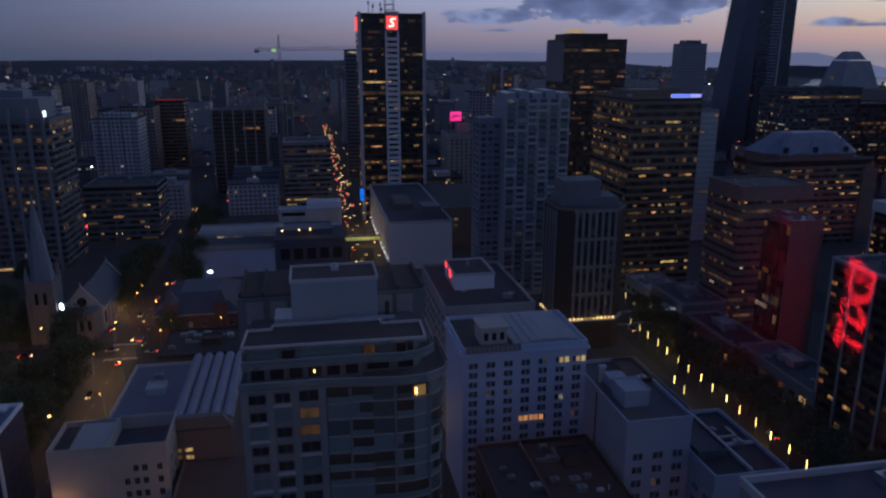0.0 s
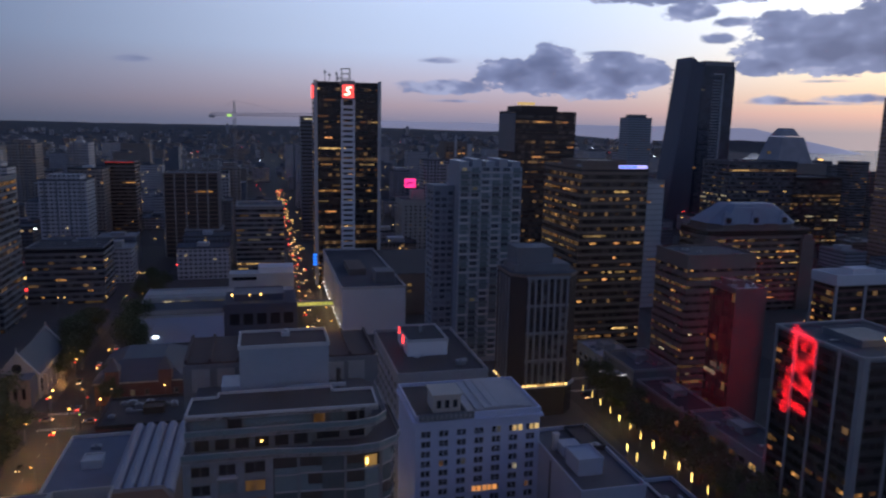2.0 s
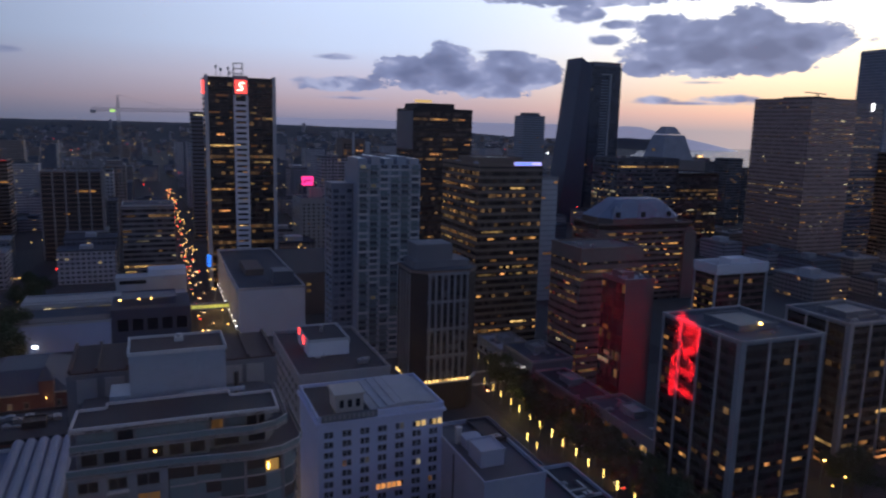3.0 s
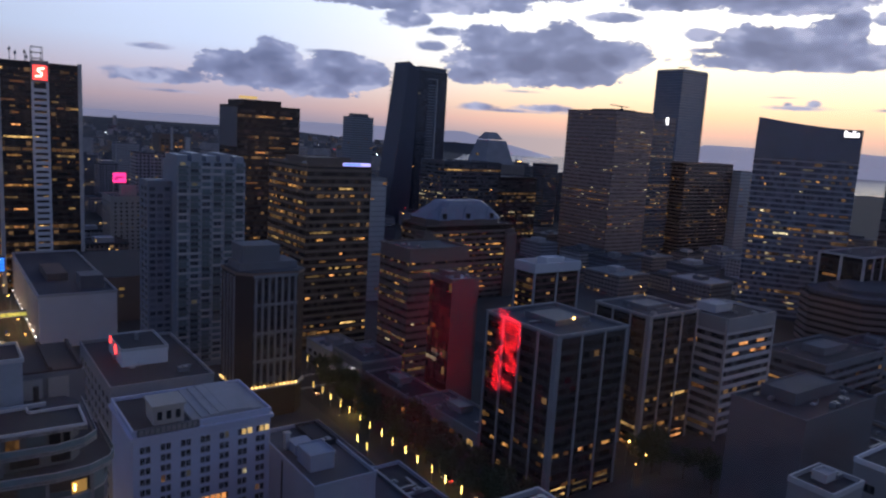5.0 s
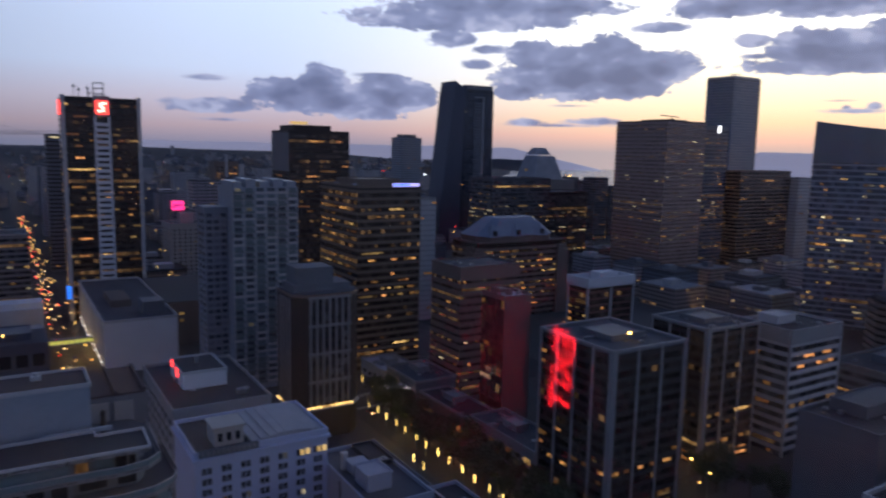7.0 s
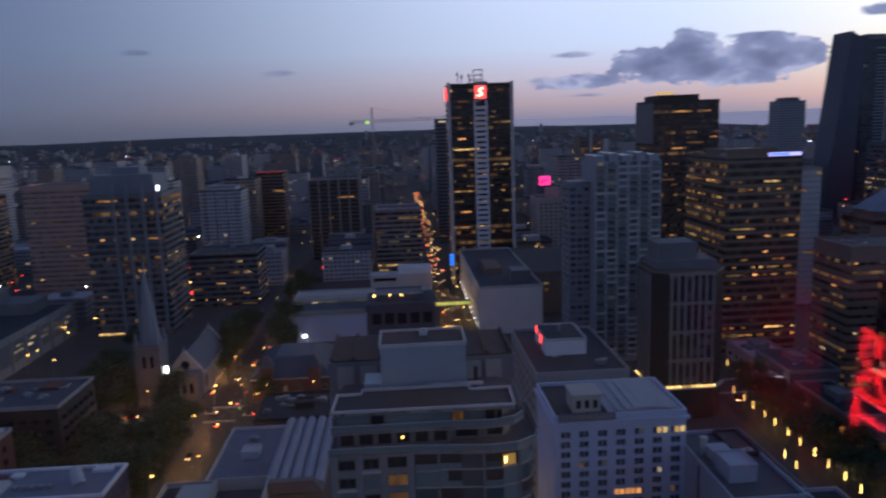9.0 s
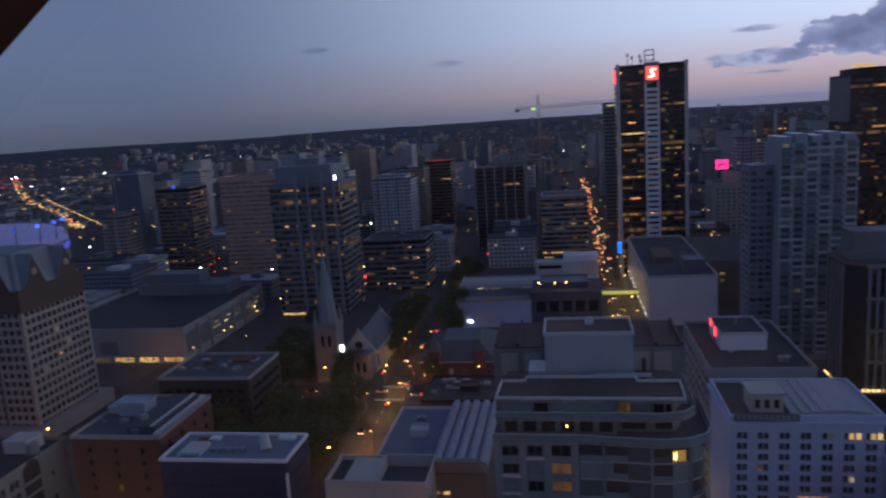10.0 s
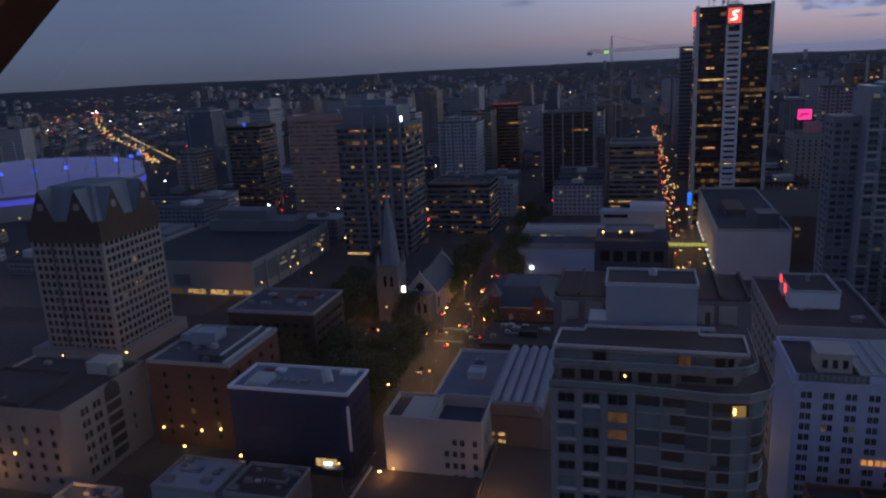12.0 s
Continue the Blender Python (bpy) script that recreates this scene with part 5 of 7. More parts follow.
part("sloped_roof", Shape().prism([(-41.5, -13), (2.8, -13), (2.8, -3), (-41.5, -3)], 14.3, 15.2, 0.96), BROWN, mall)
part("stacked_box", Shape().box(2.4, 42.8, 67.5, 79.5, 8, 19.1), PALE, mall, "white stacked roof box")
part("stacked_box", Shape().box(20.6, 42.8, 69.5, 83.5, 8, 22.6), WHITE, mall, "white stacked roof box")
part("box_window", Shape().box(4.4, 19.4, 67.3, 67.6, 14.9, 17.1), GLASS, mall)
part("wing_terrace", Shape().box(8, 34, -6, 12, 19.3, 22.5).ring(7.6, 34.4, -6.4, 12.4, 22.3, 23.0, 0.4), SLATE_BLUE, mall)
for u, wide in ((-30, 5), (-22, 7), (-10, 3), (-4, 6)):
    part("canopy_light", Shape().box(u, u + wide, 17.7, 18.0, 14.4, 14.9), PALE_LIT, mall, "dim light under the long roof")
for u in (7, 16, 22):
    part("roof_lamp", Shape().box(u, u + 0.6, -7, -6.5, 22.4, 23.3), AMBER, mall)
for k in range(5):
    part("window", Shape().box(6 + k * 7, 11 + k * 7, -13.2, -12.9, 8, 14), GLASS, mall)
part("wall_lamp", Shape().box(-32, -30, -14.5, -14.0, 3.4, 4.1), COLD, mall)

punched("pale building with magenta lit roof sign", 122, 160, 637, 672, 47, 3.4, CREAM, "SW", 4, (1.6, 1.6), 0.05, roof=ROOF, edge=CREAM, seed=121, box=(-2, 0, 12, 10, 8))
sg = thing("roof_sign", 129, 640, 54, 0, "glowing magenta rooftop sign on a frame", "sign")
part("panel", Shape().box(-4.5, 5.5, -1, 0, 5, 13), PINK, sg)
part("panel_mark", Shape().box(-2.5, 3.5, -1.2, -1, 8.5, 10.2).box(-3.5, -1, -1.2, -1, 7, 8.6), glow("sign_dark_pink", (0.5, 0.02, 0.2), 1.0, 0.1), sg)
part("frame", Shape().tube((-4, 0, -7), (-4, 0, 5), 0.3, 0.3).tube((5, 0, -7), (5, 0, 5), 0.3, 0.3), METAL, sg)
bs = thing("street_sign", 27.2 + 10, 500, 0, 0, "tall blue glowing blade sign on a wall", "sign")
part("panel", Shape().box(-4, -1, -0.9, 0.5, 17, 26), DARK, bs)
for k in range(4):
    part("sign_cell", Shape().box(-3.8, -1.2, -1.05, -0.9, 17.4 + k * 2.15, 19.0 + k * 2.15), BLUESIGN, bs)
part("bracket", Shape().box(-1, 4, -0.5, 0.3, 17.5, 18).box(-1, 4, -0.5, 0.3, 25, 25.5).box(3.4, 4, -0.5, 0.3, 0, 25.5), METAL, bs)
nf = punched("narrow far tower with pale fin", 200, 226, 796, 822, 96, 3.3, BROWN, "S", 4, (2.4, 1.6), 0.35, (WARM, ORANGE), seed=122)
part("fin_wall", Shape().prism([(13.2, -13.6), (20, -13.6), (20, -6), (13.2, -6)], 0, 94, 0.72), PALE, nf, "pale curved fin wall")
part("fin_wall", Shape().box(-1.2, 1.2, -13.8, -12.9, 20, 104), PALE, nf)
fb = office("far dark tower behind the bank", 38, 68, 719, 745, 120, 3.6, GREY, DARK, 1.5, "S", 0.02, (WARM,), 3, seed=123, roof=ROOF_LT)
part("roof_light", Shape().box(-13, 4, -13.4, -13.05, 117.6, 118.9), PALE_LIT, fb, "pale lit strip under the roof")
frm = office("unfinished concrete tower frame", -80, -36, 643, 685, 70, 3.6, DARK, BROWN, 0.8, "SE", 0.02, (WARM,), 4, fins=9, fin=CONCRETE, fin_w=1.2, seed=124, name="concrete_frame_tower")


def crane():
    ob = thing("tower_crane", -21, 636, 0, 0, "tower crane with lit cab and long jib", "crane")
    s = Shape()
    for sx in (-0.9, 0.9):
        for sy in (-0.9, 0.9):
            s.tube((sx, sy, 0), (sx, sy, 118), 0.22, 0.22, 4)
    for k in range(40):
        z = k * 2.95
        s.tube((-0.9, -0.9, z), (0.9, -0.9, z + 2.95), 0.12, 0.12, 4).tube((0.9, 0.9, z), (0.9, -0.9, z + 2.95), 0.12, 0.12, 4)
    part("mast", s, METAL, ob)
    j = Shape()
    for y, z in ((-0.7, 119), (0.7, 119), (0, 121)):
        j.tube((-20, y, z), (70, y, z + 1.5), 0.2, 0.15, 4)
    for k in range(30):
        j.tube((-20 + k * 3, -0.7, 119), (-18.5 + k * 3, 0, 121.4), 0.1, 0.1, 4).tube((-18.5 + k * 3, 0, 121.4), (-17 + k * 3, 0.7, 119), 0.1, 0.1, 4)
    part("jib", j, METAL, ob)
    part("peak", Shape().tube((-1, 0, 121), (0, 0, 132), 0.4, 0.25, 4).tube((1, 0, 121), (0, 0, 132), 0.4, 0.25, 4).tube((0, 0, 132), (45, 0, 121.5), 0.08, 0.08, 3).tube((0, 0, 132), (-18, 0, 120.5), 0.08, 0.08, 3), METAL, ob)
    part("counterweight", Shape().box(-20, -16, -1.2, 1.2, 117.4, 119.6), METAL, ob)
    part("cab_light", Shape().box(-6, -2.4, -1.4, -0.9, 118.4, 120.4), GREEN, ob, "lit green cab panel")


crane()
top = Shape()
for fx in (-3, 5, 13, 21.4):
    for fy in (-20, 0):
        top.box(fx - 0.6, fx + 0.6, fy, fy + 1.2, 70, 80)
for z in (73.5, 79):
    top.box(-3.6, 22, -20, -19, z, z + 1).box(-3.6, 22, 0, 1, z, z + 1).box(-3.6, -2.6, -20, 1, z, z + 1).box(21, 22, -20, 1, z, z + 1)
part("open_frame", top, CONCRETE, frm, "bare concrete frame")

# ---- left: the church, the blue box, brick and cream buildings ----


def church():
    ob = thing("church", -110, 309, 0, 0, "grey stone church with tall slate spire and gabled nave", "church")
    part("tower", Shape().box(-5, 5, -6, 5, 0, 27).box(-5.4, 5.4, -6.4, 5.4, 25, 26).box(-5.5, -4, -6.6, -5, 0, 21).box(4, 5.5, -6.6, -5, 0, 21), CHURCH, ob)
    part("spire", Shape().prism([(4.6 * math.cos(i * math.pi / 4 + 0.39), 4.6 * math.sin(i * math.pi / 4 + 0.39) - 0.5) for i in range(8)], 27, 62, 0.03), SPIRE, ob, "pale slate spire")
    for sx in (-4.4, 4.4):
        for sy in (-5.4, 4.4):
            part("pinnacle", Shape().prism([(sx - 0.8, sy - 0.8), (sx + 0.8, sy - 0.8), (sx + 0.8, sy + 0.8), (sx - 0.8, sy + 0.8)], 27, 34, 0.05), SPIRE, ob)
    part("front_block", Shape().box(5, 19, -4, 6, 0, 12).box(5.2, 9, -5, -4, 0, 17), CHURCH, ob)
    part("nave", Shape().box(4.5, 19.5, 6, 46, 0, 11), CREAM, ob)

    def gabled(y0, y1, z0, z1, half):
        g = Shape()
        g.v = [(12 - half, y0, z0), (12 + half, y0, z0), (12, y0, z1), (12 - half, y1, z0), (12 + half, y1, z0), (12, y1, z1)]
        g.f, g.m = [[0, 1, 2], [5, 4, 3], [0, 2, 5, 3], [1, 4, 5, 2], [0, 3, 4, 1]], [0] * 5
        return g
    part("nave_roof", gabled(5.6, 46, 11, 19.5, 8.2), SLATE, ob)
    for y in (4.6, 46.0):
        part("gable_wall", gabled(y, y + 1.0, 10.5, 21.0, 8.6), CREAM, ob, "pale stepped gable wall")
        part("gable_cross", Shape().box(11.8, 12.2, y + 0.3, y + 0.7, 21, 22.4), CREAM, ob)
    for k in range(6):
        part("nave_window", Shape().box(19.5, 19.7, 8 + k * 6.4, 9.8 + k * 6.4, 3, 7.5).tube((19.45, 8.9 + k * 6.4, 7.5), (19.7, 8.9 + k * 6.4, 7.5), 0.9, 0.9, 12), GLASS, ob)
        part("buttress", Shape().prism([(19.5, 11.2 + k * 6.4), (21, 11.2 + k * 6.4), (21, 12.4 + k * 6.4), (19.5, 12.4 + k * 6.4)], 0, 9, 0.8), CREAM, ob)
    part("belfry_lamp", Shape().box(6.4, 7.6, -5.4, -5.05, 14.4, 16.6).tube((7, -5.35, 16.6), (7, -5.1, 16.6), 0.6, 0.6, 10), COLD, ob, "bright white arched window lamp")
    for u in (-2.2, 1.0):
        part("tower_window", Shape().box(u, u + 1.3, -6.2, -5.9, 17, 22), GLASS, ob)
    part("rose_window", Shape().tube((12, 4.7, 14), (12, 4.4, 14), 2.0, 2.0, 12), GLASS, ob)
    for u in (10.5, 13.5, 16.5):
        part("front_window", Shape().box(u - 0.7, u + 0.7, -4.2, -3.9, 4, 8.5), GLASS, ob)


church()


def blue_box():
    ob = thing("blue_office_building", -96.3, 181.8, 0, 0, "dark blue clad office building with bright roof edge", "building")
    w, d, h = 37.6, 17, 26
    part("wall", Shape().box(-w / 2, w / 2, -d / 2, d / 2, 0, h), BLUE, ob)
    part("roof", Shape().box(-w / 2 + 0.4, w / 2 - 0.4, -d / 2 + 0.4, d / 2 - 0.4, h, h + 0.2), BLUE_ROOF, ob)
    part("roof_sheet", Shape().box(-15, -9.5, -6, -3, h + 0.2, h + 0.5).box(-10, -7, 4, 6.5, h + 0.2, h + 0.9).box(11, 16, 5, 7.5, h + 0.2, h + 1.0), WHITE, ob, "crumpled white roof sheeting")
    part("parapet", Shape().ring(-w / 2 - 0.2, w / 2 + 0.2, -d / 2 - 0.2, d / 2 + 0.2, h, h + 0.9, 0.7), WHITE, ob, "white roof edge")
    part("downpipe", Shape().box(w / 2 - 0.5, w / 2 + 0.25, -d / 2 - 0.25, -d / 2 + 0.3, 9, h - 3), WHITE, ob)
    part("roof_tank", Shape().tube((10, -1, h), (8, 2, h + 3.2), 1.6, 1.5, 14).box(-14, -8, -6, 1, h + 0.2, h + 1.6), PALE, ob)
    part("roof_patch", Shape().box(-14, -9, 2, 6, h + 0.2, h + 0.5), BRICK, ob, "red roof patch")
    for k in range(5):
        part("roof_unit", Shape().box(-6 + k * 2.2, -4.8 + k * 2.2, -3, -1.5, h + 0.2, h + 1.2), METAL, ob)
    for z in (4, 8, 12, 16, 20):
        for k in range(9):
            part("window", pane_mesh(2.4, 1.7, NAVY_PANE, BLUE), None, ob, at=pose(-15.6 + k * 3.9, -d / 2, z))
        for k in range(4):
            part("window", pane_mesh(2.4, 1.7, NAVY_PANE, BLUE), None, ob, at=face_at("E", w, d, -6 + k * 4, z))
    part("door_canopy", Shape().box(10, 16, -d / 2 - 2, -d / 2, 3.4, 3.8), METAL, ob)
    part("lobby_window", lit_mesh(6.5, 2.6, YELLOW_ROOM), None, ob, at=pose(10.5, -d / 2 - 0.05, 3.2))
    part("lobby_lamp", lit_mesh(2.6, 1.2, WHITESIGN), None, ob, at=pose(11.0, -d / 2 - 0.12, 3.6))


blue_box()

cr = thing("cream_building", -57.2, 171, 0, 0, "small cream rendered building with blank wall", "building")
part("wall", Shape().box(-6.3, 6.3, -7, 7.5, 0, 24.6), CREAM, cr)
part("parapet", Shape().ring(-6.3, 6.3, -7, 7.5, 24.6, 26.2, 0.4), CREAM, cr)
part("roof", Shape().box(-6, -1.5, -6.6, 7.1, 24.5, 24.8), ROOF_DK, cr)
part("roof_block", Shape().box(-1.5, 5.9, -6.6, 6, 24.5, 26.0), CREAM, cr)
part("roof_pit", Shape().box(-1.5, 5.9, 6, 7.1, 24.5, 24.7), ROOF_DK, cr)
c2 = thing("cream_building", -43.8, 171.3, 0, 0, "cream older building with sunken roof and small windows", "building")
part("wall", Shape().box(-7.0, 7.0, -7.5, 8, 0, 22.6), CREAM, c2)
part("high_parapet", Shape().ring(-7.0, 7.0, -7.5, 8, 22.6, 26.2, 0.4), CREAM, c2)
part("roof", Shape().box(-6.6, 6.6, -7.1, 7.6, 22.5, 22.75), ROOF, c2)
for k in range(6):
    for u in (-2.6, -0.4, 1.6, 5.0):
        if u > -2 or k in (0, 3, 4):
            part("window", pane_mesh(1.15, 1.7, GLASS, CREAM), None, c2, at=pose(u, -7.5, 2.2 + k * 3.4))
    for u in (-4, 0, 4):
        part("window", pane_mesh(1.15, 1.7, GLASS, CREAM), None, c2, at=face_at("E", 14, 15, u, 2.2 + k * 3.4))


DECK = mat("brown_parking_deck", (0.12, 0.095, 0.08), 0.9, vary=0.3)
pd = thing("parking_deck", -51, 142, 0, 0, "brown flat parking deck with two amber lamps", "parking deck")
part("deck", Shape().box(-17, 15.5, -20, 21.6, 0, 10.3), DECK, pd)
part("kerb_wall", Shape().box(-17, -16.6, -20, 21.4, 10.3, 11.3).box(-16.6, 15.5, -20, -19.6, 10.3, 11.3), CONCRETE, pd)
for u, v in ((-12.5, 15.5), (-9.5, 17.5)):
    part("deck_lamp", Shape().tube((u, v, 10.3), (u, v, 13.7), 0.07, 0.05, 6).box(u - 0.1, u + 0.6, v - 0.15, v + 0.15, 13.7, 13.9), METAL, pd)
    part("lamp_head", Shape().box(u + 0.1, u + 0.7, v - 0.25, v + 0.25, 13.3, 13.7), AMBER, pd)
pd2 = thing("parking_deck", -24.5, 148, 0, 0, "higher brown parking deck beside the vaulted building", "parking deck")
part("deck", Shape().box(-10.9, 10, -24, 27, 0, 13.9), DECK, pd2)
part("kerb_wall", Shape().box(-10.9, -10.5, -24, 26, 13.9, 14.9), BROWN, pd2)


def wavy_roof():
    ob = thing("vaulted_building", -30.8, 195, 0, 0, "low brown building under a row of pale roof vaults", "building")
    part("wall", Shape().box(-7.6, 7.6, -19.4, 25, 0, 22.4), BROWN, ob)
    for i in range(5):
        s, u = Shape(), -8 + i * 3.2
        n = 6
        for j in range(n + 1):
            a = math.pi * j / n
            for y in (-17, 26):
                s.v.append((u + 1.6 - 1.6 * math.cos(a), y, 23 + 1.9 * math.sin(a)))
        s.f = [[2 * j, 2 * j + 2, 2 * j + 3, 2 * j + 1] for j in range(n)] + [[2 * j for j in reversed(range(n + 1))], [2 * j + 1 for j in range(n + 1)]]
        s.m = [0] * len(s.f)
        part("roof_vault", s, VAULT, ob, "pale roof vault")
    part("gable", Shape().prism([(-8, -20), (8, -20), (8, -17), (-8, -17)], 23, 26, 0.7), BROWN, ob)
    for k in range(2):
        for z in (14.5, 16.6):
            part("lit_window", lit_mesh(1.9, 0.9, YELLOW), None, ob, at=pose(-6 + k * 2.8, -19.5, z))


wavy_roof()
punched("low flat-roofed building with pale roof", -56, -39, 180, 222, 21, 4, CONCRETE, "SW", 5, (2, 2), 0, roof=BLUE_ROOF, edge=PALE, box=(1, 2, 5, 5, 2), name="shop_building", seed=132)
for (a, b, c, d_, hh, sd) in ((-57, -29, 224, 247, 11, 133), (-56, -28, 250, 276, 12, 134)):
    punched("low dark-roofed shop row with roof clutter", a, b, c, d_, hh, 4, BRICK_DK, "SW", 5, (2, 2), 0.02, roof=ROOF_DK, edge=DARK, box=(3, 0, 7, 6, 2), name="shop_building", seed=sd, units=9)


def old_hall():
    ob = thing("brick_hall", -50, 322, 0, 0, "old dark brick hall with hipped slate roof", "building")
    part("wall", Shape().box(-17, 17, -20, 22, 0, 10), BRICK_DK, ob)
    part("roof", Shape().prism([(-18, -21), (18, -21), (18, 23), (-18, 23)], 10, 16, 0.45), SLATE, ob)
    for sx in (-10, 10):
        part("turret", Shape().box(sx - 2.5, sx + 2.5, -22, -17, 0, 15), BRICK_DK, ob)
        part("turret_roof", Shape().prism([(sx - 3, -22.5), (sx + 3, -22.5), (sx + 3, -16.5), (sx - 3, -16.5)], 15, 20, 0.1), SLATE, ob)
    for k in range(6):
        part("window", pane_mesh(1.4, 2.2, PALE_LIT if k == 2 else GLASS, CREAM), None, ob, at=pose(-14 + k * 5.6, -20, 4))
    part("cornice", Shape().ring(-17.5, 17.5, -20.5, 22.5, 9.2, 9.9, 0.7), CREAM, ob)


old_hall()
for a, b, c, d_, hh, sd in ((-128, -108, 150, 166, 6, 136), (-104, -86, 148, 163, 8, 137), (-150, -134, 128, 146, 7, 138)):
    punched("low shed-like building with cluttered flat roof", a, b, c, d_, hh, 3.2, (GREY, TOWER_BLUE, STONE)[sd % 3], "SE", 5, (1.6, 1.4), 0.1, roof=(ROOF, ROOF_LT, ROOF_DK)[sd % 3], edge=CONCRETE, name="shed_building", seed=sd, units=6, base=0.5)
bk = punched("red brick warehouse with stepped dark roof", -149, -120, 182, 214, 28.5, 4, BRICK, "SE", 7, (1.4, 1.8), 0.02, roof=ROOF, edge=CONCRETE, name="brick_warehouse", seed=141, units=5)
part("roof_step", Shape().box(2, 11.0, -12, 14, 28.5, 30.5), ROOF, bk)
part("roof_ledge", Shape().box(12.0, 13.2, -15, 15, 28.5, 29.8).box(9.4, 10.2, -12, 14, 30.5, 30.9), PALE, bk, "long pale roof ledge")
part("roof_house", Shape().box(-9, 0.5, 0, 7, 28.5, 32.6).ring(-9.2, 0.7, -0.2, 7.2, 32.5, 33.0, 0.3).box(-14, -9, 2, 12, 28.5, 31.0), TOWER_BLUE, bk, "pale blue-grey roof house")
part("roof_tank", Shape().tube((4, -6, 30.5), (4, -6, 31.9), 1.4, 1.2, 12), METAL, bk)
for k in range(4):
    part("wall_lamp", Shape().box(-12 + k * 7, -11.6 + k * 7, -16.6, -16.1, 6 + k % 2, 6.4 + k % 2), GOLD, bk)
dk_ = punched("dark low office building with red-marked roof", -150, -114.5, 232, 260, 28, 3.8, DARK, "SE", 4, (2.4, 1.6), 0.0, roof=ROOF, edge=CONCRETE, name="office_building", seed=142, units=8)
part("roof_patch", Shape().box(3, 10, 4, 10, 28.1, 29.0).box(-8, -5, 3, 6, 28.1, 28.9), BRICK, dk_, "red roof plant")
gb = punched("pale older building with arched window column", -196, -154, 150, 186, 26, 3.9, STONE, "S", 4.4, (1.5, 2.0), 0.05, (WARM, YELLOW), roof=ROOF_DK, edge=STONE, name="older_office_building", seed=143, units=4)
part("roof_house", Shape().box(8, 16, 8, 15, 26, 30), CREAM, gb)
for k in range(6):
    for u in (-10.2, -8.4, -5.2, -3.4):
        part("window", pane_mesh(1.35, 2.2, GLASS, STONE), None, gb, at=face_at("E", 42, 36, u, 2.6 + k * 3.8))
    if k in (1, 2, 4):
        part("window", pane_mesh(1.0, 1.6, GLASS, STONE), None, gb, at=face_at("E", 42, 36, 10.5, 3.0 + k * 3.8))
    part("bay_panel", Shape().box(20.8, 21.3, -0.6, 5.6, 2.4 + k * 3.8, 5.0 + k * 3.8), DARK, gb, "dark recessed bay windows")
    part("bay_sill", Shape().box(20.9, 21.7, -0.9, 5.9, 1.6 + k * 3.8, 2.3 + k * 3.8), STONE, gb)
part("bay_arch", Shape().tube((20.8, 2.5, 24.0), (21.35, 2.5, 24.0), 3.1, 3.1, 20), DARK, gb, "dark arch over the bay windows")
part("roof_vent", Shape().tube((17, 9, 26), (17, 9, 29.2), 1.9, 1.7, 12), STONE, gb)
part("roof_step", Shape().box(-20, 6, -17, 4, 26, 27.6).ring(-20.5, 6.5, -17.5, 4.5, 27.2, 28.4, 0.5), ROOF_DK, gb)


def gabled_hotel():
    x0, x1, y0, y1, h = -244.5, -209, 240, 278, 54
    w, d = x1 - x0, y1 - y0
    ob = punched("pale gridded hotel tower with pointed dark gables", x0, x1, y0, y1, h, 3.5, HOTEL, "SE", 3.0, (1.9, 2.1), 0.01, (PALE_LIT,), roof=ROOF_DK, edge=MANSARD, name="hotel_tower", seed=151, base=4, top=0.5, margin=1.0, units=0)
    part("upper_storeys", Shape().box(-w / 2 + 1, w / 2 - 1, -d / 2 + 1, d / 2 - 1, h, h + 7), MANSARD, ob)
    part("hipped_roof", Shape().prism([(-w / 2 + 0.5, -d / 2 + 0.5), (w / 2 - 0.5, -d / 2 + 0.5), (w / 2 - 0.5, d / 2 - 0.5), (-w / 2 + 0.5, d / 2 - 0.5)], h + 6.5, h + 20.5, 0.62), COPPER_DK, ob, "weathered copper hipped roof")
    for face, n in (("S", 2), ("E", 2)):
        for i in range(n):
            u = -span(face, w, d) / 2 + (i + 0.5) * span(face, w, d) / n
            g = Shape()
            g.v = [(-6.6, -0.6, h + 6), (6.6, -0.6, h + 6), (0, -0.6, h + 20), (-6.6, 12, h + 6), (6.6, 12, h + 6), (0, 12, h + 20)]
            g.f, g.m = [[0, 1, 2], [5, 4, 3], [0, 2, 5, 3], [1, 4, 5, 2], [0, 3, 4, 1]], [0, 0, 1, 1, 0]
            part("gable", g, (MANSARD, COPPER_DK), ob, "brown gable under weathered copper", at=face_at(face, w, d, u, 0))
            part("gable_window", Shape().tube((0, -0.8, h + 13), (0, -0.5, h + 13), 1.5, 1.5, 12), HOTEL, ob, at=face_at(face, w, d, u, 0))
    part("mansard_skirt", Shape().ring(-w / 2 - 0.3, w / 2 + 0.3, -d / 2 - 0.3, d / 2 + 0.3, h - 2, h + 7, 0.8), MANSARD, ob)
    for u in (-w / 2 + 10.6, -w / 2 + 21.2):
        part("slot", Shape().box(u - 0.6, u + 0.6, -d / 2 - 0.05, -d / 2 + 0.2, 2, h), DARK, ob)
    part("podium", Shape().box(-w / 2 - 6, w / 2 + 4, -d / 2 - 4, d / 2 + 4, 0, 6), HOTEL, ob)


gabled_hotel()


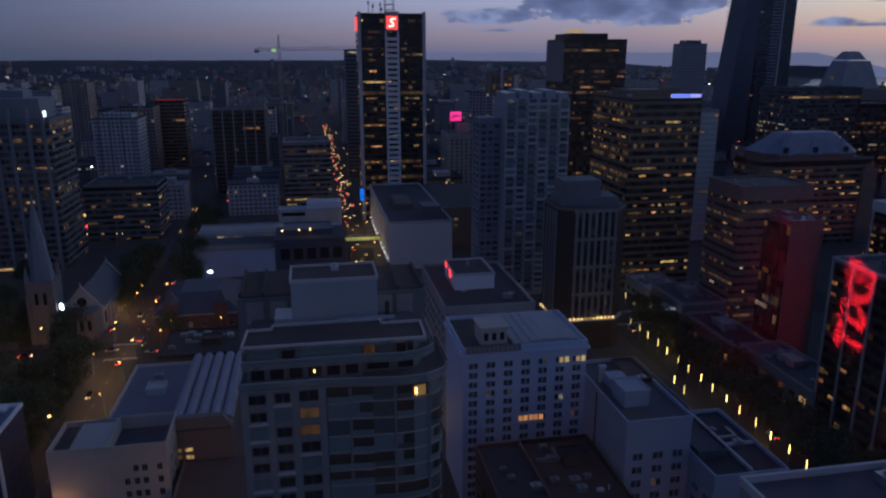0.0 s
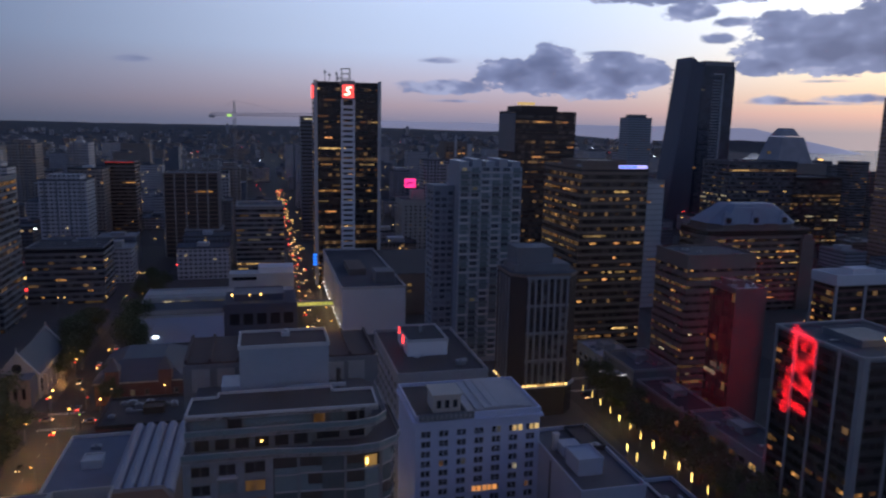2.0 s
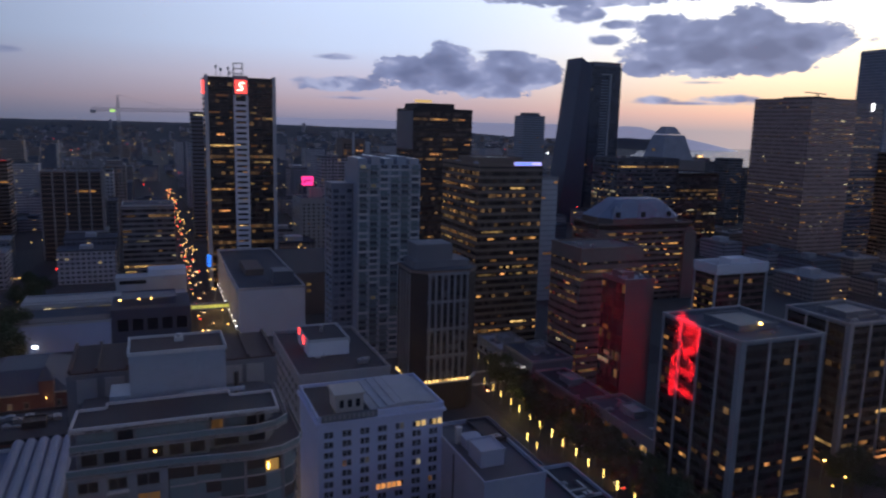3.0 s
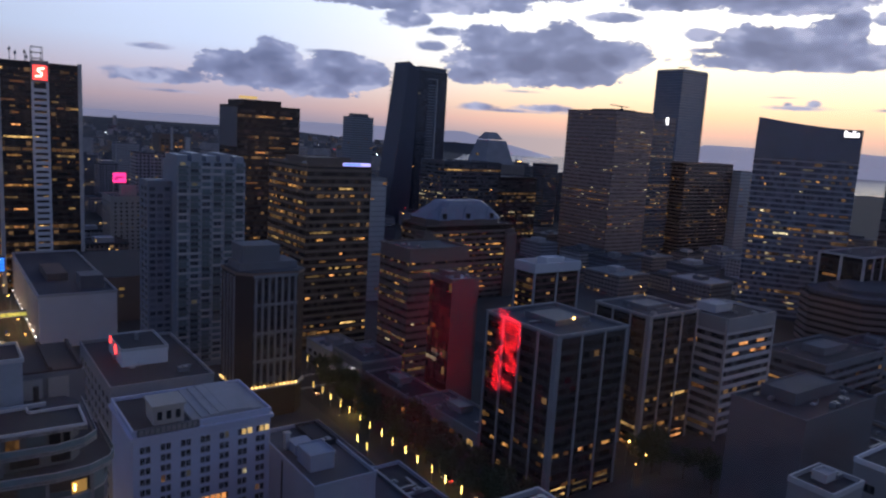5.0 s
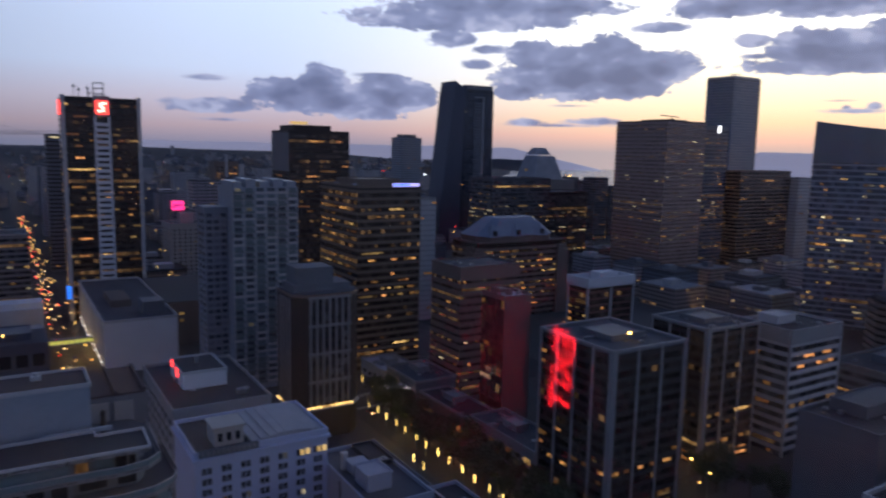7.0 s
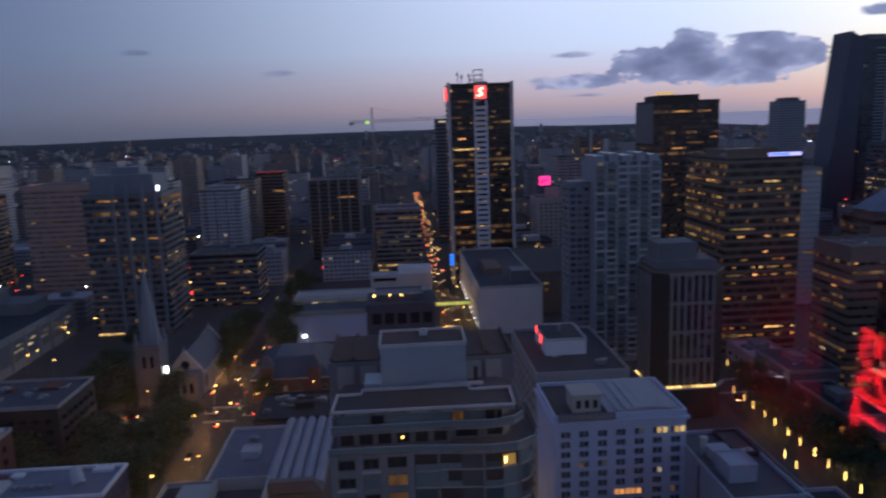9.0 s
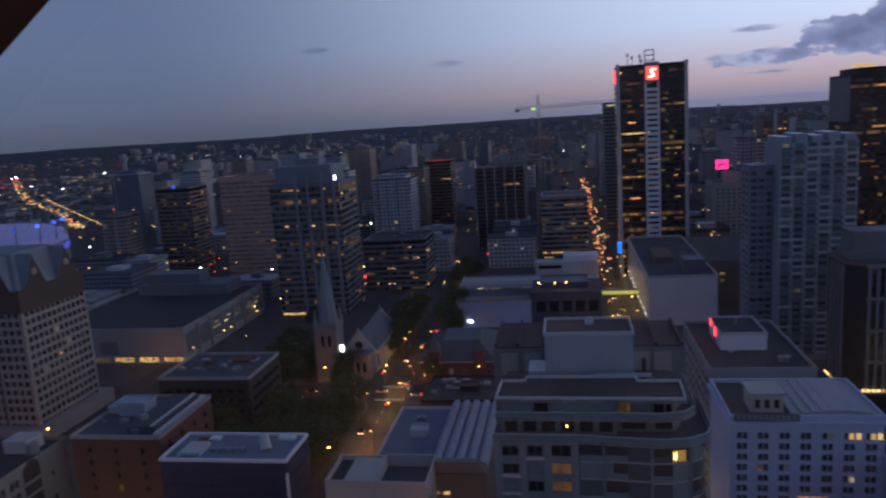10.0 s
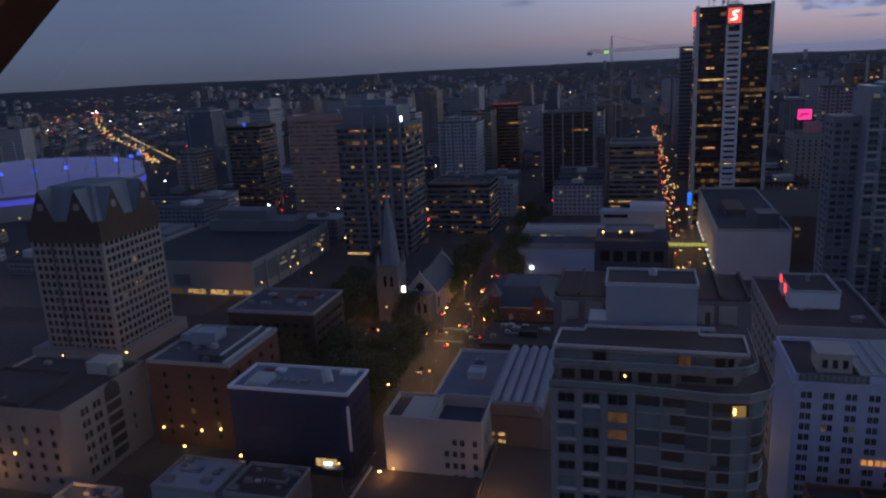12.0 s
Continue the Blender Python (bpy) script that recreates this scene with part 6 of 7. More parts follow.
def post_hall():
    ob = thing("post_hall", -238, 380, 0, 0, "wide low pale concrete hall with dark roof", "building")
    w, d, h = 84, 100, 18
    part("wall", Shape().box(-w / 2, w / 2, -d / 2, d / 2, 0, h), CONCRETE, ob)
    part("roof", Shape().box(-w / 2 + 1, w / 2 - 1, -d / 2 + 1, d / 2 - 1, h, h + 0.4), ROOF_DK, ob)
    part("parapet", Shape().ring(-w / 2 - 0.3, w / 2 + 0.3, -d / 2 - 0.3, d / 2 + 0.3, h - 0.5, h + 1.2, 0.8), CONCRETE, ob)
    for k in range(7):
        y0 = -d / 2 + 2 + k * 14
        part("wall_panel", Shape().box(w / 2 - 0.1, w / 2 + 0.25, y0, y0 + 11, 5, 15.5), GREY, ob, "grey recessed wall panel")
        part("frame_rib", Shape().box(w / 2 - 0.1, w / 2 + 1.0, y0 + 11.6, y0 + 12.8, 0, 17.2), CONCRETE, ob)
        if k > 1:
            part("lit_window", Shape().box(w / 2 + 0.2, w / 2 + 0.35, y0 + 1, y0 + 5 + k % 3 * 2, 9.5, 10.3).box(w / 2 + 0.2, w / 2 + 0.35, y0 + 3, y0 + 8, 12.2, 12.8), PALE_LIT, ob)
    for k in range(6):
        part("lobby_window", lit_mesh(11, 2.6, YELLOW), None, ob, at=pose(-35 + k * 14, -d / 2, 1.0))
    for k in range(3):
        part("window", Shape().box(-38 + k * 16, -28 + k * 16, -d / 2 - 0.3, -d / 2 + 0.1, 5, 12), GREY, ob)
    part("rear_tower", Shape().box(-30, 30, 26, 46, h, h + 7).box(-26, 10, 30, 44, h + 7, h + 13), GREY, ob)


post_hall()
ft = office("dark glass tower with tall pale fins", -179, -135, 419, 456, 82, 3.7, GREY, GREY, 1.2, "SE", 0.09, (WARM, WARM, YELLOW), 2.4, panes=P_GREY, roof=ROOF, edge=GREY, seed=161, runs=0.6, name="finned_tower")
for u in (-5, 2.5, 11.5, 19):
    part("tall_fin", Shape().box(u - 0.7, u + 0.7, -20, -18.4, 0, 88), WING, ft)
part("roof_house", Shape().box(-20, 16, -12, 14, 82, 93).box(-10, 6, -4, 10, 93, 97), WING, ft)
part("roof_lamp", Shape().box(19, 21, -19, -18.5, 84, 87), COLD, ft, "bright white roof lamp")
office("low dark banded office block", -141, -97, 482, 516, 35, 3.6, GLASS, GREY, 1.6, "SE", 0.05, (WARM, YELLOW), 3, roof=ROOF_DK, edge=GREY, seed=162)
office("grey office building with lit floors", -20, 16, 575, 610, 50, 3.8, GLASS, CONCRETE, 1.6, "SE", 0.15, (PALE_LIT, YELLOW), 3, roof=ROOF, edge=PALE, seed=163)
bl_ = office("blue-grey tower with lit base", -341, -310, 560, 590, 73, 3.5, GLASS, BROWN, 1.6, "SE", 0.06, (WARM,), 3, seed=164)
part("roof_lamp", Shape().box(0.5, 2.5, -15.4, -14, 73.5, 75.8), BLUELAMP, bl_, "bright blue roof lamp")
office("brown concrete tower block with few lights", -262, -215, 520, 552, 82, 3.5, ROSE_STONE, ROSE_STONE, 1.8, "SE", 0.03, (WARM,), 3, seed=165, panes=P_ROSE)


rn = office("brown far tower with a red neon roof line", -147, -120, 760, 790, 73, 3.5, GLASS_BRONZE, BROWN, 1.6, "SE", 0.03, (WARM,), 3, seed=166)
part("neon_line", Shape().box(-13, 13, -15.6, -15.2, 72.9, 73.5), glow("dim_neon", (1.0, 0.08, 0.07), 0.3, 0.0), rn, "red neon roof line")


def stadium():
    ob = thing("stadium", -600, 600, 0, 0, "domed stadium glowing lilac with blue mast lamps", "stadium")
    R, k = 112, 64
    s = Shape()
    prof = [(R, 0), (R, 22), (R - 2, 30), (R - 12, 34), (R - 45, 38), (20, 41)]
    for i in range(k):
        a = 6.2832 * i / k
        s.v += [(rr * math.cos(a), rr * math.sin(a), z) for rr, z in prof]
    for i in range(k):
        for j in range(5):
            n, m = i * 6 + j, ((i + 1) % k) * 6 + j
            s.f.append([n, m, m + 1, n + 1])
            s.m.append(0 if j == 0 else 1)
    s.f.append([i * 6 + 5 for i in range(k)])
    s.m.append(1)
    # LED light on the roof is put in as the membrane's own emission
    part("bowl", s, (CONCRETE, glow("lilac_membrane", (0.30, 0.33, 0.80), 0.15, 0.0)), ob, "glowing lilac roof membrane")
    strip = Shape()
    for i in range(k):
        a, b = 6.2832 * i / k, 6.2832 * (i + 1) / k
        n = len(strip.v)
        strip.v += [((R + 0.4) * math.cos(t), (R + 0.4) * math.sin(t), z) for z in (14, 19) for t in (a, b)]
        strip.f.append([n, n + 1, n + 3, n + 2])
        strip.m.append(0)
    part("light_band", strip, glow("blue_band", (0.12, 0.12, 1.0), 0.5, 0.0), ob)
    mast = Shape().tube((0, 0, 20), (4, 0, 56), 0.7, 0.4, 6).tube((4, 0, 56), (-16, 0, 36), 0.15, 0.15, 3).mesh("mast", METAL)
    bulb = Shape().prism([(2.0 * math.cos(i), 2.0 * math.sin(i)) for i in (0, 1.57, 3.14, 4.71)], 41, 43.5).mesh("mast_lamp", BLUELAMP)
    for i in range(26):
        m = part("mast", mast, None, ob, at=Matrix.Rotation(6.2832 * i / 26, 4, "Z") @ pose(R - 2, 0, 0))
        if abs((6.2832 * i / 26 + 0.785 + 3.1416) % 6.2832 - 3.1416) < 1.35:
            part("mast_lamp", bulb, None, m)


stadium()

ship = thing("ship", 2120, 2413, 0.4, 35, "anchored freighter with orange deck lights", "ship")
part("hull", Shape().prism([(-40, -5), (36, -6), (48, 0), (36, 6), (-40, 5)], 0, 8, 1.05), BRICK_DK, ship)
part("bridge_house", Shape().box(-38, -26, -5, 5, 8, 22), PALE, ship)
for u in (-30, -5, 15, 35):
    part("deck_lamp", Shape().box(u - 2.5, u + 2.5, -6.5, -4, 9, 13), AMBER, ship)


# ---- the city beyond ----
KEEP = []
for o in list(bpy.data.objects):
    if o.parent is None and o.get("category") in ("building", "church", "stadium", "crane"):
        kids = [c for c in o.children if c.type == "MESH"]
        pts = [o.matrix_basis @ c.matrix_basis @ Vector(b) for c in kids[:1] for b in c.bound_box]
        if pts:
            KEEP.append((min(p.x for p in pts) - 4, max(p.x for p in pts) + 4, min(p.y for p in pts) - 4, max(p.y for p in pts) + 4))
WALLS = [city_wall("far_wall_grey", (0.25, 0.245, 0.26), (0.05, 0.053, 0.065), 0.04, (1.0, 0.62, 0.25)),
         city_wall("far_wall_brown", (0.19, 0.16, 0.145), (0.05, 0.046, 0.046), 0.04, (1.0, 0.55, 0.2)),
         city_wall("far_wall_pale", (0.29, 0.285, 0.295), (0.10, 0.105, 0.12), 0.035, (1.0, 0.75, 0.4)),
         city_wall("far_wall_glass", (0.10, 0.115, 0.14), (0.04, 0.048, 0.062), 0.05, (1.0, 0.68, 0.35))]
city = random.Random(99)


def free(x0, x1, y0, y1):
    for a, b, c, d in KEEP:
        if x0 < b and x1 > a and y0 < d and y1 > c:
            return False
    return True


def far_building(x0, x1, y0, y1, h, r):
    w, d = x1 - x0, y1 - y0
    tall = h > 38
    kind = r.choice(WALLS)
    word = {"far_wall_grey": "grey", "far_wall_brown": "brown", "far_wall_pale": "pale", "far_wall_glass": "dark glass"}[kind.name]
    ob = thing("city_tower" if tall else "city_block", (x0 + x1) / 2, (y0 + y1) / 2, 0, 0,
               ("tall %s tower among city blocks" if tall else "low %s city building with flat roof") % word, "building", "city buildings beyond")
    s = Shape().box(-w / 2, w / 2, -d / 2, d / 2, 0, h)
    if tall and r.random() < 0.5:
        s.box(-w / 2 * 0.7, w / 2 * 0.7, -d / 2 * 0.7, d / 2 * 0.7, h, h + 4)
    part("wall", s, kind, ob)
    if tall:
        for k in range(r.choice((0, 3, 4))):
            u = -w / 2 + (k + 0.5) * w / 4
            part("fin", Shape().box(u - 0.5, u + 0.5, -d / 2 - 0.6, -d / 2 + 0.1, 0, h + 1), r.choice((CONCRETE, GREY)), ob)
    part("roof", Shape().ring(-w / 2 - 0.3, w / 2 + 0.3, -d / 2 - 0.3, d / 2 + 0.3, h - 0.3, h + 0.8, 0.7).box(-w / 2 + 0.4, w / 2 - 0.4, -d / 2 + 0.4, d / 2 - 0.4, h, h + 0.15), r.choice((ROOF, ROOF_DK, ROOF_LT, CONCRETE)), ob)
    bw = r.uniform(0.15, 0.3) * min(w, d)
    part("plant_room", Shape().box(-bw, bw * 0.8, -bw * 0.7, bw, h, h + r.uniform(2, 4.5)), r.choice((GREY, CONCRETE, PALE)), ob)


sprawl = {m.name: Shape() for m in WALLS}
lids = Shape()
for i in range(24):
    gx = -1371.5 + 108 * i
    for j in range(13):
        cy = 305 + 92 * j
        for lot in range(4):
            r = random.Random(i * 1000 + j * 10 + lot)
            w, d = r.uniform(20, 40), r.uniform(18, 36)
            x0 = gx + 10 + (lot % 2) * 46 + r.uniform(0, 44 - w)
            y0 = cy + 6 + (lot // 2) * 42 + r.uniform(0, 39 - d)
            x1, y1 = x0 + w, y0 + d
            a, dist = math.degrees(math.atan2(x0 + w / 2, y0 + d / 2)), math.hypot(x0, y0)
            roll, tall = r.random(), r.random()
            hh = r.uniform(8, 22) if tall < 0.42 else r.uniform(22, 50) if tall < 0.72 else r.uniform(48, 88)
            hh = min(hh * min(1.0, 0.55 + dist / 1600), 112 - 0.028 * dist)
            if not -53 < a < 70 or dist < 340 or (dist < 520 and a > -20) or (-25 < a < 3 and dist < 500) or (a <= -25 and dist < 500):
                continue
            if (a > 30 and dist > 1150) or (a > 45 and dist > 900) or math.hypot(x0 + 600, y0 - 600) < 170:
                continue
            if roll > (0.9 if dist < 900 else 0.66) or not free(x0, x1, y0, y1) or (x0 < 40 and x1 > 16) or (x0 < -66 and x1 > -90):
                continue
            if -44 < a < -33 and dist > 880:
                hh = min(hh, 7)
            if (-150 < x0 < 20 and dist < 620) or (a < -18 and dist < 640):
                hh = min(hh, 24)
            if a < -37 and dist < 900:
                hh = min(hh, 9)
            if 4 < a < 21 and dist < 660 or 30 < a < 66 and dist < 820:
                hh = min(hh, 16)
            if (hh < 38 and dist > 800) or dist > 1000:
                sprawl[r.choice(WALLS).name].box(x0, x1, y0, y1, 0, hh)
                lids.box(x0 - 0.2, x1 + 0.2, y0 - 0.2, y1 + 0.2, hh, hh + 0.5).box(x0 + w * 0.3, x0 + w * 0.6, y0 + d * 0.3, y0 + d * 0.7, hh + 0.5, hh + 3)
            else:
                far_building(x0, x1, y0, y1, hh, r)

for _ in range(3200):
    a, dist = radians(city.uniform(-54, 34)), 1450 + 2500 * city.random() ** 1.2
    x, y = dist * math.sin(a), dist * math.cos(a)
    if abs(x - 20) < 16:
        continue
    w, d = city.uniform(8, 26), city.uniform(8, 22)
    hh = city.choice((6, 8, 9, 12, 14, 18, 26)) * (1.0 if city.random() < 0.93 else 2.0)
    lift = max(0.0, min((dist - 3000) * 0.056, 38 + (dist - 3675) * 0.072))
    if -0.76 < a < -0.58:
        hh = min(hh, 5)
    sprawl[city.choice(WALLS).name].box(x - w / 2, x + w / 2, y - d / 2, y + d / 2, lift - 2, lift + hh)
    lids.box(x - w / 2 - 0.2, x + w / 2 + 0.2, y - d / 2 - 0.2, y + d / 2 + 0.2, lift + hh, lift + hh + 0.5)
for m in WALLS:
    solid("distant_houses", sprawl[m.name], m, "countless small distant houses at dusk", "distant houses", kind="stuff")
solid("distant_roofs", lids, ROOF, "countless small distant flat roofs", "distant roofs", kind="stuff")


# ---- trees ----
def tree_meshes(seed, height, spread, leaves):
    r = random.Random(seed)
    t = Shape().tube((0, 0, 0), (0.1, 0.05, height * 0.45), 0.28, 0.17, 7)
    tips = []
    for i in range(9):
        a, z0 = r.uniform(0, 6.28), height * r.uniform(0.28, 0.5)
        tip = (math.cos(a) * spread * r.uniform(0.4, 0.85), math.sin(a) * spread * r.uniform(0.4, 0.85), height * r.uniform(0.55, 0.95))
        t.tube((0.05, 0, z0), tip, 0.11, 0.03, 5)
        tips.append(tip)
    tips.append((0, 0, height * 0.95))
    c = Shape()
    for i in range(leaves):
        p = r.choice(tips)
        q = Vector([r.gauss(p[k], spread * 0.24 if k < 2 else height * 0.09) for k in range(3)])
        if q.z < height * 0.3:
            continue
        s = r.uniform(0.22, 0.5)
        u = Vector((r.uniform(-1, 1), r.uniform(-1, 1), r.uniform(-0.6, 0.6))).normalized() * s
        v = u.cross(Vector((r.uniform(-1, 1), r.uniform(-1, 1), r.uniform(-1, 1)))).normalized() * s * 0.7
        n = len(c.v)
        c.v += [tuple(q - u), tuple(q + v), tuple(q + u), tuple(q - v)]
        c.f.append([n, n + 1, n + 2, n + 3])
        c.m.append(0)
    return t.mesh("trunk", BARK), c.mesh("crown", LEAF)


BIG = tree_meshes(8, 17, 7.0, 3600)
KINDS = [tree_meshes(1, 11, 4.2, 1500), tree_meshes(2, 9, 3.6, 1200), tree_meshes(3, 13, 4.8, 1800)]
tr = random.Random(5)


def tree(x, y, label="leafy street tree in full dark foliage", group="street trees", big=False):
    k = BIG if big else tr.choice(KINDS)
    ob = thing("tree", x, y, kerb(x, y) - 0.02, tr.uniform(0, 360), label, "tree", group)
    ob.scale = [tr.uniform(0.8, 1.2)] * 3
    part("trunk", k[0], None, ob)
    part("crown", k[1], None, ob)


for k in range(16):
    tree(138 + tr.uniform(-1, 1), 152 + k * 8.6)
    tree(147 + tr.uniform(-2, 2), 120 + k * 11)
for k in range(14):
    tree(-85.5 + tr.uniform(-1.5, 1), 205 + k * 9 if k < 8 else 262 + k * 9)
for k in range(12):
    tree(tr.uniform(-128, -87), tr.uniform(206, 277), "dark leafy park tree among lamps", "park trees")
for k in range(9):
    tree(-118 + tr.uniform(-5, 3), 297 + k * 4)
    tree(-88 + tr.uniform(-3, 3), 352 + k * 9)
    tree(-62 + tr.uniform(-2, 2), 298 + k * 6)
for k in range(10):
    tree(-140 + tr.uniform(-10, 10), 300 + k * 11, "dark leafy park tree among lamps", "park trees")
for k in range(8):
    tree(-70 + tr.uniform(-8, 10), 470 + k * 9)
for k in range(6):
    tree(205 + tr.uniform(-6, 6), 150 + k * 7)
    tree(212 + tr.uniform(-6, 6), 130 + k * 6)


for x, y in ((-124, 292), (-128, 305), (-122, 318), (-131, 330), (-90, 214), (-90, 268), (-124, 240), (-128, 258),
             (-98, 208), (-112, 210), (-105, 236), (-116, 246), (-97, 226), (-126, 230), (-127, 214), (-104, 222), (-119, 222), (-133, 268), (-126, 283), (-94, 284), (-120, 196), (-133, 200), (-87, 250),
             (-62, 352), (-64, 366), (-90, 366), (-92, 382), (-64, 384), (-66, 402), (-90, 402)):
    tree(x, y, "broad dark leafy park tree", "park trees", True)


# ---- street lamps, traffic lights and cars ----
def lamp_meshes(tall, head):
    pole = Shape().tube((0, 0, 0), (0, 0, tall), 0.10, 0.06, 6).tube((0, 0, tall), (0.9, 0, tall + 0.3), 0.05, 0.05, 5).tube((0, 0, 0), (0, 0, 0.8), 0.18, 0.16, 6)
    bulb = Shape().prism([(0.9 + 0.45 * math.cos(i * 1.047), 0.3 * math.sin(i * 1.047)) for i in range(6)], tall - 0.15, tall + 0.25, 0.6)
    return pole.mesh("pole", METAL), bulb.mesh("lamp_head", head)


STREET = lamp_meshes(8.5, AMBER)
PARK = lamp_meshes(5.0, COLD)
LANTERN_POLE = Shape().tube((0, 0, 0), (0, 0, 6.4), 0.11, 0.07, 6).mesh("pole", METAL)
LANTERN = Shape().prism([(0.15 * math.cos(i * 1.047), 0.15 * math.sin(i * 1.047)) for i in range(6)], 3.4, 6.2, 0.8).mesh("lantern", GOLD)


def street_lamp(x, y, rz=0, kind=STREET, label="tall street lamp with amber light"):
    ob = thing("street_lamp", x, y, kerb(x, y), rz, label, "street lamp", "street lamps")
    part("pole", kind[0], None, ob)
    part("lamp_head", kind[1], None, ob)


for x, n, y0, gap in ((132.4, 15, 158, 8.2), (122, 2, 207.4, 7.6), (145, 7, 268, 9.5)):
    for k in range(n):
        ob = thing("street_lamp", x + 0.4 * (k % 2), y0 + k * gap, kerb(x, 200), 0, "glowing yellow lantern column along the tree-lined street", "street lamp", "lantern columns")
        part("pole", LANTERN_POLE, None, ob)
        part("lantern", LANTERN, None, ob)
for y in (206, 232, 258, 279, 300, 326, 352):
    street_lamp(-70, y, 180)
for y in (219, 268, 301, 340):
    street_lamp(-83, y, 0)
for x in (-130, -110, -60, -40, -20):
    street_lamp(x, 299.5, -90)
for x, y in ((-79, 168), (-74, 150)):
    street_lamp(x, y, -90)
for y in (330, 352, 375, 405, 460, 490, 520):
    street_lamp(21, y, 0)
    street_lamp(36, y + 9, 180)
for k in range(10):
    street_lamp(-128 + (k * 17) % 40, 212 + (k * 23) % 62, 0, PARK, "small park lamp with white light")
for x, y in ((-170, 235), (-200, 232), (-225, 225), (-128, 226), (-140, 232), (-110, 166), (-130, 168), (-150, 300), (-165, 305), (-192, 330), (-190, 360), (-188, 400), (-185, 430)):
    street_lamp(x, y)
lr = random.Random(77)
for k in range(26):
    street_lamp(lr.uniform(-200, -60), lr.choice((287, 292, 320, 350, 366, 410, 462, 468, 530)) + lr.uniform(-2, 2), 90)
for x, y in ((203, 160), (208, 172), (199, 149), (196, 166), (205, 184), (190, 146)):
    street_lamp(x, y)
for x, y in ((330, 300), (350, 330), (372, 310), (300, 340), (420, 330), (440, 350), (355, 255), (470, 310)):
    street_lamp(x, y)


def car_meshes(paint):
    b = Shape().prism([(-2.2, -0.85), (2.2, -0.85), (2.25, 0), (2.2, 0.85), (-2.2, 0.85)], 0.3, 0.85, 0.97)
    c = Shape().prism([(-1.5, -0.75), (0.9, -0.75), (0.9, 0.75), (-1.5, 0.75)], 0.85, 1.42, 0.78)
    wheel = Shape()
    for y in (-0.85, 0.7):
        wheel.tube((0, y, 0.32), (0, y + 0.15, 0.32), 0.32, 0.32, 10)
    return b.mesh("body", paint), c.mesh("cabin", GLASS), wheel.mesh("wheels", DARK)


CARS = [car_meshes(mat("car_paint_" + n, c, 0.3, 0.2, vary=0.05, bump=0)) for n, c in (("silver", (0.4, 0.4, 0.42)), ("black", (0.02, 0.02, 0.022)), ("white", (0.7, 0.7, 0.7)), ("red", (0.3, 0.02, 0.02)))]
HEAD = Shape().box(2.15, 2.32, -0.75, -0.35, 0.5, 0.75).mesh("headlight", glow("headlight_white", (1.0, 0.60, 0.26), 8.0))
TAIL = Shape().box(-2.3, -2.15, -0.75, -0.35, 0.55, 0.8).mesh("tail_light", glow("tail_light_red", (1.0, 0.05, 0.03), 5.0))


def car(x, y, rz, k):
    words = ("silver", "black", "white", "red")[k]
    ob = thing("car", x, y, 0.0, rz, words + " car on the street with its lights on", "car", "cars in traffic")
    part("body", CARS[k][0], None, ob)
    part("cabin", CARS[k][1], None, ob)
    for u in (-1.35, 1.35):
        part("wheel_pair", CARS[k][2], None, ob, at=pose(u, 0, 0))
    for v in (0.0, 1.1):
        part("headlight", HEAD, None, ob, at=pose(0, v, 0))
        part("tail_light", TAIL, None, ob, at=pose(0, v, 0))


cr_ = random.Random(17)
for k in range(34):
    car(23.5 + 3.3 * (k % 3), 320 + k * 12.5 + cr_.uniform(-3, 3), -90 if k % 3 else 90, cr_.randrange(4))
for k in range(9):
    car(-79.5 + 3.2 * (k % 3), 178 + k * 25 + cr_.uniform(-4, 4), 90 if k % 3 else -90, cr_.randrange(4))
for k in range(7):
    car(134 + 4 * (k % 4), 150 + k * 31, 90 if k % 2 else -90, cr_.randrange(4))
for k in range(8):
    car(-130 + k * 16, 286 + 4 * (k % 2), 0 if k % 2 else 180, cr_.randrange(4))

# far streets: traffic as points of light
far_red, far_gold, far_cold = Shape(), Shape(), Shape()


def spark(s, x, y, z, r):
    s.prism([(x - r, y - r), (x + r, y - r), (x + r, y + r), (x - r, y + r)], z, z + 2 * r)


for k in range(80):
    y = 560 + 700 * (k / 80) ** 1.2
    spark(city.choice((far_red, far_gold, far_gold, far_gold, far_gold)), 28 + city.uniform(-6, 6), y, city.choice((1.0, 1.0, 7.5)), 0.25 + y / 3400)
ROUTE = ((-3036, 3517), (-1849, 2198), (-1298, 1555), (-1011, 1234), (-783, 1017), (-667, 883), (-622, 838))
for k in range(96):
    t = (k / 96) ** 0.8 * 5.99
    (ax, ay), (bx, by) = ROUTE[int(t)], ROUTE[int(t) + 1]
    q = t - int(t)
    x, y = ax + (bx - ax) * q, ay + (by - ay) * q
    wide = math.hypot(x, y) / 1050
    spark(city.choice((far_gold, far_cold, far_gold, far_red)) if t < 1.2 else city.choice((far_gold, far_gold, far_gold, far_gold, far_red)), x + city.uniform(-7, 7) * wide, y, 9 + city.uniform(-2, 2), city.uniform(0.35, 0.75) * wide)
for k in range(40):
    q = k / 40
    spark(far_gold, -1043 + 443 * q, 1313 - 462 * q, 9, 0.55)
for k in range(70):
    spark(city.choice((far_gold, far_gold, far_gold, far_red)), city.uniform(-330, -20), city.choice((556, 560, 620, 470, 690, 705)) + city.uniform(-4, 4), city.choice((1, 7, 8)), city.uniform(0.2, 0.4))
for k in range(30):
    spark(city.choice((far_gold, far_red, far_gold)), -152 + city.uniform(-5, 5), 520 + k * 9, city.choice((1, 7)), 0.8)
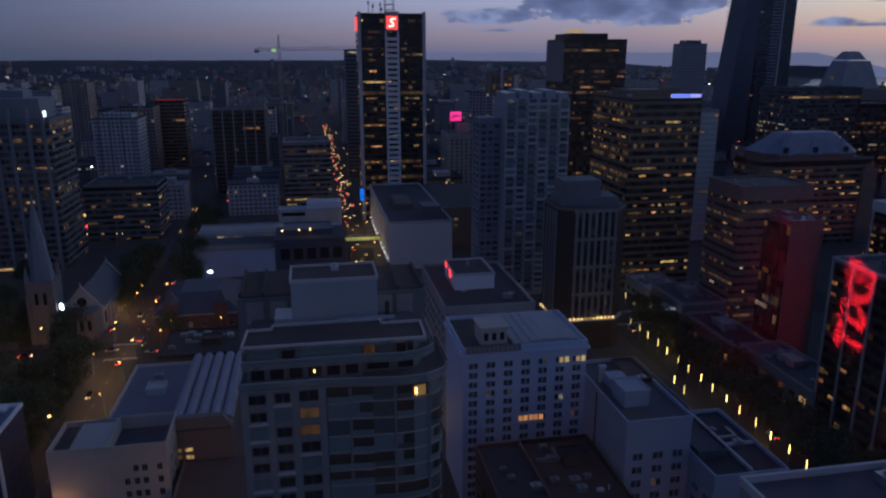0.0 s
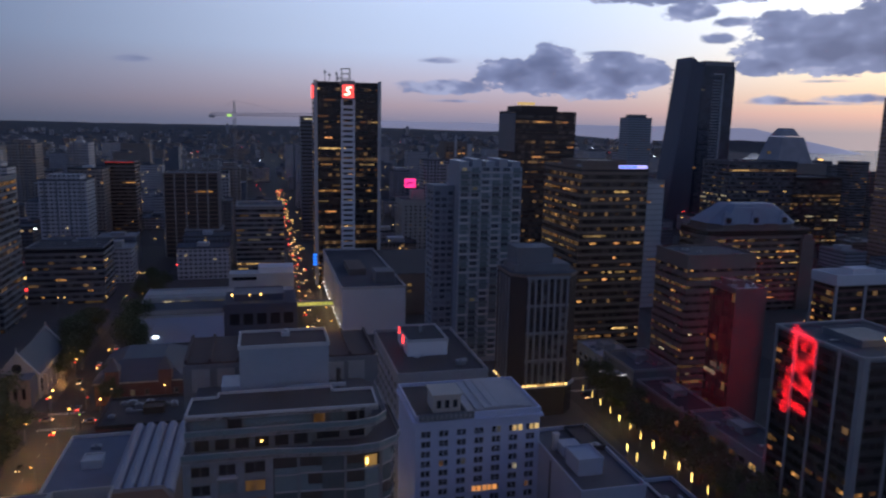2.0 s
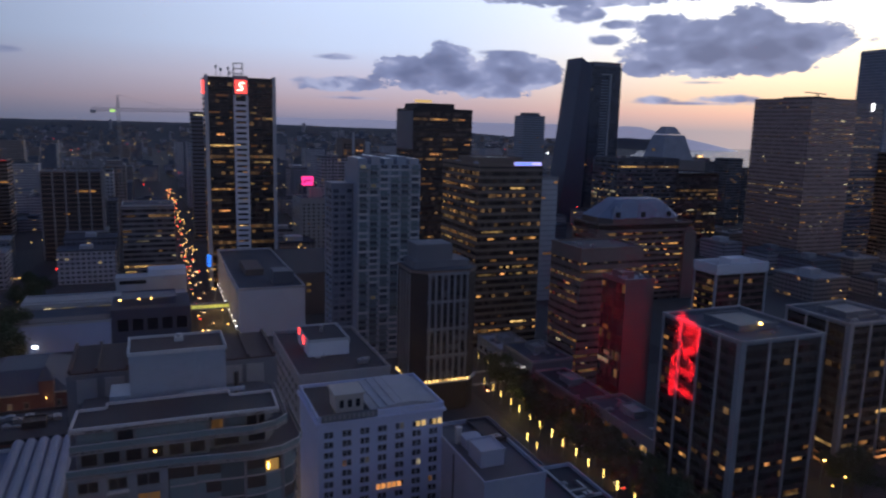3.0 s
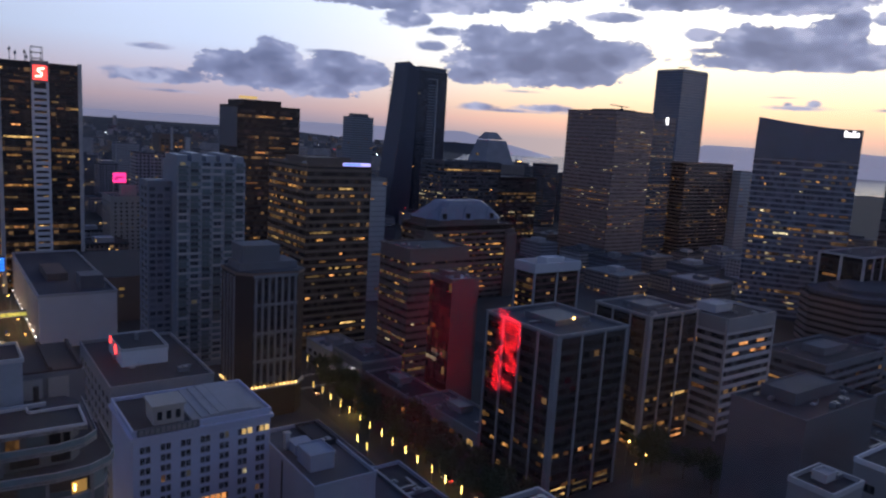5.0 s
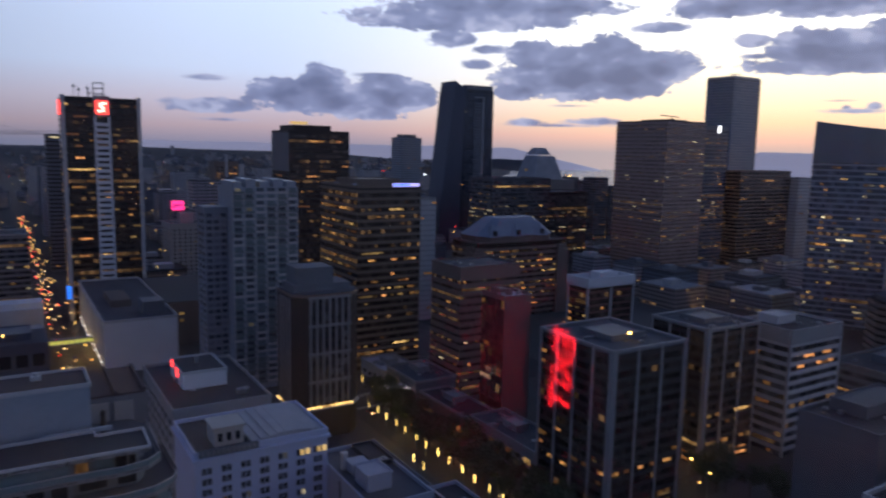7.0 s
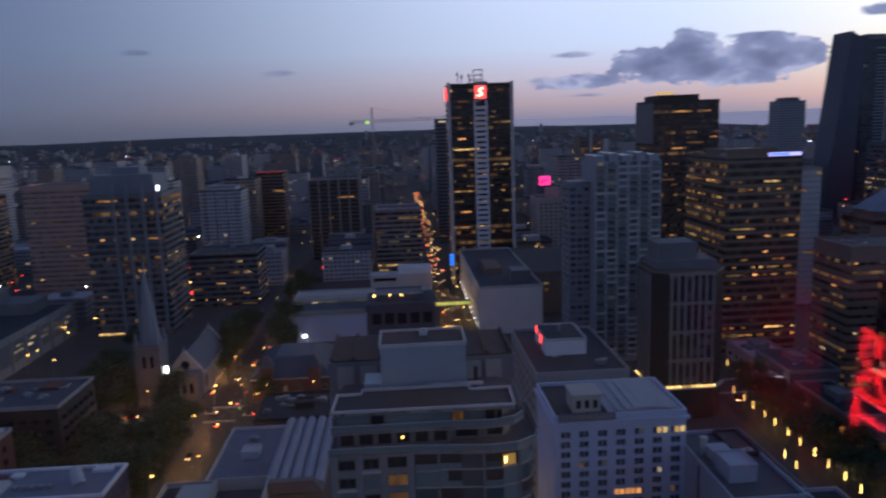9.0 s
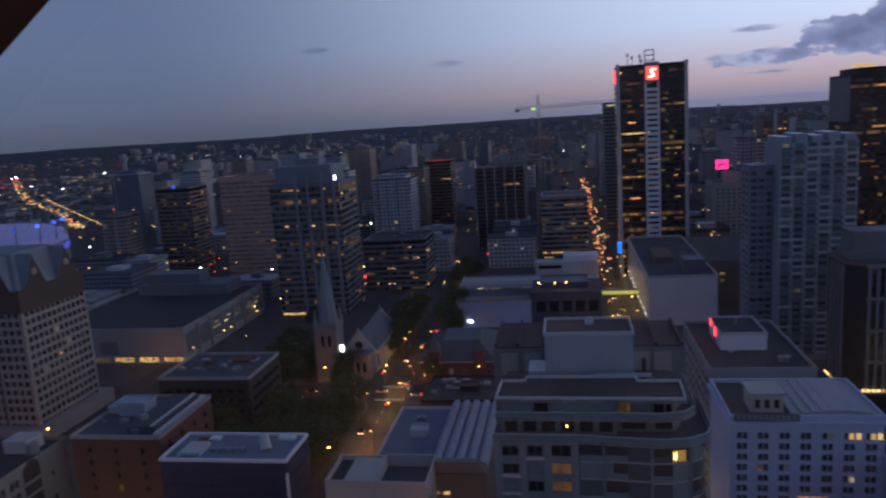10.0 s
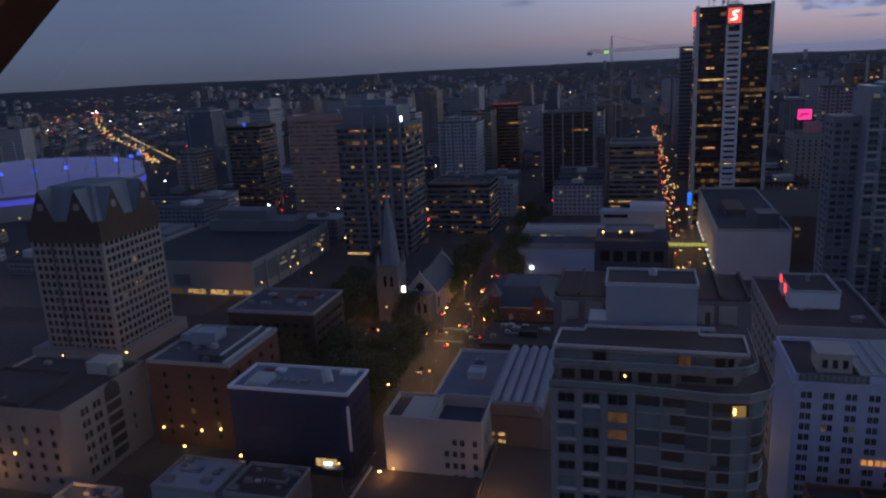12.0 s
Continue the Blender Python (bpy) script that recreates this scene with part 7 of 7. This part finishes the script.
for k in range(900):
    a, dist = radians(city.uniform(-52, 33)), 520 + 2800 * city.random()
    spark(city.choice((far_gold, far_gold, far_gold, far_gold, far_cold, far_red)) if city.random() < 0.8 else far_gold, dist * math.sin(a), dist * math.cos(a), city.uniform(3, 24) + max(0, (dist - 3000) * 0.058), 0.25 + dist / 3600 * city.uniform(0.4, 1.2))
for s, m, n in ((far_red, RED, "red"), (far_gold, glow("far_amber", (1.0, 0.60, 0.17), 7.0), "amber"), (far_cold, COLD, "white")):
    solid("distant_lights", s, m, "countless distant %s street and traffic lights" % n, "lights", kind="stuff")

SIGNAL_BOX = Shape().tube((0, 0, 0), (0, 0, 5.2), 0.08, 0.07, 6).box(-0.22, 0.22, -0.2, 0.2, 5.0, 6.1).mesh("signal_post", DARK)
for x, y, m in ((-69, 299, RED), (-84, 300, RED), (-68, 281, GREEN), (-84, 345, RED), (20, 299, RED), (35, 300, GREEN), (-60, 460, RED), (-88, 440, RED), (-66, 455, RED), (-84, 470, GREEN), (-52, 452, RED), (127, 281, RED)):
    ob = thing("traffic_light", x, y, kerb(x, y), 0, "traffic signal on a dark post, lit", "traffic light", "traffic lights")
    part("signal_post", SIGNAL_BOX, None, ob)
    part("signal_lamp", Shape().box(-0.2, 0.2, -0.5, -0.2, 5.3, 5.7), m, ob)

# street light that falls on walls and pavements
def street_light(col, spots):
    for x, y, z, p in spots:
        ld = bpy.data.lights.new("street_light", "POINT")
        ld.energy, ld.color, ld.shadow_soft_size = p, col, 0.4
        lo = new("street_light", ld)
        lo.location = (x, y, z)


street_light((1, 0.46, 0.17), ((-62, 160.6, 12.2, 420), (-77, 289, 5, 2800), (-77, 262, 5, 2800), (-76, 208, 5, 1500), (-86, 334, 4, 1300), (-76, 236, 5, 2400), (-76, 335, 6, 2200), (-120, 288, 6, 1500), (-76, 410, 7, 2000), (-30, 150, 18.9, 900), (-146, 138, 9, 2000), (-180, 144, 8, 900), (-190, 226, 8, 3000), (-205, 316, 6, 900), (-150, 330, 6, 1500)))
street_light((1, 0.56, 0.21), ((33, 394, 6, 1500), (33, 416, 6, 1500), (33, 448, 6, 1500), (33, 482, 6, 1500), (28, 340, 8, 1300), (28, 200, 7, 900), (201, 158, 5, 500)))
street_light((1, 0.66, 0.16), ((134, 182, 4.5, 450), (134, 245, 4.5, 1000), (140, 214, 5, 450)))
street_light((1, 0.85, 0.35), ((-131, 171, 4, 500),))

# ---- the lookout: window, frame, room behind and the exit sign ----
ROOM = mat("dim_room_wall", (0.66, 0.60, 0.56), 0.9, vary=0.2)
FRAME = mat("brown_window_frame", (0.03, 0.019, 0.014), 0.6, 0.1, vary=0.2, grain=30)
pane = bpy.data.materials.new("window_pane")
pane.use_nodes = True
pn, pk = pane.node_tree.nodes, pane.node_tree.links
pn.remove(pn["Principled BSDF"])
mixer, clearer, mirror, fres = pn.new("ShaderNodeMixShader"), pn.new("ShaderNodeBsdfTransparent"), pn.new("ShaderNodeBsdfGlossy"), pn.new("ShaderNodeMapRange")
facing = pn.new("ShaderNodeLayerWeight")
pk.new(facing.outputs["Facing"], fres.inputs[0])
fres.inputs[1].default_value, fres.inputs[2].default_value, fres.inputs[3].default_value, fres.inputs[4].default_value = 0.2, 1.0, 0.025, 0.12
mirror.inputs["Roughness"].default_value = 0.03
pk.new(fres.outputs[0], mixer.inputs[0])
pk.new(clearer.outputs[0], mixer.inputs[1])
pk.new(mirror.outputs[0], mixer.inputs[2])
pk.new(mixer.outputs[0], pn["Material Output"].inputs[0])

WY = 0.9
solid("floor", Shape().box(-2.6, 4.0, -3.2, WY + 0.1, H - 1.75, H - 1.6), ROOM, "carpeted floor of the lookout deck", "floor", kind="structure")
solid("ceiling", Shape().box(-2.6, 4.0, -3.2, WY + 0.1, H + 1.7, H + 1.85), ROOM, "plain ceiling of the lookout deck", "ceiling", kind="structure")
solid("wall_back", Shape().box(-2.6, 4.0, -3.4, -3.2, H - 1.6, H + 1.7), ROOM, "plain back wall of the lookout deck", "wall", kind="structure")
solid("wall_side", Shape().box(-2.8, -2.6, -3.4, WY + 0.1, H - 1.75, H + 1.85), ROOM, "plain side wall of the lookout deck", "wall", kind="structure")
solid("wall_side", Shape().box(4.0, 4.2, -3.4, WY + 0.1, H - 1.75, H + 1.85), ROOM, "plain side wall of the lookout deck", "wall", kind="structure")
win = thing("window_1", 0, WY, H, 0, "large slanting lookout window with brown frame", "window", kind="structure")
outer = bpy.data.materials.new("outer_glass_face")
outer.use_nodes = True
on_ = outer.node_tree.nodes
on_.remove(on_["Principled BSDF"])
outer.node_tree.links.new(on_.new("ShaderNodeBsdfTransparent").outputs[0], on_["Material Output"].inputs[0])
pw = part("pane", Shape().box(-2.55, 3.95, 0.0, 0.012, -1.58, 1.68), (pane, outer), win, "clear window pane")
for pf in pw.data.polygons:
    pf.material_index = 0 if pf.normal.y < -0.5 else 1
pw.visible_shadow = False
# the leaning mullion: its lower edge runs along this line
b0, b1 = Vector((-1.431, 0, -0.69)), Vector((0.299, 0, 0.61))
run = (b1 - b0).normalized()
side = Vector((-run.z, 0, run.x)) * 1.1
b0, b1 = b0 + side * 0.012, b1 + side * 0.012
m_ = Shape()
m_.v = [tuple(p + Vector((0, dy, 0))) for dy in (-0.10, -0.015) for p in (b0 - run * 0.9, b1 + run * 1.0, b1 + run * 1.0 + side, b0 - run * 0.9 + side)]
m_.f = [[0, 1, 2, 3], [7, 6, 5, 4], [0, 4, 5, 1], [1, 5, 6, 2], [2, 6, 7, 3], [3, 7, 4, 0]]
m_.m = [0] * 6
part("mullion", m_, FRAME, win, "brown leaning mullion")
part("sill", Shape().box(-2.6, 4.0, -0.05, 0.1, -1.62, -1.5), FRAME, win)
solid("tower_shaft", Shape().tube((0.5, -8, 0), (0.5, -8, H - 1.75), 7.5, 7.5, 24), CONCRETE, "plain concrete lookout tower shaft", "tower", kind="structure")
part("deck_bracket", Shape().box(-2.6, 4.0, -6, WY, H - 2.6, H - 1.76), CONCRETE, bpy.data.objects["tower_shaft"])

lamp_ = thing("ceiling_lamp", 0.6, -2.4, H + 1.7, 0, "small warm ceiling lamp in the lookout", "lamp")
part("fitting", Shape().tube((0, 0, 0), (0, 0, -0.1), 0.16, 0.14, 14), METAL, lamp_)
part("diffuser", Shape().tube((0, 0, -0.1), (0, 0, -0.14), 0.13, 0.12, 14), glow("warm_diffuser", (1.0, 0.6, 0.35), 3.0, 0.0), lamp_)
rl = bpy.data.lights.new("room_light", "POINT")
rl.energy, rl.color, rl.shadow_soft_size = 185.0, (1.0, 0.68, 0.53), 0.1
new("room_light", rl).location = (0.6, -2.4, H + 1.45)
# added surface, unseen itself: it only catches the red wash
solid("partition", Shape().box(1.36, 3.0, -0.68, -0.62, H - 1.6, H + 1.7), ROOM, "added pale partition that catches the red wash", "partition", kind="structure")
# exit sign on a post, lying on its side: it shows in the window
post = thing("exit_sign", 1.808, -0.24, H - 0.835, 0, "glowing red exit sign turned on its side", "sign")
part("housing", Shape().box(-0.13, 0.13, -0.06, 0.0, -0.25, 0.25), DARK, post)
# added unseen panel: reddens the partition so the window mirrors a red wash
part("rear_face", Shape().box(-0.11, 0.11, -0.07, -0.06, -0.23, 0.23), glow("added_glow_red", (1.0, 0.02, 0.05), 8.5, 0.0), post, "added red glow panel behind the sign")
part("post", Shape().box(-0.04, 0.04, -0.05, -0.01, -0.74, -0.2), METAL, post)
fc = bpy.data.curves.new("lettering", "FONT")
fc.body, fc.size, fc.align_x, fc.align_y, fc.extrude, fc.offset, fc.shear = "EXIT", 0.165, "CENTER", "CENTER", 0.004, 0.0045, 0.0
tmp = new("lettering_curve", fc)
dg = bpy.context.evaluated_depsgraph_get()
lm = bpy.data.meshes.new_from_object(tmp.evaluated_get(dg))
bpy.data.objects.remove(tmp)
lm.transform(Matrix(((0.93, -0.55, 0, 0), (0, 0.89, 0, 0), (0, 0, 1, 0), (0, 0, 0, 1))))
lm.materials.clear()
lm.materials.append(glow("exit_red", (1.0, 0.015, 0.03), 31.0, 0.0))
let = new("lettering", lm)
let.parent = post
face = Matrix(((0, 1, 0, 0), (0, 0, 1, 0.006), (1, 0, 0, 0), (0, 0, 0, 1)))
let.matrix_basis = face @ Matrix.Rotation(radians(180 + 4.5), 4, "Z")
